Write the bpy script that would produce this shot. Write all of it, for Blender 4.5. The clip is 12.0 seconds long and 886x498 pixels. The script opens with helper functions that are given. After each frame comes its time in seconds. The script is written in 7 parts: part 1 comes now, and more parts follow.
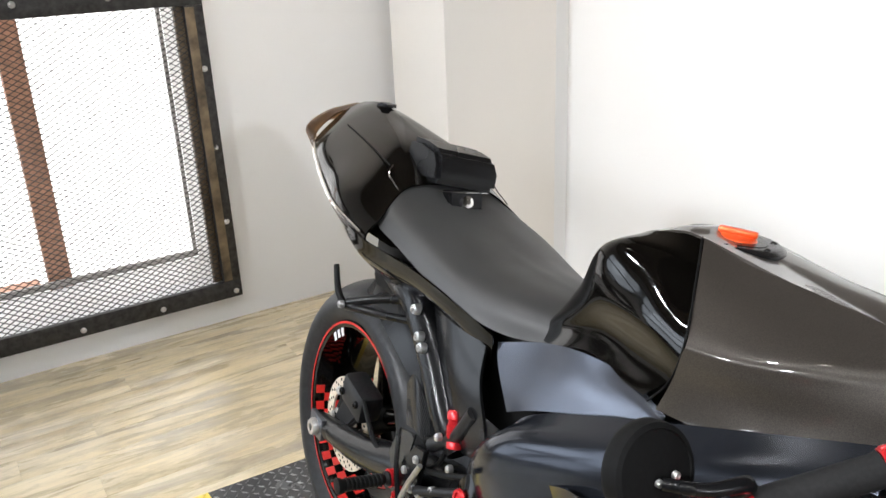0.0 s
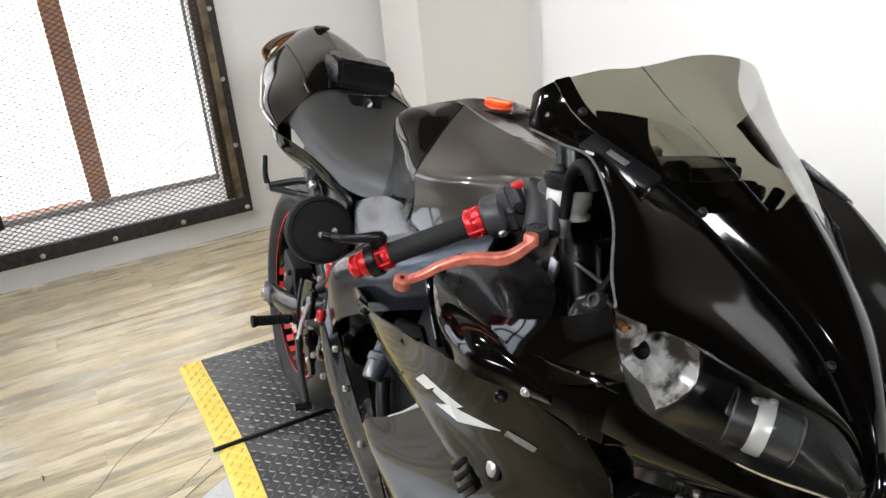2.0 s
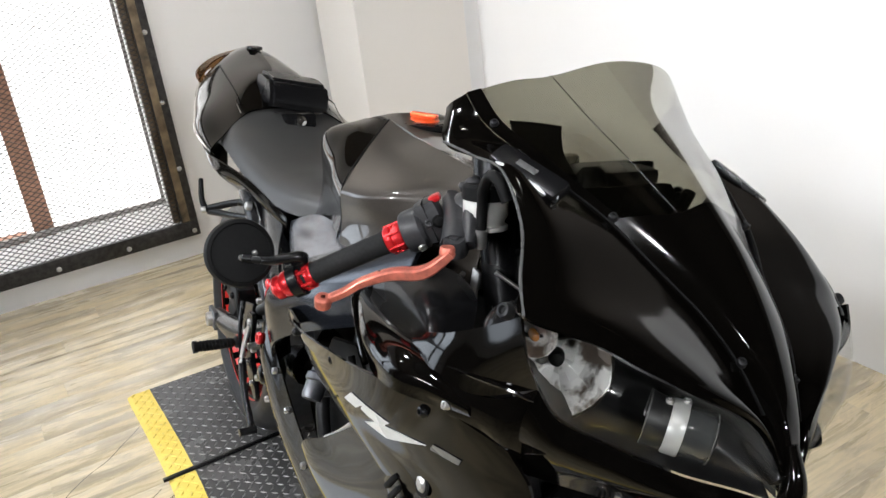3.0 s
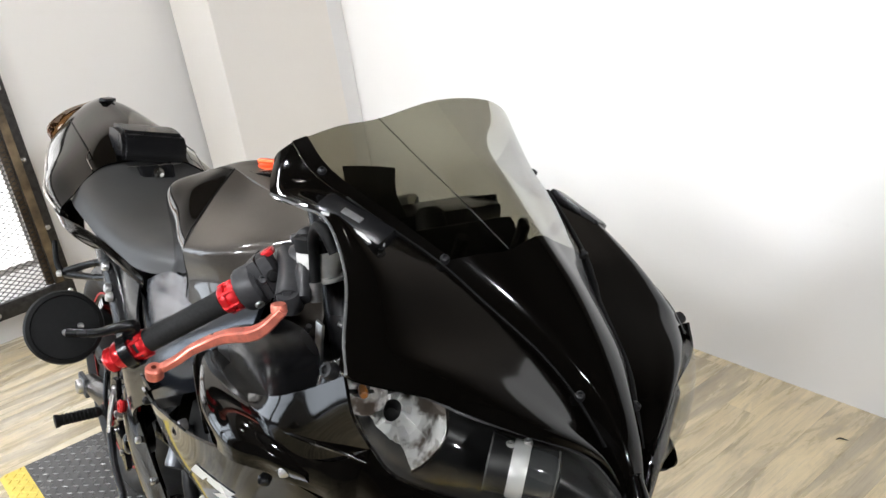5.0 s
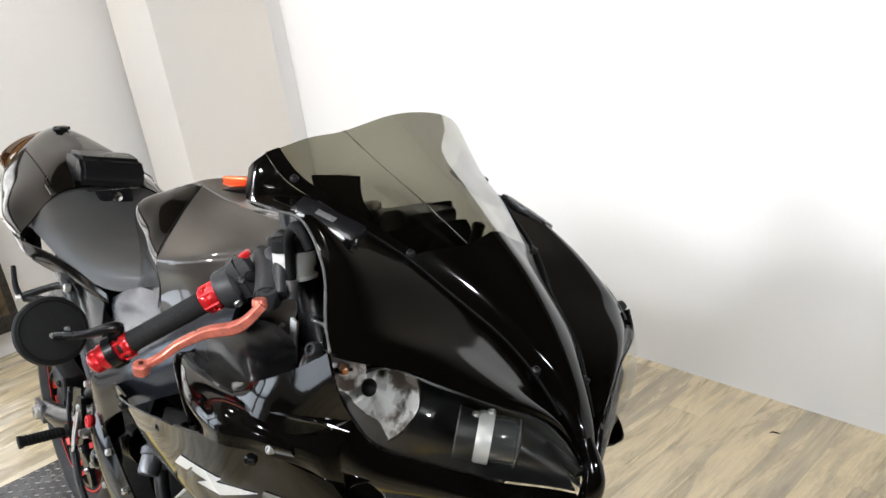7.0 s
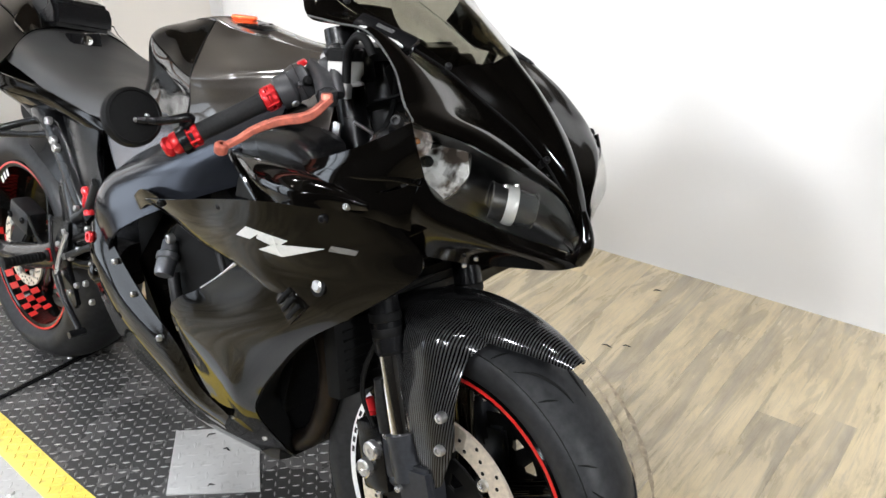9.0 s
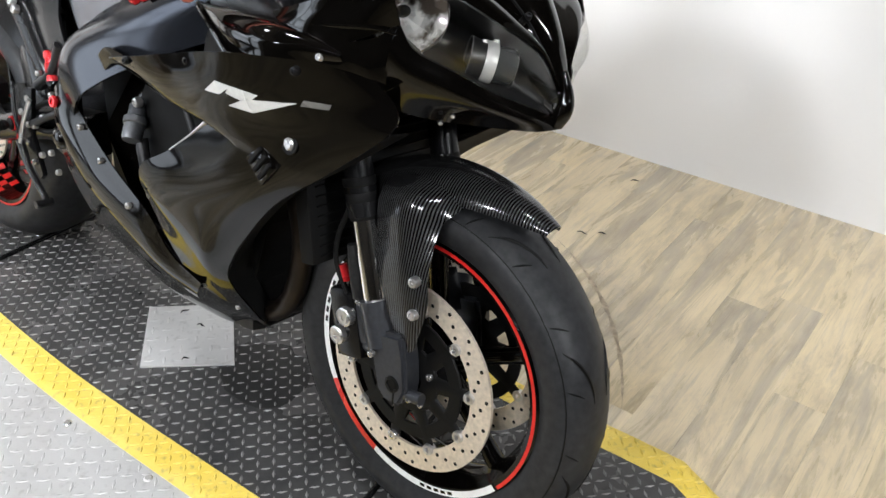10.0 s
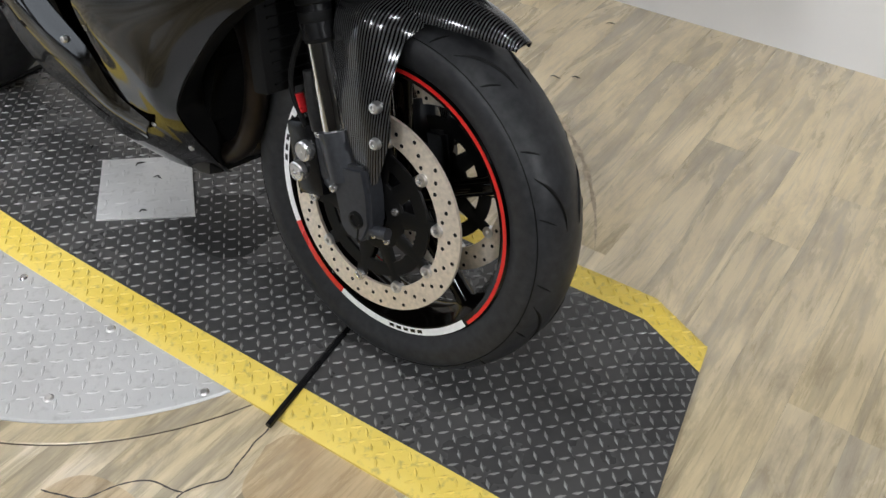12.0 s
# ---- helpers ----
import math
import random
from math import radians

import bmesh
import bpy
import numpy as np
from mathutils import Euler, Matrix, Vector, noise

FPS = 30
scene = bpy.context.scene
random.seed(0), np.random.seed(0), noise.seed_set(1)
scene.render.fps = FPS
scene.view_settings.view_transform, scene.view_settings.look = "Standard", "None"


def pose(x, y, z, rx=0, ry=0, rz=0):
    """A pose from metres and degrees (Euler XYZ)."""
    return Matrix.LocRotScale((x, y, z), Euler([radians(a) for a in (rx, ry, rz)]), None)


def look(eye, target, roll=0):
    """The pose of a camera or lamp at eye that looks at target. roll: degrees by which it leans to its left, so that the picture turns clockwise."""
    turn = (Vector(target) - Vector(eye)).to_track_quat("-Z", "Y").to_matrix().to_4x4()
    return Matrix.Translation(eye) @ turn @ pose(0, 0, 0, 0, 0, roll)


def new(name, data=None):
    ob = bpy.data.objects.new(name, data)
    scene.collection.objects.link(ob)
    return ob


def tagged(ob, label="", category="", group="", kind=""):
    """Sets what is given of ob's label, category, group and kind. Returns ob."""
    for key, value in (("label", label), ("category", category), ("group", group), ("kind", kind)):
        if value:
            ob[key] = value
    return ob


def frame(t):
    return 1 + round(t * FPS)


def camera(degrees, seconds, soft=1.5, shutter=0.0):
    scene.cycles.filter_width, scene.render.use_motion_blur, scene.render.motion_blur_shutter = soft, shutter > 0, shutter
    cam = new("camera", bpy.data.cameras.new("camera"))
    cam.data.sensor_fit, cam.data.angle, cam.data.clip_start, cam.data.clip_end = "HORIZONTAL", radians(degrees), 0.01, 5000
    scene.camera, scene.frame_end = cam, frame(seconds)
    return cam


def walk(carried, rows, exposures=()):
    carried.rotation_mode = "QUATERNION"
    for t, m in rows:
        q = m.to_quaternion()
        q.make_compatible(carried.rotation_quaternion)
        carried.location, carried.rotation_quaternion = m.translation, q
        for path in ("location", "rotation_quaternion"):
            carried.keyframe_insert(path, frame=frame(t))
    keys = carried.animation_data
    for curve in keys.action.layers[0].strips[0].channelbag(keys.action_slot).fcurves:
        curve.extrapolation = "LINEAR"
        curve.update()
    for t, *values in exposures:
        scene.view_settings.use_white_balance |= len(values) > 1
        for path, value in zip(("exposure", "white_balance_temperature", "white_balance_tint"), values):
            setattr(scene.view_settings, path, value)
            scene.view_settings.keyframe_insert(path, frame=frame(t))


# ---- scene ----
cam = camera(57.0, 12.0)
PATH = [
    (0, (0.012, -0.543, 1.286), (-1.625, 0.349, 0.56), -2.4),
    (0.5, (0.206, -0.527, 1.302), (-1.48, 0.294, 0.606), -3.8),
    (1, (0.433, -0.421, 1.264), (-1.293, 0.211, 0.475), -3.0),
    (1.5, (0.509, -0.389, 1.253), (-1.226, 0.198, 0.448), -4.7),
    (2, (0.506, -0.375, 1.263), (-1.182, 0.313, 0.44), -5.2),
    (2.5, (0.51, -0.359, 1.266), (-1.169, 0.363, 0.455), -6.6),
    (3, (0.525, -0.332, 1.261), (-1.133, 0.445, 0.456), -6.9),
    (3.5, (0.533, -0.305, 1.26), (-1.111, 0.512, 0.466), -7.7),
    (3.7, (0.536, -0.294, 1.26), (-1.097, 0.552, 0.473), -8.1),
    (5.5, (0.543, -0.239, 1.262), (-1.002, 0.78, 0.505), -9.2),
    (6, (0.559, -0.23, 1.262), (-0.977, 0.82, 0.53), -9.5),
    (6.5, (0.579, -0.243, 1.262), (-0.952, 0.827, 0.548), -9.4),
    (8.3, (0.648, -0.633, 1.265), (-0.626, 0.667, 0.438), -4.4),
    (8.5, (0.652, -0.65, 1.258), (-0.604, 0.658, 0.413), -3.5),
    (9, (0.647, -0.666, 1.234), (-0.559, 0.636, 0.311), -2.2),
    (9.5, (0.645, -0.672, 1.205), (-0.504, 0.612, 0.19), -0.9),
    (10, (0.657, -0.675, 1.173), (-0.433, 0.573, 0.052), -0.3),
    (10.5, (0.661, -0.682, 1.148), (-0.39, 0.541, -0.035), 0.8),
    (11, (0.665, -0.686, 1.121), (-0.331, 0.515, -0.13), 1.1),
    (11.5, (0.665, -0.682, 1.092), (-0.272, 0.486, -0.233), 1.1),
    (12, (0.66, -0.661, 1.082), (-0.262, 0.483, -0.276), -0.1),
]
walk(cam, [(t, look(eye, target, roll)) for t, eye, target, roll in PATH], [(0.0, 0.05), (1.0, -0.08), (3.0, -0.08), (5.5, 0.08), (6.5, 0.07), (8.5, 0.15), (10.5, -0.07), (12.0, -0.36)])

# ---------------------------------------------------------------- light
ROOM_TURN = 3.2
ROOM = pose(0, 0, 0, 0, 0, ROOM_TURN)
FLOOR = -0.012
CEIL = 2.55
WALL_U, WALL_V = -2.742, 1.435        # mesh-window wall and long white wall, in room axes
BACK_U, BACK_V = 3.2, -3.0            # the unseen walls behind the camera


def room(u, v, z=0.0):
    return ROOM @ Vector((u, v, z))


world = bpy.data.worlds.new("world")
scene.world = world
world.use_nodes = True
wn = world.node_tree.nodes
sky = wn.new("ShaderNodeTexSky")
sky.sky_type, sky.sun_disc, sky.sun_elevation, sky.sun_rotation = "NISHITA", False, radians(40), radians(200)
world.node_tree.links.new(sky.outputs[0], wn["Background"].inputs[0])
wn["Background"].inputs[1].default_value = 0.12


def lamp(name, kind, place, target, watts, colour, **more):
    data = bpy.data.lights.new(name, kind)
    data.energy, data.color = watts, colour
    for key, value in more.items():
        if key == "radius":
            data.shadow_soft_size = value
        elif key == "size":
            data.shape, data.size, data.size_y = "RECTANGLE", value[0], value[1]
        elif key == "cone":
            data.spot_size, data.spot_blend = radians(value), 0.6
    ob = new(name, data)
    ob.matrix_world = look(place, target)
    return ob


# ---------------------------------------------------------------- materials
def material(name, colour, rough=0.5, metal=0.0, coat=0.0, spec=0.5):
    m = bpy.data.materials.new(name)
    m.use_nodes = True
    b = m.node_tree.nodes["Principled BSDF"]
    b.inputs["Base Color"].default_value = (*colour, 1)
    b.inputs["Roughness"].default_value = rough
    b.inputs["Metallic"].default_value = metal
    b.inputs["Coat Weight"].default_value = coat
    b.inputs["Coat Roughness"].default_value = 0.03
    b.inputs["Specular IOR Level"].default_value = spec
    return m


class Graph:
    """Short calls for the nodes of one material."""

    def __init__(self, m):
        self.t = m.node_tree
        self.b = self.t.nodes["Principled BSDF"]
        self.co = self.t.nodes.new("ShaderNodeTexCoord")

    def node(self, kind, **inputs):
        n = self.t.nodes.new(kind)
        for key, value in inputs.items():
            self.put(value, n.inputs[key.replace("_", " ")])
        return n

    def put(self, value, socket):
        if isinstance(value, bpy.types.NodeSocket):
            self.t.links.new(value, socket)
        else:
            socket.default_value = value

    def coords(self, scale=(1, 1, 1), turn=0.0, shift=None):
        n = self.t.nodes.new("ShaderNodeMapping")
        n.inputs["Scale"].default_value = scale
        n.inputs["Rotation"].default_value = (0, 0, turn)
        self.t.links.new(self.co.outputs["Object"], n.inputs["Vector"])
        if shift is not None:
            self.t.links.new(shift, n.inputs["Location"])
        return n.outputs[0]

    def noise(self, vector, scale, detail=4.0, rough=0.55, distort=0.0):
        n = self.node("ShaderNodeTexNoise", Vector=vector, Scale=scale, Detail=detail, Roughness=rough, Distortion=distort)
        return n.outputs["Fac"]

    def ramp(self, fac, *stops):
        n = self.t.nodes.new("ShaderNodeValToRGB")
        e = n.color_ramp.elements
        while len(e) < len(stops):
            e.new(0.5)
        for item, (at, colour) in zip(e, stops):
            item.position = at
            item.color = (*colour, 1) if len(colour) == 3 else colour
        self.t.links.new(fac, n.inputs[0])
        return n.outputs[0]

    def grey(self, fac, a, b, lo=0.3, hi=0.7):
        return self.ramp(fac, (lo, (a, a, a)), (hi, (b, b, b)))

    def mix(self, fac, a, b, mode="MIX"):
        n = self.t.nodes.new("ShaderNodeMix")
        n.data_type, n.blend_type = "RGBA", mode
        self.put(fac, n.inputs[0])
        self.put(a, n.inputs[6])
        self.put(b, n.inputs[7])
        return n.outputs[2]

    def bump(self, height, strength=0.2, distance=0.002):
        n = self.node("ShaderNodeBump", Strength=strength, Distance=distance, Height=height)
        self.t.links.new(n.outputs[0], self.b.inputs["Normal"])

    def colour(self, value):
        self.put(value, self.b.inputs["Base Color"])

    def rough(self, value):
        self.put(value, self.b.inputs["Roughness"])


def worn(name, colour, rough, metal=0.0, coat=0.0, spread=0.25, scale=60.0, bump=0.08, spec=0.5):
    """A surface with fine grain and broader smudges in colour and gloss."""
    m = material(name, colour, rough, metal, coat, spec)
    g = Graph(m)
    fine = g.noise(g.coords(), scale, 6)
    broad = g.noise(g.coords(), 4.0, 3)
    dark = tuple(c * (1 - spread) for c in colour)
    light = tuple(min(1, c * (1 + spread)) for c in colour)
    g.colour(g.mix(g.grey(fine, 0.0, 1.0), (*dark, 1), (*light, 1)))
    g.rough(g.grey(broad, max(0.02, rough * 0.7), min(1, rough * 1.35)))
    if bump:
        g.bump(fine, bump, 0.0008)
    return m


def make_paint():
    """Black lacquer: a mirror gloss with faint smears."""
    m = material("gloss_black_paint", (0.0014, 0.0012, 0.001), 0.03, 0.0, 0.0, 0.36)
    g = Graph(m)
    smear = g.noise(g.coords(), 6.0, 5, 0.65)
    dust = g.noise(g.coords(), 420, 2)
    g.colour(g.mix(g.grey(dust, 0.0, 1.0, 0.55, 0.75), (0.0013, 0.0011, 0.0009, 1), (0.0036, 0.0030, 0.0025, 1)))
    g.rough(g.grey(smear, 0.05, 0.10))
    return m


GLOSS = make_paint()


def make_tank_paint():
    """Black tank lacquer: a flecked brownish base, lighter than the other paint, under gloss."""
    m = material("tank_lacquer", (0.04, 0.034, 0.029), 0.42, 0.3, 0.85, 0.3)
    g = Graph(m)
    fleck = g.noise(g.coords(), 900, 2)
    smear = g.noise(g.coords(), 5.0, 4)
    g.colour(g.mix(g.grey(fleck, 0.0, 1.0), (0.031, 0.0264, 0.0222, 1), (0.060, 0.0512, 0.0428, 1)))
    g.rough(g.grey(smear, 0.36, 0.46))
    g.put(g.grey(smear, 0.02, 0.05), g.b.inputs["Coat Roughness"])
    return m


TANKPAINT = make_tank_paint()
SATIN = worn("satin_black_paint", (0.0055, 0.0055, 0.006), 0.24, 0.0, 0.0, 0.2, 200, 0.03, 0.28)
MATTE = worn("matt_black_plastic", (0.004, 0.004, 0.004), 0.55, 0.0, 0.0, 0.3, 260, 0.06, 0.15)
CONTROL = worn("grey_black_control_cast", (0.034, 0.034, 0.036), 0.36, 0.1, 0.0, 0.25, 180, 0.08, 0.4)
DARK = worn("dark_cast_metal", (0.018, 0.018, 0.019), 0.42, 0.5, 0.0, 0.3, 160, 0.10)
FRAME = worn("anodised_frame_grey", (0.125, 0.134, 0.160), 0.20, 0.9, 0.0, 0.03, 220, 0.0)
ALU = worn("brushed_aluminium", (0.62, 0.61, 0.60), 0.30, 0.9, 0.0, 0.12, 180, 0.05)
CHROME = worn("polished_chrome", (0.80, 0.79, 0.77), 0.10, 1.0, 0.0, 0.05, 90, 0.0)
RED = worn("red_anodised_metal", (0.62, 0.02, 0.025), 0.25, 0.55, 0.2, 0.15, 120, 0.0)
COPPER = worn("faded_red_anodised_lever", (0.64, 0.185, 0.13), 0.36, 0.55, 0.0, 0.3, 90, 0.04)
CAPRED = worn("orange_red_cap", (0.85, 0.10, 0.02), 0.30, 0.35, 0.2, 0.12, 90, 0.0)
STRIPE_RED = worn("red_rim_tape", (0.58, 0.02, 0.016), 0.30, 0.0, 0.2, 0.1, 120, 0.0)
STRIPE_WHITE = worn("white_rim_tape", (0.80, 0.80, 0.79), 0.30, 0.0, 0.2, 0.06, 120, 0.0)
RUBBER = worn("tyre_rubber", (0.0205, 0.021, 0.0225), 0.45, 0.0, 0.0, 0.35, 70, 0.18, 0.25)
GRIP = worn("grip_rubber", (0.011, 0.011, 0.011), 0.70, 0.0, 0.0, 0.3, 300, 0.2, 0.25)
DISC = worn("brushed_brake_disc", (0.74, 0.655, 0.55), 0.40, 0.6, 0.0, 0.15, 140, 0.05)
DECAL = worn("silver_decal", (0.72, 0.72, 0.70), 0.30, 0.2, 0.3, 0.06, 120, 0.0)
FADED = worn("faint_silver_decal", (0.16, 0.155, 0.145), 0.28, 0.2, 0.3, 0.06, 120, 0.0)
WOODPOST = worn("reddish_post", (0.60, 0.32, 0.21), 0.6, 0.0, 0.0, 0.25, 40, 0.15)
STEEL = worn("blackened_steel", (0.040, 0.038, 0.037), 0.45, 0.5, 0.0, 0.5, 45, 0.12)
WHITEPAINT = worn("white_reveal_paint", (0.80, 0.79, 0.77), 0.6, 0.0, 0.0, 0.04, 30, 0.05)
BLOCKBLUE = worn("dark_blue_black_plate", (0.030, 0.028, 0.05), 0.5, 0.0, 0.0, 0.2, 60, 0.05)


def make_seat_vinyl():
    m = material("seat_vinyl", (0.03, 0.03, 0.03), 0.45)
    g = Graph(m)
    grain = g.node("ShaderNodeTexVoronoi", Vector=g.coords(), Scale=520.0).outputs["Distance"]
    broad = g.noise(g.coords(), 6.0)
    g.colour(g.mix(g.grey(broad, 0.0, 1.0), (0.027, 0.0265, 0.0265, 1), (0.040, 0.0395, 0.039, 1)))
    g.rough(g.grey(broad, 0.42, 0.55))
    g.bump(grain, 0.18, 0.0006)
    return m


def make_carbon():
    m = material("carbon_fibre", (0.02, 0.02, 0.02), 0.08, 0.0, 0.0, 0.15)
    g = Graph(m)
    wave = g.node("ShaderNodeTexWave", Vector=g.coords((1, 0.25, -0.30)), Scale=74.0, Distortion=0.3, Detail=1.0)
    wave.wave_type, wave.bands_direction = "BANDS", "X"
    cross = g.node("ShaderNodeTexWave", Vector=g.coords((-0.8, 1, 0.6)), Scale=90.0, Distortion=0.0)
    f = wave.outputs["Fac"]
    g.colour(g.ramp(f, (0.35, (0.003, 0.003, 0.003)), (0.7, (0.085, 0.085, 0.087))))
    g.rough(g.grey(f, 0.20, 0.17))
    g.b.inputs["Metallic"].default_value = 0.6
    g.b.inputs["Coat Weight"].default_value = 0.22
    g.b.inputs["Coat Roughness"].default_value = 0.05
    g.bump(cross.outputs["Fac"], 0.04, 0.0005)
    return m


def make_wall(name, tint):
    m = material(name, tint, 0.55)
    g = Graph(m)
    fine = g.noise(g.coords(), 90, 5)
    broad = g.noise(g.coords((1, 1, 0.5)), 1.3, 3)
    scuff = g.noise(g.coords((1, 1, 3.0)), 7.0, 6, 0.7)
    dark = tuple(c * 0.95 for c in tint)
    base = g.mix(g.grey(broad, 0.0, 1.0), (*dark, 1), (*tint, 1))
    g.colour(g.mix(g.grey(scuff, 0.0, 0.12, 0.62, 0.8), base, (0.55, 0.53, 0.50, 1)))
    g.rough(g.grey(fine, 0.5, 0.65))
    g.bump(fine, 0.10, 0.001)
    return m


def make_plank(name="weathered_oak_vinyl", stain=0.0):
    """Vinyl plank with long grain, grey weathering and knots; each plank shifted by its own number."""
    m = material(name, (0.45, 0.37, 0.25), 0.32, 0.0, 0.8)
    m.node_tree.nodes["Principled BSDF"].inputs["Coat Roughness"].default_value = 0.24
    g = Graph(m)
    info = g.t.nodes.new("ShaderNodeObjectInfo")
    far = g.node("ShaderNodeVectorMath")
    far.operation = "MULTIPLY"
    g.put(info.outputs["Random"], far.inputs[0])
    far.inputs[1].default_value = (37.0, 91.0, 11.0)
    shift = far.outputs[0]
    broad = g.noise(g.coords((9.0, 1.2, 1), 0, shift), 1.5, 8, 0.66, 0.7)
    grain = g.noise(g.coords((24.0, 2.0, 1), 0, shift), 1.6, 7, 0.62, 1.0)
    fine = g.noise(g.coords((150.0, 4.0, 1), 0, shift), 2.0, 4, 0.6)
    tan = g.ramp(broad, (0.30, (0.33, 0.285, 0.215)), (0.42, (0.48, 0.405, 0.275)), (0.50, (0.63, 0.515, 0.315)), (0.60, (0.73, 0.60, 0.375)), (0.74, (0.46, 0.395, 0.29)))
    blotch = g.noise(g.coords((8.0, 2.4, 1), 0, shift), 2.4, 8, 0.72, 0.4)
    tan = g.mix(g.grey(blotch, 0.0, 0.80, 0.48, 0.74), tan, (0.24, 0.19, 0.125, 1))
    tone = g.mix(g.grey(grain, 0.0, 0.34, 0.50, 0.70), tan, (0.20, 0.165, 0.115, 1))
    tone = g.mix(g.grey(fine, 0.0, 0.34, 0.52, 0.70), tone, (0.17, 0.14, 0.10, 1))
    knot = g.node("ShaderNodeTexVoronoi", Vector=g.coords((4.5, 1.6, 1), 0, shift), Scale=2.2, Randomness=1.0).outputs["Distance"]
    tone = g.mix(g.grey(knot, 0.5, 0.0, 0.012, 0.055), tone, (0.11, 0.085, 0.06, 1))
    tone = g.mix(0.10, tone, g.mix(info.outputs["Random"], (0.58, 0.46, 0.28, 1), (0.36, 0.31, 0.23, 1)))
    if stain:
        tone = g.mix(g.grey(g.noise(g.coords(), 9.0, 5), 0.15, stain), tone, (0.42, 0.22, 0.075, 1))
    g.colour(tone)
    g.rough(g.grey(broad, 0.22, 0.34))
    g.bump(g.mix(0.5, grain, fine), 0.03, 0.0006)
    return m


def make_dirty(name, a, b, rough, metal, spots):
    m = material(name, a, rough, metal)
    g = Graph(m)
    broad = g.noise(g.coords(), 3.5, 5, 0.65)
    fine = g.noise(g.coords(), 70, 5)
    base = g.mix(g.grey(broad, 0.0, 1.0), (*a, 1), (*b, 1))
    g.colour(g.mix(g.grey(fine, 0.0, spots, 0.55, 0.75), base, (0.09, 0.08, 0.07, 1)))
    g.rough(g.grey(broad, rough * 0.8, min(1, rough * 1.3)))
    g.bump(fine, 0.12, 0.0008)
    return m


def make_glass(name, tint, rough=0.0, power=4.0, most=0.45, least=0.03):
    """Thin clear or smoked sheet: see-through with a gloss."""
    m = bpy.data.materials.new(name)
    m.use_nodes = True
    t = m.node_tree
    t.nodes.remove(t.nodes["Principled BSDF"])
    clear = t.nodes.new("ShaderNodeBsdfTransparent")
    clear.inputs[0].default_value = (*tint, 1)
    gloss = t.nodes.new("ShaderNodeBsdfGlossy")
    gloss.inputs["Roughness"].default_value = 0.03 + rough
    face = t.nodes.new("ShaderNodeLayerWeight")
    face.inputs[0].default_value = 0.5
    steep = t.nodes.new("ShaderNodeMath")
    steep.operation = "POWER"
    steep.inputs[1].default_value = power
    t.links.new(face.outputs["Facing"], steep.inputs[0])
    fres = t.nodes.new("ShaderNodeMath")
    fres.operation = "MULTIPLY_ADD"
    fres.inputs[1].default_value, fres.inputs[2].default_value = most, least
    t.links.new(steep.outputs[0], fres.inputs[0])
    both = t.nodes.new("ShaderNodeMixShader")
    t.links.new(fres.outputs[0], both.inputs[0])
    t.links.new(clear.outputs[0], both.inputs[1])
    t.links.new(gloss.outputs[0], both.inputs[2])
    t.links.new(both.outputs[0], t.nodes["Material Output"].inputs[0])
    return m


def make_glow(name, colour, strength):
    m = bpy.data.materials.new(name)
    m.use_nodes = True
    t = m.node_tree
    t.nodes.remove(t.nodes["Principled BSDF"])
    e = t.nodes.new("ShaderNodeEmission")
    e.inputs[0].default_value, e.inputs[1].default_value = (*colour, 1), strength
    t.links.new(e.outputs[0], t.nodes["Material Output"].inputs[0])
    return m


VINYL = make_seat_vinyl()
CARBON = make_carbon()
WALL = make_wall("white_wall_paint", (0.79, 0.787, 0.782))
COLUMN = make_wall("warm_column_paint", (0.76, 0.725, 0.68))
CEILING = make_wall("brown_ceiling_paint", (0.034, 0.029, 0.024))
REFLECTCEIL = make_wall("reflected_panel_brown", (0.16, 0.134, 0.11))
UPPERWALL = make_wall("shaded_upper_wall", (0.07, 0.058, 0.046))
DARKWALL = make_wall("brown_wall_paint", (0.045, 0.039, 0.033))
PLANK = make_plank()
RUSTY = make_plank("rust_stained_vinyl", 0.42)
TAILGLASS = make_glass("brown_lamp_glass", (0.50, 0.36, 0.22))
MATBLACK = make_dirty("black_mat_rubber", (0.028, 0.028, 0.029), (0.075, 0.073, 0.071), 0.25, 0.0, 0.1)
# lighter than the mat: glints on the tread tops are put into the colour
MATTREAD = make_dirty("glinting_mat_tread", (0.13, 0.13, 0.13), (0.28, 0.275, 0.265), 0.20, 0.0, 0.2)
MATYELLOW = make_dirty("yellow_mat_rubber", (0.74, 0.54, 0.07), (0.82, 0.64, 0.15), 0.45, 0.0, 0.5)
CHECKER = make_dirty("galvanised_tread_plate", (0.58, 0.58, 0.58), (0.70, 0.70, 0.69), 0.40, 0.5, 0.25)
SMOKE = make_glass("smoked_screen", (0.55, 0.54, 0.48), 0.0, 2.2, 0.80)
LENS = make_glass("clear_lamp_lens", (0.95, 0.95, 0.94), 0.0, 4.0, 0.40, 0.018)
WIRE = worn("expanded_steel_wire", (0.07, 0.065, 0.06), 0.5, 0.5, 0.0, 0.3, 60, 0.0)
DAYGLOW = make_glow("bright_daylight", (1.0, 0.99, 0.98), 2.6)
DOORGLOW = make_glow("blue_daylight", (0.80, 0.88, 1.0), 3.6)
BULB = make_glow("lamp_face", (1.0, 0.95, 0.87), 90.0)


# ---------------------------------------------------------------- mesh tools
def finish(bm, sharp=38.0, smooth=True):
    bm.normal_update()
    for f in bm.faces:
        f.smooth = smooth
    for e in bm.edges:
        if len(e.link_faces) == 2 and e.calc_face_angle(0) > radians(sharp):
            e.smooth = False


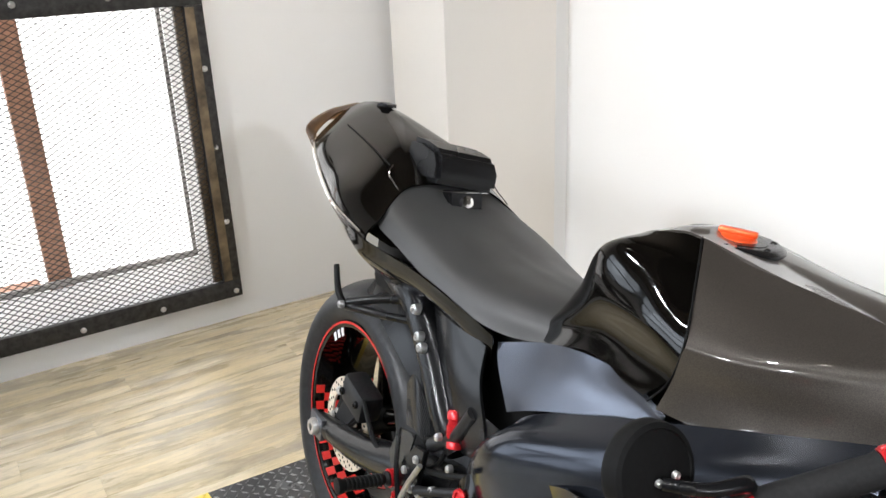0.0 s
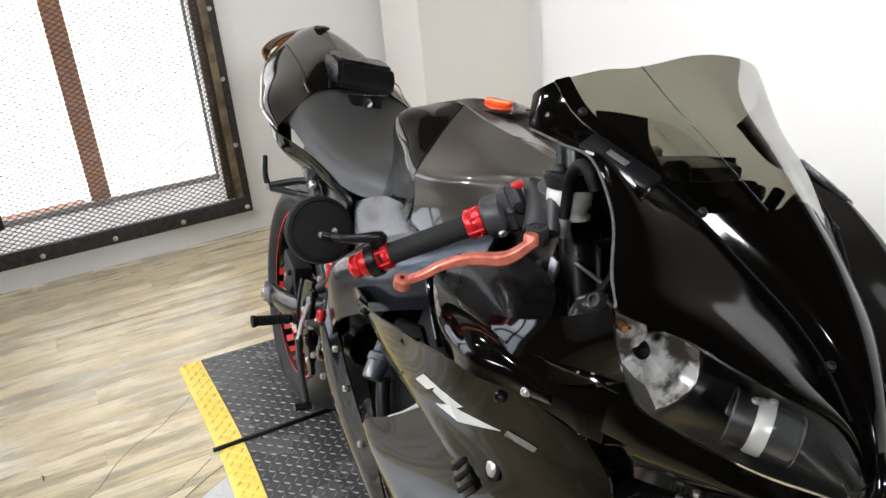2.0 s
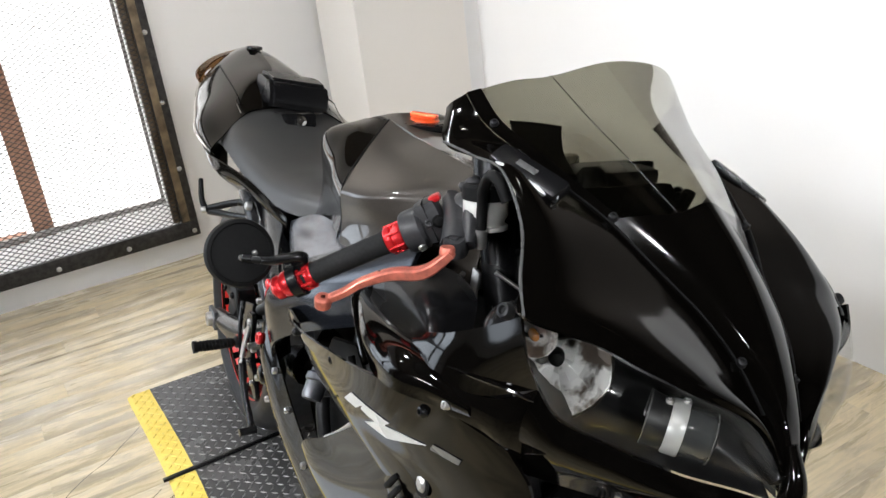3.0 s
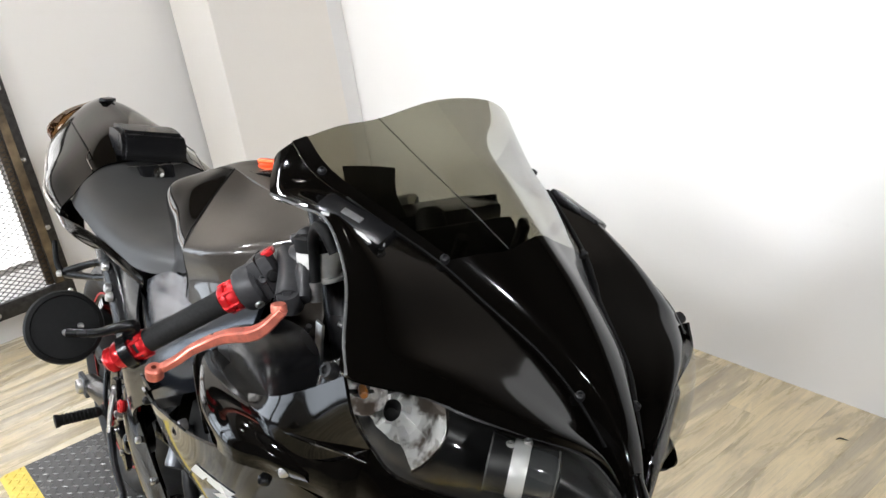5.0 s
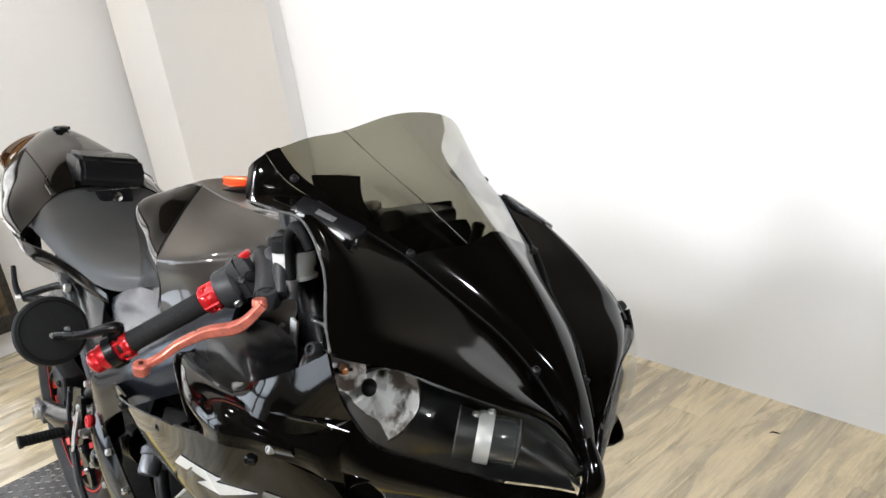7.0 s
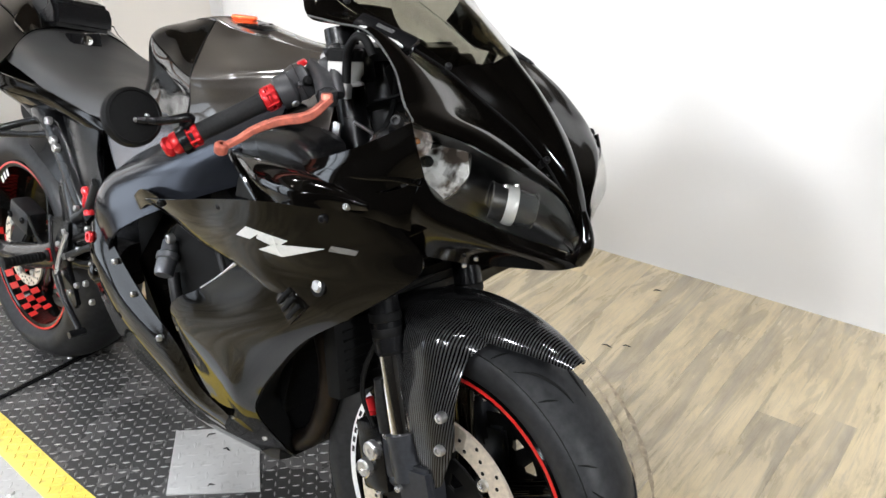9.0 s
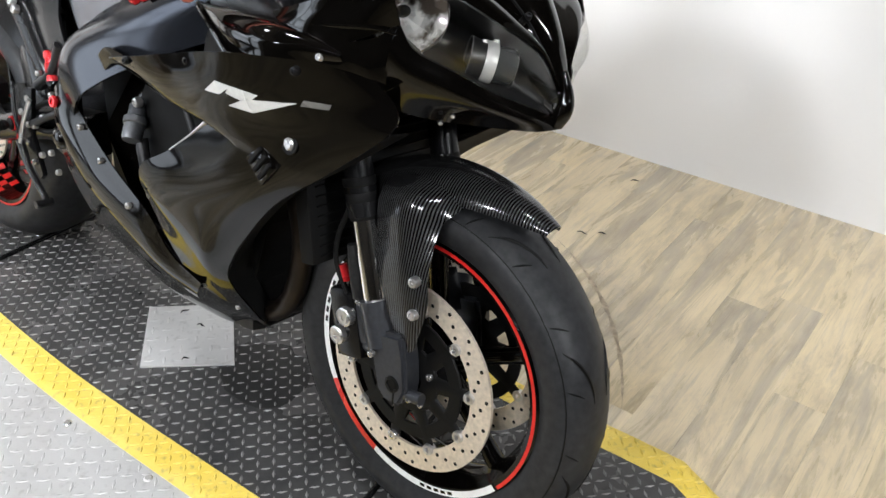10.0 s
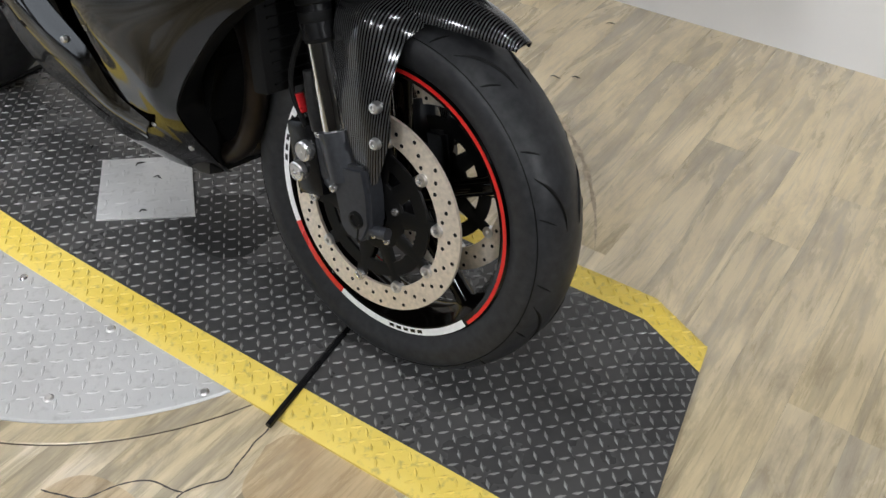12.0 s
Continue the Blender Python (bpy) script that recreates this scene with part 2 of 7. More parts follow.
def mesh_of(name, bm, mat, sharp=38.0, smooth=True):
    finish(bm, sharp, smooth)
    me = bpy.data.meshes.new(name)
    bm.to_mesh(me)
    bm.free()
    me.materials.append(mat)
    return me


def thing(name, bm, mat, label, category, group="", kind="", matrix=None, sharp=38.0):
    ob = new(name, mesh_of(name, bm, mat, sharp))
    if matrix is not None:
        ob.matrix_world = matrix
    return tagged(ob, label, category, group, kind)


def part(name, bm, mat, parent, label="", kind="", sharp=38.0):
    ob = new(name, mesh_of(name, bm, mat, sharp))
    ob.parent = parent
    return tagged(ob, label, kind=kind)


def empty(name, matrix, label, category, group="", kind=""):
    ob = new(name)
    ob.matrix_world = matrix
    ob.empty_display_size = 0.05
    return tagged(ob, label, category, group, kind)


def add_box(bm, centre, size, bevel=0.0, turn=None):
    m = Matrix.Translation(centre) @ (turn.to_4x4() if turn else Matrix()) @ Matrix.Diagonal((*size, 1))
    made = bmesh.ops.create_cube(bm, size=1, matrix=m)["verts"]
    if bevel:
        edges = list({e for v in made for e in v.link_edges})
        bmesh.ops.bevel(bm, geom=edges, offset=bevel, segments=2, affect="EDGES", profile=0.6)
    return bm


def box(centre, size, bevel=0.0, turn=None):
    return add_box(bmesh.new(), centre, size, bevel, turn)


def curve_points(points, steps):
    """Catmull-Rom through the points."""
    p = [Vector(q) for q in points]
    p = [2 * p[0] - p[1]] + p + [2 * p[-1] - p[-2]]
    out = []
    for i in range(1, len(p) - 2):
        a, b, c, d = p[i - 1 : i + 3]
        for k in range(steps):
            t = k / steps
            out.append(0.5 * (2 * b + (c - a) * t + (2 * a - 5 * b + 4 * c - d) * t * t + (3 * b - a - 3 * c + d) * t ** 3))
    return out + [p[-2]]


def add_tube(bm, points, radius, sides=12, steps=5, cap=True):
    """A round bar along a curve; radius may be one number or one for each given point."""
    path = curve_points(points, steps)
    radii = [radius] * len(points) if isinstance(radius, (int, float)) else list(radius)
    radii = [v.x for v in curve_points([(r, 0, 0) for r in radii], steps)]
    rings, side = [], None
    for i, q in enumerate(path):
        way = (path[min(i + 1, len(path) - 1)] - path[max(i - 1, 0)]).normalized()
        if side is None:
            side = way.orthogonal().normalized()
        side = (side - side.dot(way) * way).normalized()
        up = way.cross(side)
        rings.append([bm.verts.new(q + radii[i] * (math.cos(a) * side + math.sin(a) * up)) for a in (2 * math.pi * k / sides for k in range(sides))])
    for r, s in zip(rings, rings[1:]):
        for k in range(sides):
            bm.faces.new((r[k], r[(k + 1) % sides], s[(k + 1) % sides], s[k]))
    if cap:
        bm.faces.new(rings[0][::-1])
        bm.faces.new(rings[-1])
    return bm


def tube(points, radius, sides=12, steps=5):
    return add_tube(bmesh.new(), points, radius, sides, steps)


def blade(points, widths, highs, steps=5):
    """A flat bar along a line, with broken edges: width across, height upright."""
    bm = bmesh.new()
    line = curve_points([Vector(p) for p in points], steps)
    n = len(line) - 1
    last = None
    for k, p in enumerate(line):
        run = (line[min(n, k + 1)] - line[max(0, k - 1)]).normalized()
        across = run.cross(Vector((0.25, 0, 1))).normalized()
        up = across.cross(run)
        f = k / n * (len(widths) - 1)
        i = min(int(f), len(widths) - 2)
        w = (widths[i] + (widths[i + 1] - widths[i]) * (f - i)) / 2
        h = (highs[i] + (highs[i + 1] - highs[i]) * (f - i)) / 2
        c = min(w, h) * 0.30
        ring = [bm.verts.new(p + across * a + up * b) for a, b in ((w, h - c), (w - c, h), (c - w, h), (-w, h - c), (-w, c - h), (c - w, -h), (w - c, -h), (w, c - h))]
        if last:
            for j in range(8):
                bm.faces.new((last[j], last[(j + 1) % 8], ring[(j + 1) % 8], ring[j]))
        else:
            bm.faces.new(ring)
        last = ring
    bm.faces.new(last[::-1])
    bmesh.ops.recalc_face_normals(bm, faces=bm.faces)
    return bm


def rod(a, b, radius, sides=16):
    return add_tube(bmesh.new(), (a, b), radius, sides, 1)


def add_lathe(bm, centre, axis, profile, segments=48, closed=False):
    """Turns a profile of (radius, along) about an axis."""
    axis = Vector(axis).normalized()
    side = axis.orthogonal().normalized()
    if abs(axis.y) > 0.9:
        side = Vector((1, 0, 0))
    up = axis.cross(side)
    centre = Vector(centre)
    rings = []
    for r, h in profile:
        if r < 1e-6:
            rings.append([bm.verts.new(centre + h * axis)])
        else:
            rings.append([bm.verts.new(centre + h * axis + r * (math.cos(a) * side + math.sin(a) * up)) for a in (2 * math.pi * k / segments for k in range(segments))])
    pairs = list(zip(rings, rings[1:])) + ([(rings[-1], rings[0])] if closed else [])
    for r, s in pairs:
        for k in range(segments):
            j = (k + 1) % segments
            if len(r) == 1 and len(s) == 1:
                continue
            if len(r) == 1:
                bm.faces.new((r[0], s[j], s[k]))
            elif len(s) == 1:
                bm.faces.new((r[k], r[j], s[0]))
            else:
                bm.faces.new((r[k], r[j], s[j], s[k]))
    bmesh.ops.recalc_face_normals(bm, faces=bm.faces)
    return bm


def lathe(centre, axis, profile, segments=48, closed=False):
    return add_lathe(bmesh.new(), centre, axis, profile, segments, closed)


def at(x, w, z, side=1):
    """A place on the bike. The bodywork sits slightly skewed on its frame: its far half hangs lower and nearer the middle."""
    near = min(1.0, abs(w) / 0.10)
    if side > 0:
        return Vector((x, -w + 0.008 * near, z))
    roll = radians(6.0) * min(1.0, max(0.0, (z - 0.62) / 0.2))
    n = Vector((math.cos(roll), -math.sin(roll)))
    p = Vector((-w, z))
    q = p - 2 * (p - Vector((-0.005, 0.9))).dot(n) * n
    inward = 0.025 * min(1.0, max(0.0, (x + 0.12) / 0.15))
    return Vector((x, w + near * (q.x - w + 0.008 - inward), z + near * (q.y - z)))


def skin(rows, side=1, fine=5, thick=0.003, both=False):
    """A smooth panel through a few guide lines of (x, w, z); w counts outwards on the bike's right (side 1) or left (side -1)."""
    right = [curve_points([at(x, w, z, side) for x, w, z in row], fine) for row in rows]
    if both:
        left = [curve_points([at(x, w, z, -side) for x, w, z in row], fine) for row in rows]
        right = [b[:0:-1] + a for a, b in zip(right, left)]
    return weave(right, fine, thick)


def weave(lines, fine=5, thick=0.003):
    """A sheet through lines of finely spaced points, smoothed from line to line."""
    grid = list(zip(*[curve_points(column, fine) for column in zip(*lines)]))
    bm = bmesh.new()
    verts = [[bm.verts.new(v) for v in line] for line in grid]
    for a, b in zip(verts, verts[1:]):
        for k in range(len(a) - 1):
            if len({tuple(round(c, 6) for c in v.co) for v in (a[k], a[k + 1], b[k + 1], b[k])}) >= 3:
                bm.faces.new((a[k], a[k + 1], b[k + 1], b[k]))
    bmesh.ops.remove_doubles(bm, verts=bm.verts, dist=1e-5)
    if thick:
        shell(bm, thick)
    return bm


def panel(rows, fine=6, thick=0.003):
    """A smooth panel through guide lines given in the bike's own (x, y, z)."""
    return weave([curve_points(row, fine) for row in rows], fine, thick)


def swell(a, b, way, high, shares=(0.36, 0.70)):
    """Guide line from a to b that arches out by high in the direction way."""
    a, b, way = Vector(a), Vector(b), Vector(way).normalized()
    return [a] + [a.lerp(b, t) + way * high * 6.75 * t * t * (1 - t) for t in shares] + [b]


def shell(bm, thick):
    """Gives an open sheet its thickness, towards the bike's middle."""
    bm.normal_update()
    total = sum((f.normal.dot(f.calc_center_median() - Vector((f.calc_center_median().x, 0, 0.6))) for f in bm.faces))
    if total < 0:
        bmesh.ops.reverse_faces(bm, faces=bm.faces)
        bm.normal_update()
    old = list(bm.verts)
    inner = {v: bm.verts.new(v.co - thick * v.normal) for v in old}
    faces, border = list(bm.faces), [e for e in bm.edges if len(e.link_faces) == 1]
    for f in faces:
        bm.faces.new([inner[v] for v in reversed(f.verts)])
    for e in border:
        loop = e.link_loops[0]
        a, b = loop.vert, loop.link_loop_next.vert
        bm.faces.new((b, a, inner[a], inner[b]))


def plate(outline, w0, w1, side=1, bevel=0.002):
    """A flat plate in the bike's length-height plane between two widths."""
    bm = bmesh.new()
    lower = [bm.verts.new(at(x, w0, z, side)) for x, z in outline]
    upper = [bm.verts.new(at(x, w1, z, side)) for x, z in outline]
    bm.faces.new(lower)
    bm.faces.new(upper[::-1])
    n = len(outline)
    for k in range(n):
        bm.faces.new((lower[k], upper[k], upper[(k + 1) % n], lower[(k + 1) % n]))
    bmesh.ops.recalc_face_normals(bm, faces=bm.faces)
    if bevel:
        bmesh.ops.bevel(bm, geom=list(bm.edges), offset=bevel, segments=2, affect="EDGES")
    return bm


def screw(parent, place, way, size=0.006, mat=None, label=""):
    """A domed socket screw."""
    bm = lathe(place, way, [(0, size * 0.15), (size * 0.42, size * 0.15), (size * 0.5, size * 0.55), (size * 0.85, size * 0.45), (size, 0.0), (size, -size * 0.8)], 14)
    return part("screw", bm, mat or ALU, parent, label)

# ---------------------------------------------------------------- lamps of the place, and added ones
# daylight that comes in through the glazed door
lamp("door_daylight", "AREA", room(WALL_U + 0.05, -1.80, 1.40), room(0.0, -1.2, 0.2), 10, (0.80, 0.89, 1.0), size=(1.1, 1.2))


def track_spot(u, v, z, target, watts, soft=0.05, cone=120, tint=(0.928, 0.954, 1.0)):
    """A ceiling spot: can, glowing face and its light."""
    base = room(u, v, z)
    way = (Vector(target) - base).normalized()
    spot = empty("spot_lamp", Matrix.Translation(base), "unseen white ceiling spot lamp", "lamp", "track lamps")
    part("can", lathe((0, 0, 0), way, [(0.030, -0.09), (0.045, -0.085), (0.045, 0.02), (0.042, 0.02), (0.040, -0.004), (0, -0.004)], 24), WHITEPAINT, spot)
    part("lamp_face", lathe((0, 0, 0), way, [(0, 0.002), (0.038, 0.002)], 24), BULB, spot)
    part("stem", rod(-way * 0.06, Vector((0, 0, CEIL - z)), 0.006, 10), WHITEPAINT, spot)
    lamp("spot_light", "SPOT", base + way * 0.03, target, watts, tint, radius=soft, cone=cone)


for k in range(5):
    track_spot(-1.75 + 0.8 * k, -0.35, 2.38, room(-1.75 + 0.8 * k, 0.75, 0.3), (30, 29, 31, 21, 13)[k])
for k in range(3):
    track_spot(-1.6 + 1.5 * k, -2.75, 2.25, room(-1.5 + 1.0 * k, 0.9, 0.5), (275, 220, 135)[k], 0.18, 52)
# added lamp, unseen: brightens the floor beside the mesh window
track_spot(-2.05, -1.15, 2.38, room(-1.75, -0.85, 0.0), 54, 0.05, 70)
# added warm lamps, unseen: they brighten walls above eye height for the tank's reflection
WARM = (1.0, 0.86, 0.72)
track_spot(-1.7, 0.25, 2.30, room(-1.8, WALL_V, 1.55), 30, 0.05, 66, WARM)
track_spot(-0.7, 0.25, 2.30, room(-0.7, WALL_V, 1.55), 26, 0.05, 66, WARM)
track_spot(-1.75, 0.2, 2.30, room(WALL_U, 0.3, 1.75), 26, 0.05, 80, WARM)
track_spot(2.9, -0.3, 2.0, room(-1.0, 0.3, 0.5), 200, 0.05, 84)

# ---------------------------------------------------------------- the room
def room_box(u0, u1, v0, v1, z0, z1, bevel=0.0):
    return box(((u0 + u1) / 2, (v0 + v1) / 2, (z0 + z1) / 2), (u1 - u0, v1 - v0, z1 - z0), bevel)


def structure(name, bm, mat, label, category):
    return thing(name, bm, mat, label, category, kind="structure", matrix=ROOM.copy())


# opening of the mesh window, in room axes
WIN_V0, WIN_V1, WIN_Z0, WIN_Z1 = -0.77, 0.232, 0.115, 1.125
T = 0.14

ground = structure("floor", room_box(WALL_U - T, BACK_U + T, BACK_V - T, WALL_V + T, FLOOR - 0.10, FLOOR - 0.006), MATBLACK, "dark underlay below wood-look vinyl planks", "floor")

DOOR_V0, DOOR_V1, DOOR_Z1 = -2.45, -0.94, 2.1     # glazed door beside the mesh window, just out of view
bm = bmesh.new()
for u0, u1, v0, v1, z0, z1 in (
    (WALL_U - T, WALL_U, BACK_V - T, DOOR_V0, FLOOR - 0.1, CEIL), (WALL_U - T, WALL_U, DOOR_V0, DOOR_V1, DOOR_Z1, CEIL),
    (WALL_U - T, WALL_U, DOOR_V1, WIN_V0, FLOOR - 0.1, CEIL), (WALL_U - T, WALL_U, WIN_V1, WALL_V + T, FLOOR - 0.1, CEIL),
    (WALL_U - T, WALL_U, WIN_V0, WIN_V1, FLOOR - 0.1, WIN_Z0), (WALL_U - T, WALL_U, WIN_V0, WIN_V1, WIN_Z1, CEIL)):
    add_box(bm, ((u0 + u1) / 2, (v0 + v1) / 2, (z0 + z1) / 2), (u1 - u0, v1 - v0, z1 - z0))
structure("wall_west", bm, WALL, "white painted wall with a mesh-covered opening", "wall")
structure("wall_north", room_box(WALL_U, BACK_U, WALL_V, WALL_V + T, FLOOR - 0.1, 1.32), WALL, "plain white painted wall", "wall")
# Unseen: dark colour stands in for shade on the upper wall, for reflections
structure("wall_north_upper", room_box(WALL_U, BACK_U, WALL_V, WALL_V + T, 1.32, CEIL), UPPERWALL, "upper wall out of view, coloured dark for its shade", "wall")
structure("wall_east", room_box(BACK_U, BACK_U + T, BACK_V, WALL_V + T, FLOOR - 0.1, CEIL), DARKWALL, "plain dark painted wall", "wall")
structure("ceiling", room_box(-1.5, BACK_U + T, BACK_V - T, WALL_V + T, CEIL, CEIL + 0.1), CEILING, "plain brown-painted ceiling", "ceiling")
# Added unseen panel, lighter than the ceiling so that the paint reflects more there
structure("ceiling_west", room_box(WALL_U - T, -1.5, BACK_V - T, WALL_V + T, CEIL - 0.04, CEIL + 0.1), REFLECTCEIL, "plain brown panel added for the paint to reflect", "ceiling")
structure("column", room_box(-2.62, -2.268, 0.89, 1.352, FLOOR - 0.05, CEIL, 0.004), COLUMN, "boxed warm white column in the corner", "column")

structure("column_side", room_box(-2.62, -2.30, 1.352, WALL_V, FLOOR - 0.05, CEIL), WALL, "plain white infill beside the column", "column")
structure("wall_south", room_box(WALL_U - T, BACK_U + T, BACK_V - T, BACK_V, FLOOR - 0.1, CEIL), DARKWALL, "plain dark painted wall", "wall")
door = empty("door_1", ROOM @ pose(WALL_U - 0.06, 0, 0), "glazed double door with dark frames", "door", kind="structure")
leaf = (DOOR_V1 - DOOR_V0) / 2
for k in range(2):
    v = DOOR_V0 + leaf * (k + 0.5)
    for j in range(3):
        part("pane", box((0, v, 0.40 + 0.66 * j), (0.010, leaf - 0.12, 0.58)), LENS, door).visible_shadow = False
    for j in range(4):
        part("rail", box((0, v, 0.05 + 0.66 * j), (0.044, leaf - 0.10, 0.075), 0.004), STEEL, door)
    for dv in (-leaf / 2 + 0.03, leaf / 2 - 0.03):
        part("stile", box((0, v + dv, 1.04), (0.046, 0.056, 2.08), 0.004), STEEL, door)
thing("backdrop", room_box(WALL_U - 0.95, WALL_U - 0.9, -3.2, -1.08, -0.1, 2.6), DOORGLOW, "plain bluish daylight outside the glazed door", "backdrop", kind="structure", matrix=ROOM.copy())
thing("backdrop", room_box(WALL_U - 0.95, WALL_U - 0.9, -1.07, 1.6, -0.1, 2.2), DAYGLOW, "plain bright daylight behind the mesh window", "backdrop", kind="structure", matrix=ROOM.copy())


# ---- mesh window: steel frame, expanded metal, reveal, post, latch
def mesh_window():
    win = empty("window_1", ROOM @ pose(WALL_U, 0, 0), "steel-framed window covered with expanded metal mesh", "window", kind="structure")
    f, out = 0.062, 0.022
    v0, v1, z0, z1 = WIN_V0 - 0.035, WIN_V1 + 0.035, WIN_Z0 - 0.035, WIN_Z1 + 0.035
    for name, c, s in (
        ("bottom_bar", ((v0 + v1) / 2, z0 + f / 2), (v1 - v0, f)), ("top_bar", ((v0 + v1) / 2, z1 - f / 2), (v1 - v0, f)),
        ("side_bar", (v0 + f / 2, (z0 + z1) / 2), (f, z1 - z0 - 2 * f)), ("side_bar", (v1 - f / 2, (z0 + z1) / 2), (f, z1 - z0 - 2 * f))):
        part(name, box((out / 2, c[0], c[1]), (out, s[0], s[1]), 0.003), STEEL, win, "blackened angle steel bar")
    # bolts round the frame
    spots = [(v1 - 0.022, z0 + 0.022 + 0.265 * k) for k in range(5)] + [(v0 + 0.022, z0 + 0.022 + 0.265 * k) for k in range(5)]
    spots += [(v1 - 0.022 - 0.262 * k, z0 + 0.022) for k in range(1, 4)] + [(v1 - 0.022 - 0.262 * k, z1 - 0.022) for k in range(1, 4)]
    for v, z in spots:
        part("bolt", lathe((out - 0.001, v, z), (1, 0, 0), [(0, 0.007), (0.006, 0.006), (0.0095, 0.002), (0.011, 0), (0.011, -0.002)], 12), ALU, win)
    part("worn_face", box((out / 2 + 0.0025, v1 - f + 0.017, (z0 + z1) / 2), (out, 0.030, z1 - z0 - 2 * f - 0.01), 0.002), WORNWOOD, win, "worn brown wooden facing strip")
    # wooden stop behind the right bar
    part("wood_stop", box((-0.012, v1 - f - 0.012, (z0 + z1) / 2), (0.02, 0.03, z1 - z0 - 2 * f), 0.002), STAINWOOD, win, "dark stained wooden stop")
    # expanded metal: zigzag strands that touch one another
    bm = bmesh.new()
    step, rise = 0.0160, 0.0092
    a0, a1, b0, b1 = v0 + f - 0.01, v1 - f + 0.01, z0 + f - 0.01, z1 - f + 0.01
    rows, cols = int((b1 - b0) / (2 * rise)), int((a1 - a0) / step)
    for r in range(rows + 1):
        for flip in (1, -1):
            last = None
            for c in range(cols + 1):
                z = b0 + 2 * rise * r + flip * (rise if c % 2 else 0) * 1.0
                v = a0 + step * c
                q = [bm.verts.new((0.004 + dx, v, z + dz)) for dx, dz in ((0.0015, -0.0014), (0.0015, 0.0014), (-0.0015, 0.0014), (-0.0015, -0.0014))]
                if last:
                    for k in range(4):
                        bm.faces.new((last[k], last[(k + 1) % 4], q[(k + 1) % 4], q[k]))
                last = q
    part("mesh_panel", bm, WIRE, win, "expanded metal mesh", kind="stuff")
    # deep white reveal with a thin far frame
    depth = 0.24
    for name, c, s in (
        ("sill", (-T - depth / 2, (WIN_V0 + WIN_V1) / 2, WIN_Z0 - 0.02), (depth, WIN_V1 - WIN_V0 + 0.04, 0.04)),
        ("reveal", (-T - depth / 2, WIN_V1 + 0.02, (WIN_Z0 + WIN_Z1) / 2), (depth, 0.04, WIN_Z1 - WIN_Z0)),
        ("reveal", (-T - depth / 2, WIN_V0 - 0.02, (WIN_Z0 + WIN_Z1) / 2), (depth, 0.04, WIN_Z1 - WIN_Z0)),
        ("lintel", (-T - depth / 2, (WIN_V0 + WIN_V1) / 2, WIN_Z1 + 0.02), (depth, WIN_V1 - WIN_V0 + 0.04, 0.04))):
        part(name, box(c, s, 0.002), WHITEPAINT, win)
    part("far_rail", box((-T - depth - 0.012, (WIN_V0 + WIN_V1) / 2, WIN_Z0 + 0.012), (0.02, WIN_V1 - WIN_V0, 0.024), 0.002), GREYTRIM, win, "thin grey outer rail")
    for v in (WIN_V1 - 0.008, WIN_V0 + 0.008):
        part("far_stile", box((-T - depth - 0.012, v, (WIN_Z0 + WIN_Z1) / 2), (0.02, 0.014, WIN_Z1 - WIN_Z0), 0.002), GREYTRIM, win)
    # latch on the free side
    lat = part("latch_plate", box((-0.012, WIN_V0 + 0.075, 0.30), (0.012, 0.12, 0.15), 0.003), BLOCKBLUE, win, "dark steel latch plate")
    part("latch_plate", box((-0.012, WIN_V0 + 0.06, 0.875), (0.012, 0.13, 0.13), 0.003), BLOCKBLUE, win, "dark hinge plate")
    part("bolt_barrel", rod((out + 0.008, v0 - 0.012, 0.285), (out + 0.008, v0 + 0.085, 0.285), 0.007), ALU, lat, "zinc barrel bolt")
    part("bolt_keeper", box((out + 0.006, v0 + 0.008, 0.285), (0.014, 0.03, 0.045), 0.003), ALU, lat)
    part("bolt_keeper", box((out + 0.006, v0 + 0.055, 0.285), (0.014, 0.02, 0.036), 0.003), ALU, lat)
    part("bolt_handle", tube([(out + 0.008, v0 + 0.08, 0.285), (out + 0.012, v0 + 0.10, 0.28), (out + 0.012, v0 + 0.108, 0.235)], 0.004), ALU, lat)
    part("pull_rod", rod((out + 0.006, v0 + 0.052, 0.11), (out + 0.006, v0 + 0.02, 0.60), 0.0028), ALU, lat)
    return win


SEAM = worn("dark_seam_dirt", (0.05, 0.042, 0.035), 0.8, 0.0, 0.0, 0.4, 80, 0.1)
WORNWOOD = worn("worn_brown_wood", (0.13, 0.095, 0.055), 0.55, 0.0, 0.0, 0.75, 14, 0.2)
STAINWOOD = worn("dark_stained_wood", (0.14, 0.095, 0.055), 0.5, 0.0, 0.0, 0.4, 35, 0.2)
GREYTRIM = worn("grey_trim", (0.42, 0.40, 0.38), 0.5, 0.0, 0.0, 0.12, 60, 0.05)
mesh_window()
structure("window_post", room_box(WALL_U - 0.50, WALL_U - 0.43, -0.312, -0.232, FLOOR, 1.9, 0.004), WOODPOST, "reddish brown post behind the mesh window", "post")
structure("trim", room_box(WALL_U - 0.52, WALL_U - 0.42, -0.95, -0.34, 0.10, 0.12, 0.003), WOODPOST, "reddish brown low rail behind the mesh window", "rail")
# a second mesh leaf above the first, of which only the lowest bar comes into view
upper = empty("window_2", ROOM @ pose(WALL_U, 0, 0), "upper steel mesh leaf above the window", "window", kind="structure")
part("bottom_bar", box((0.011, (WIN_V0 + WIN_V1) / 2 - 0.12, WIN_Z1 + 0.085), (0.022, WIN_V1 - WIN_V0 - 0.16, 0.06), 0.003), STEEL, upper)
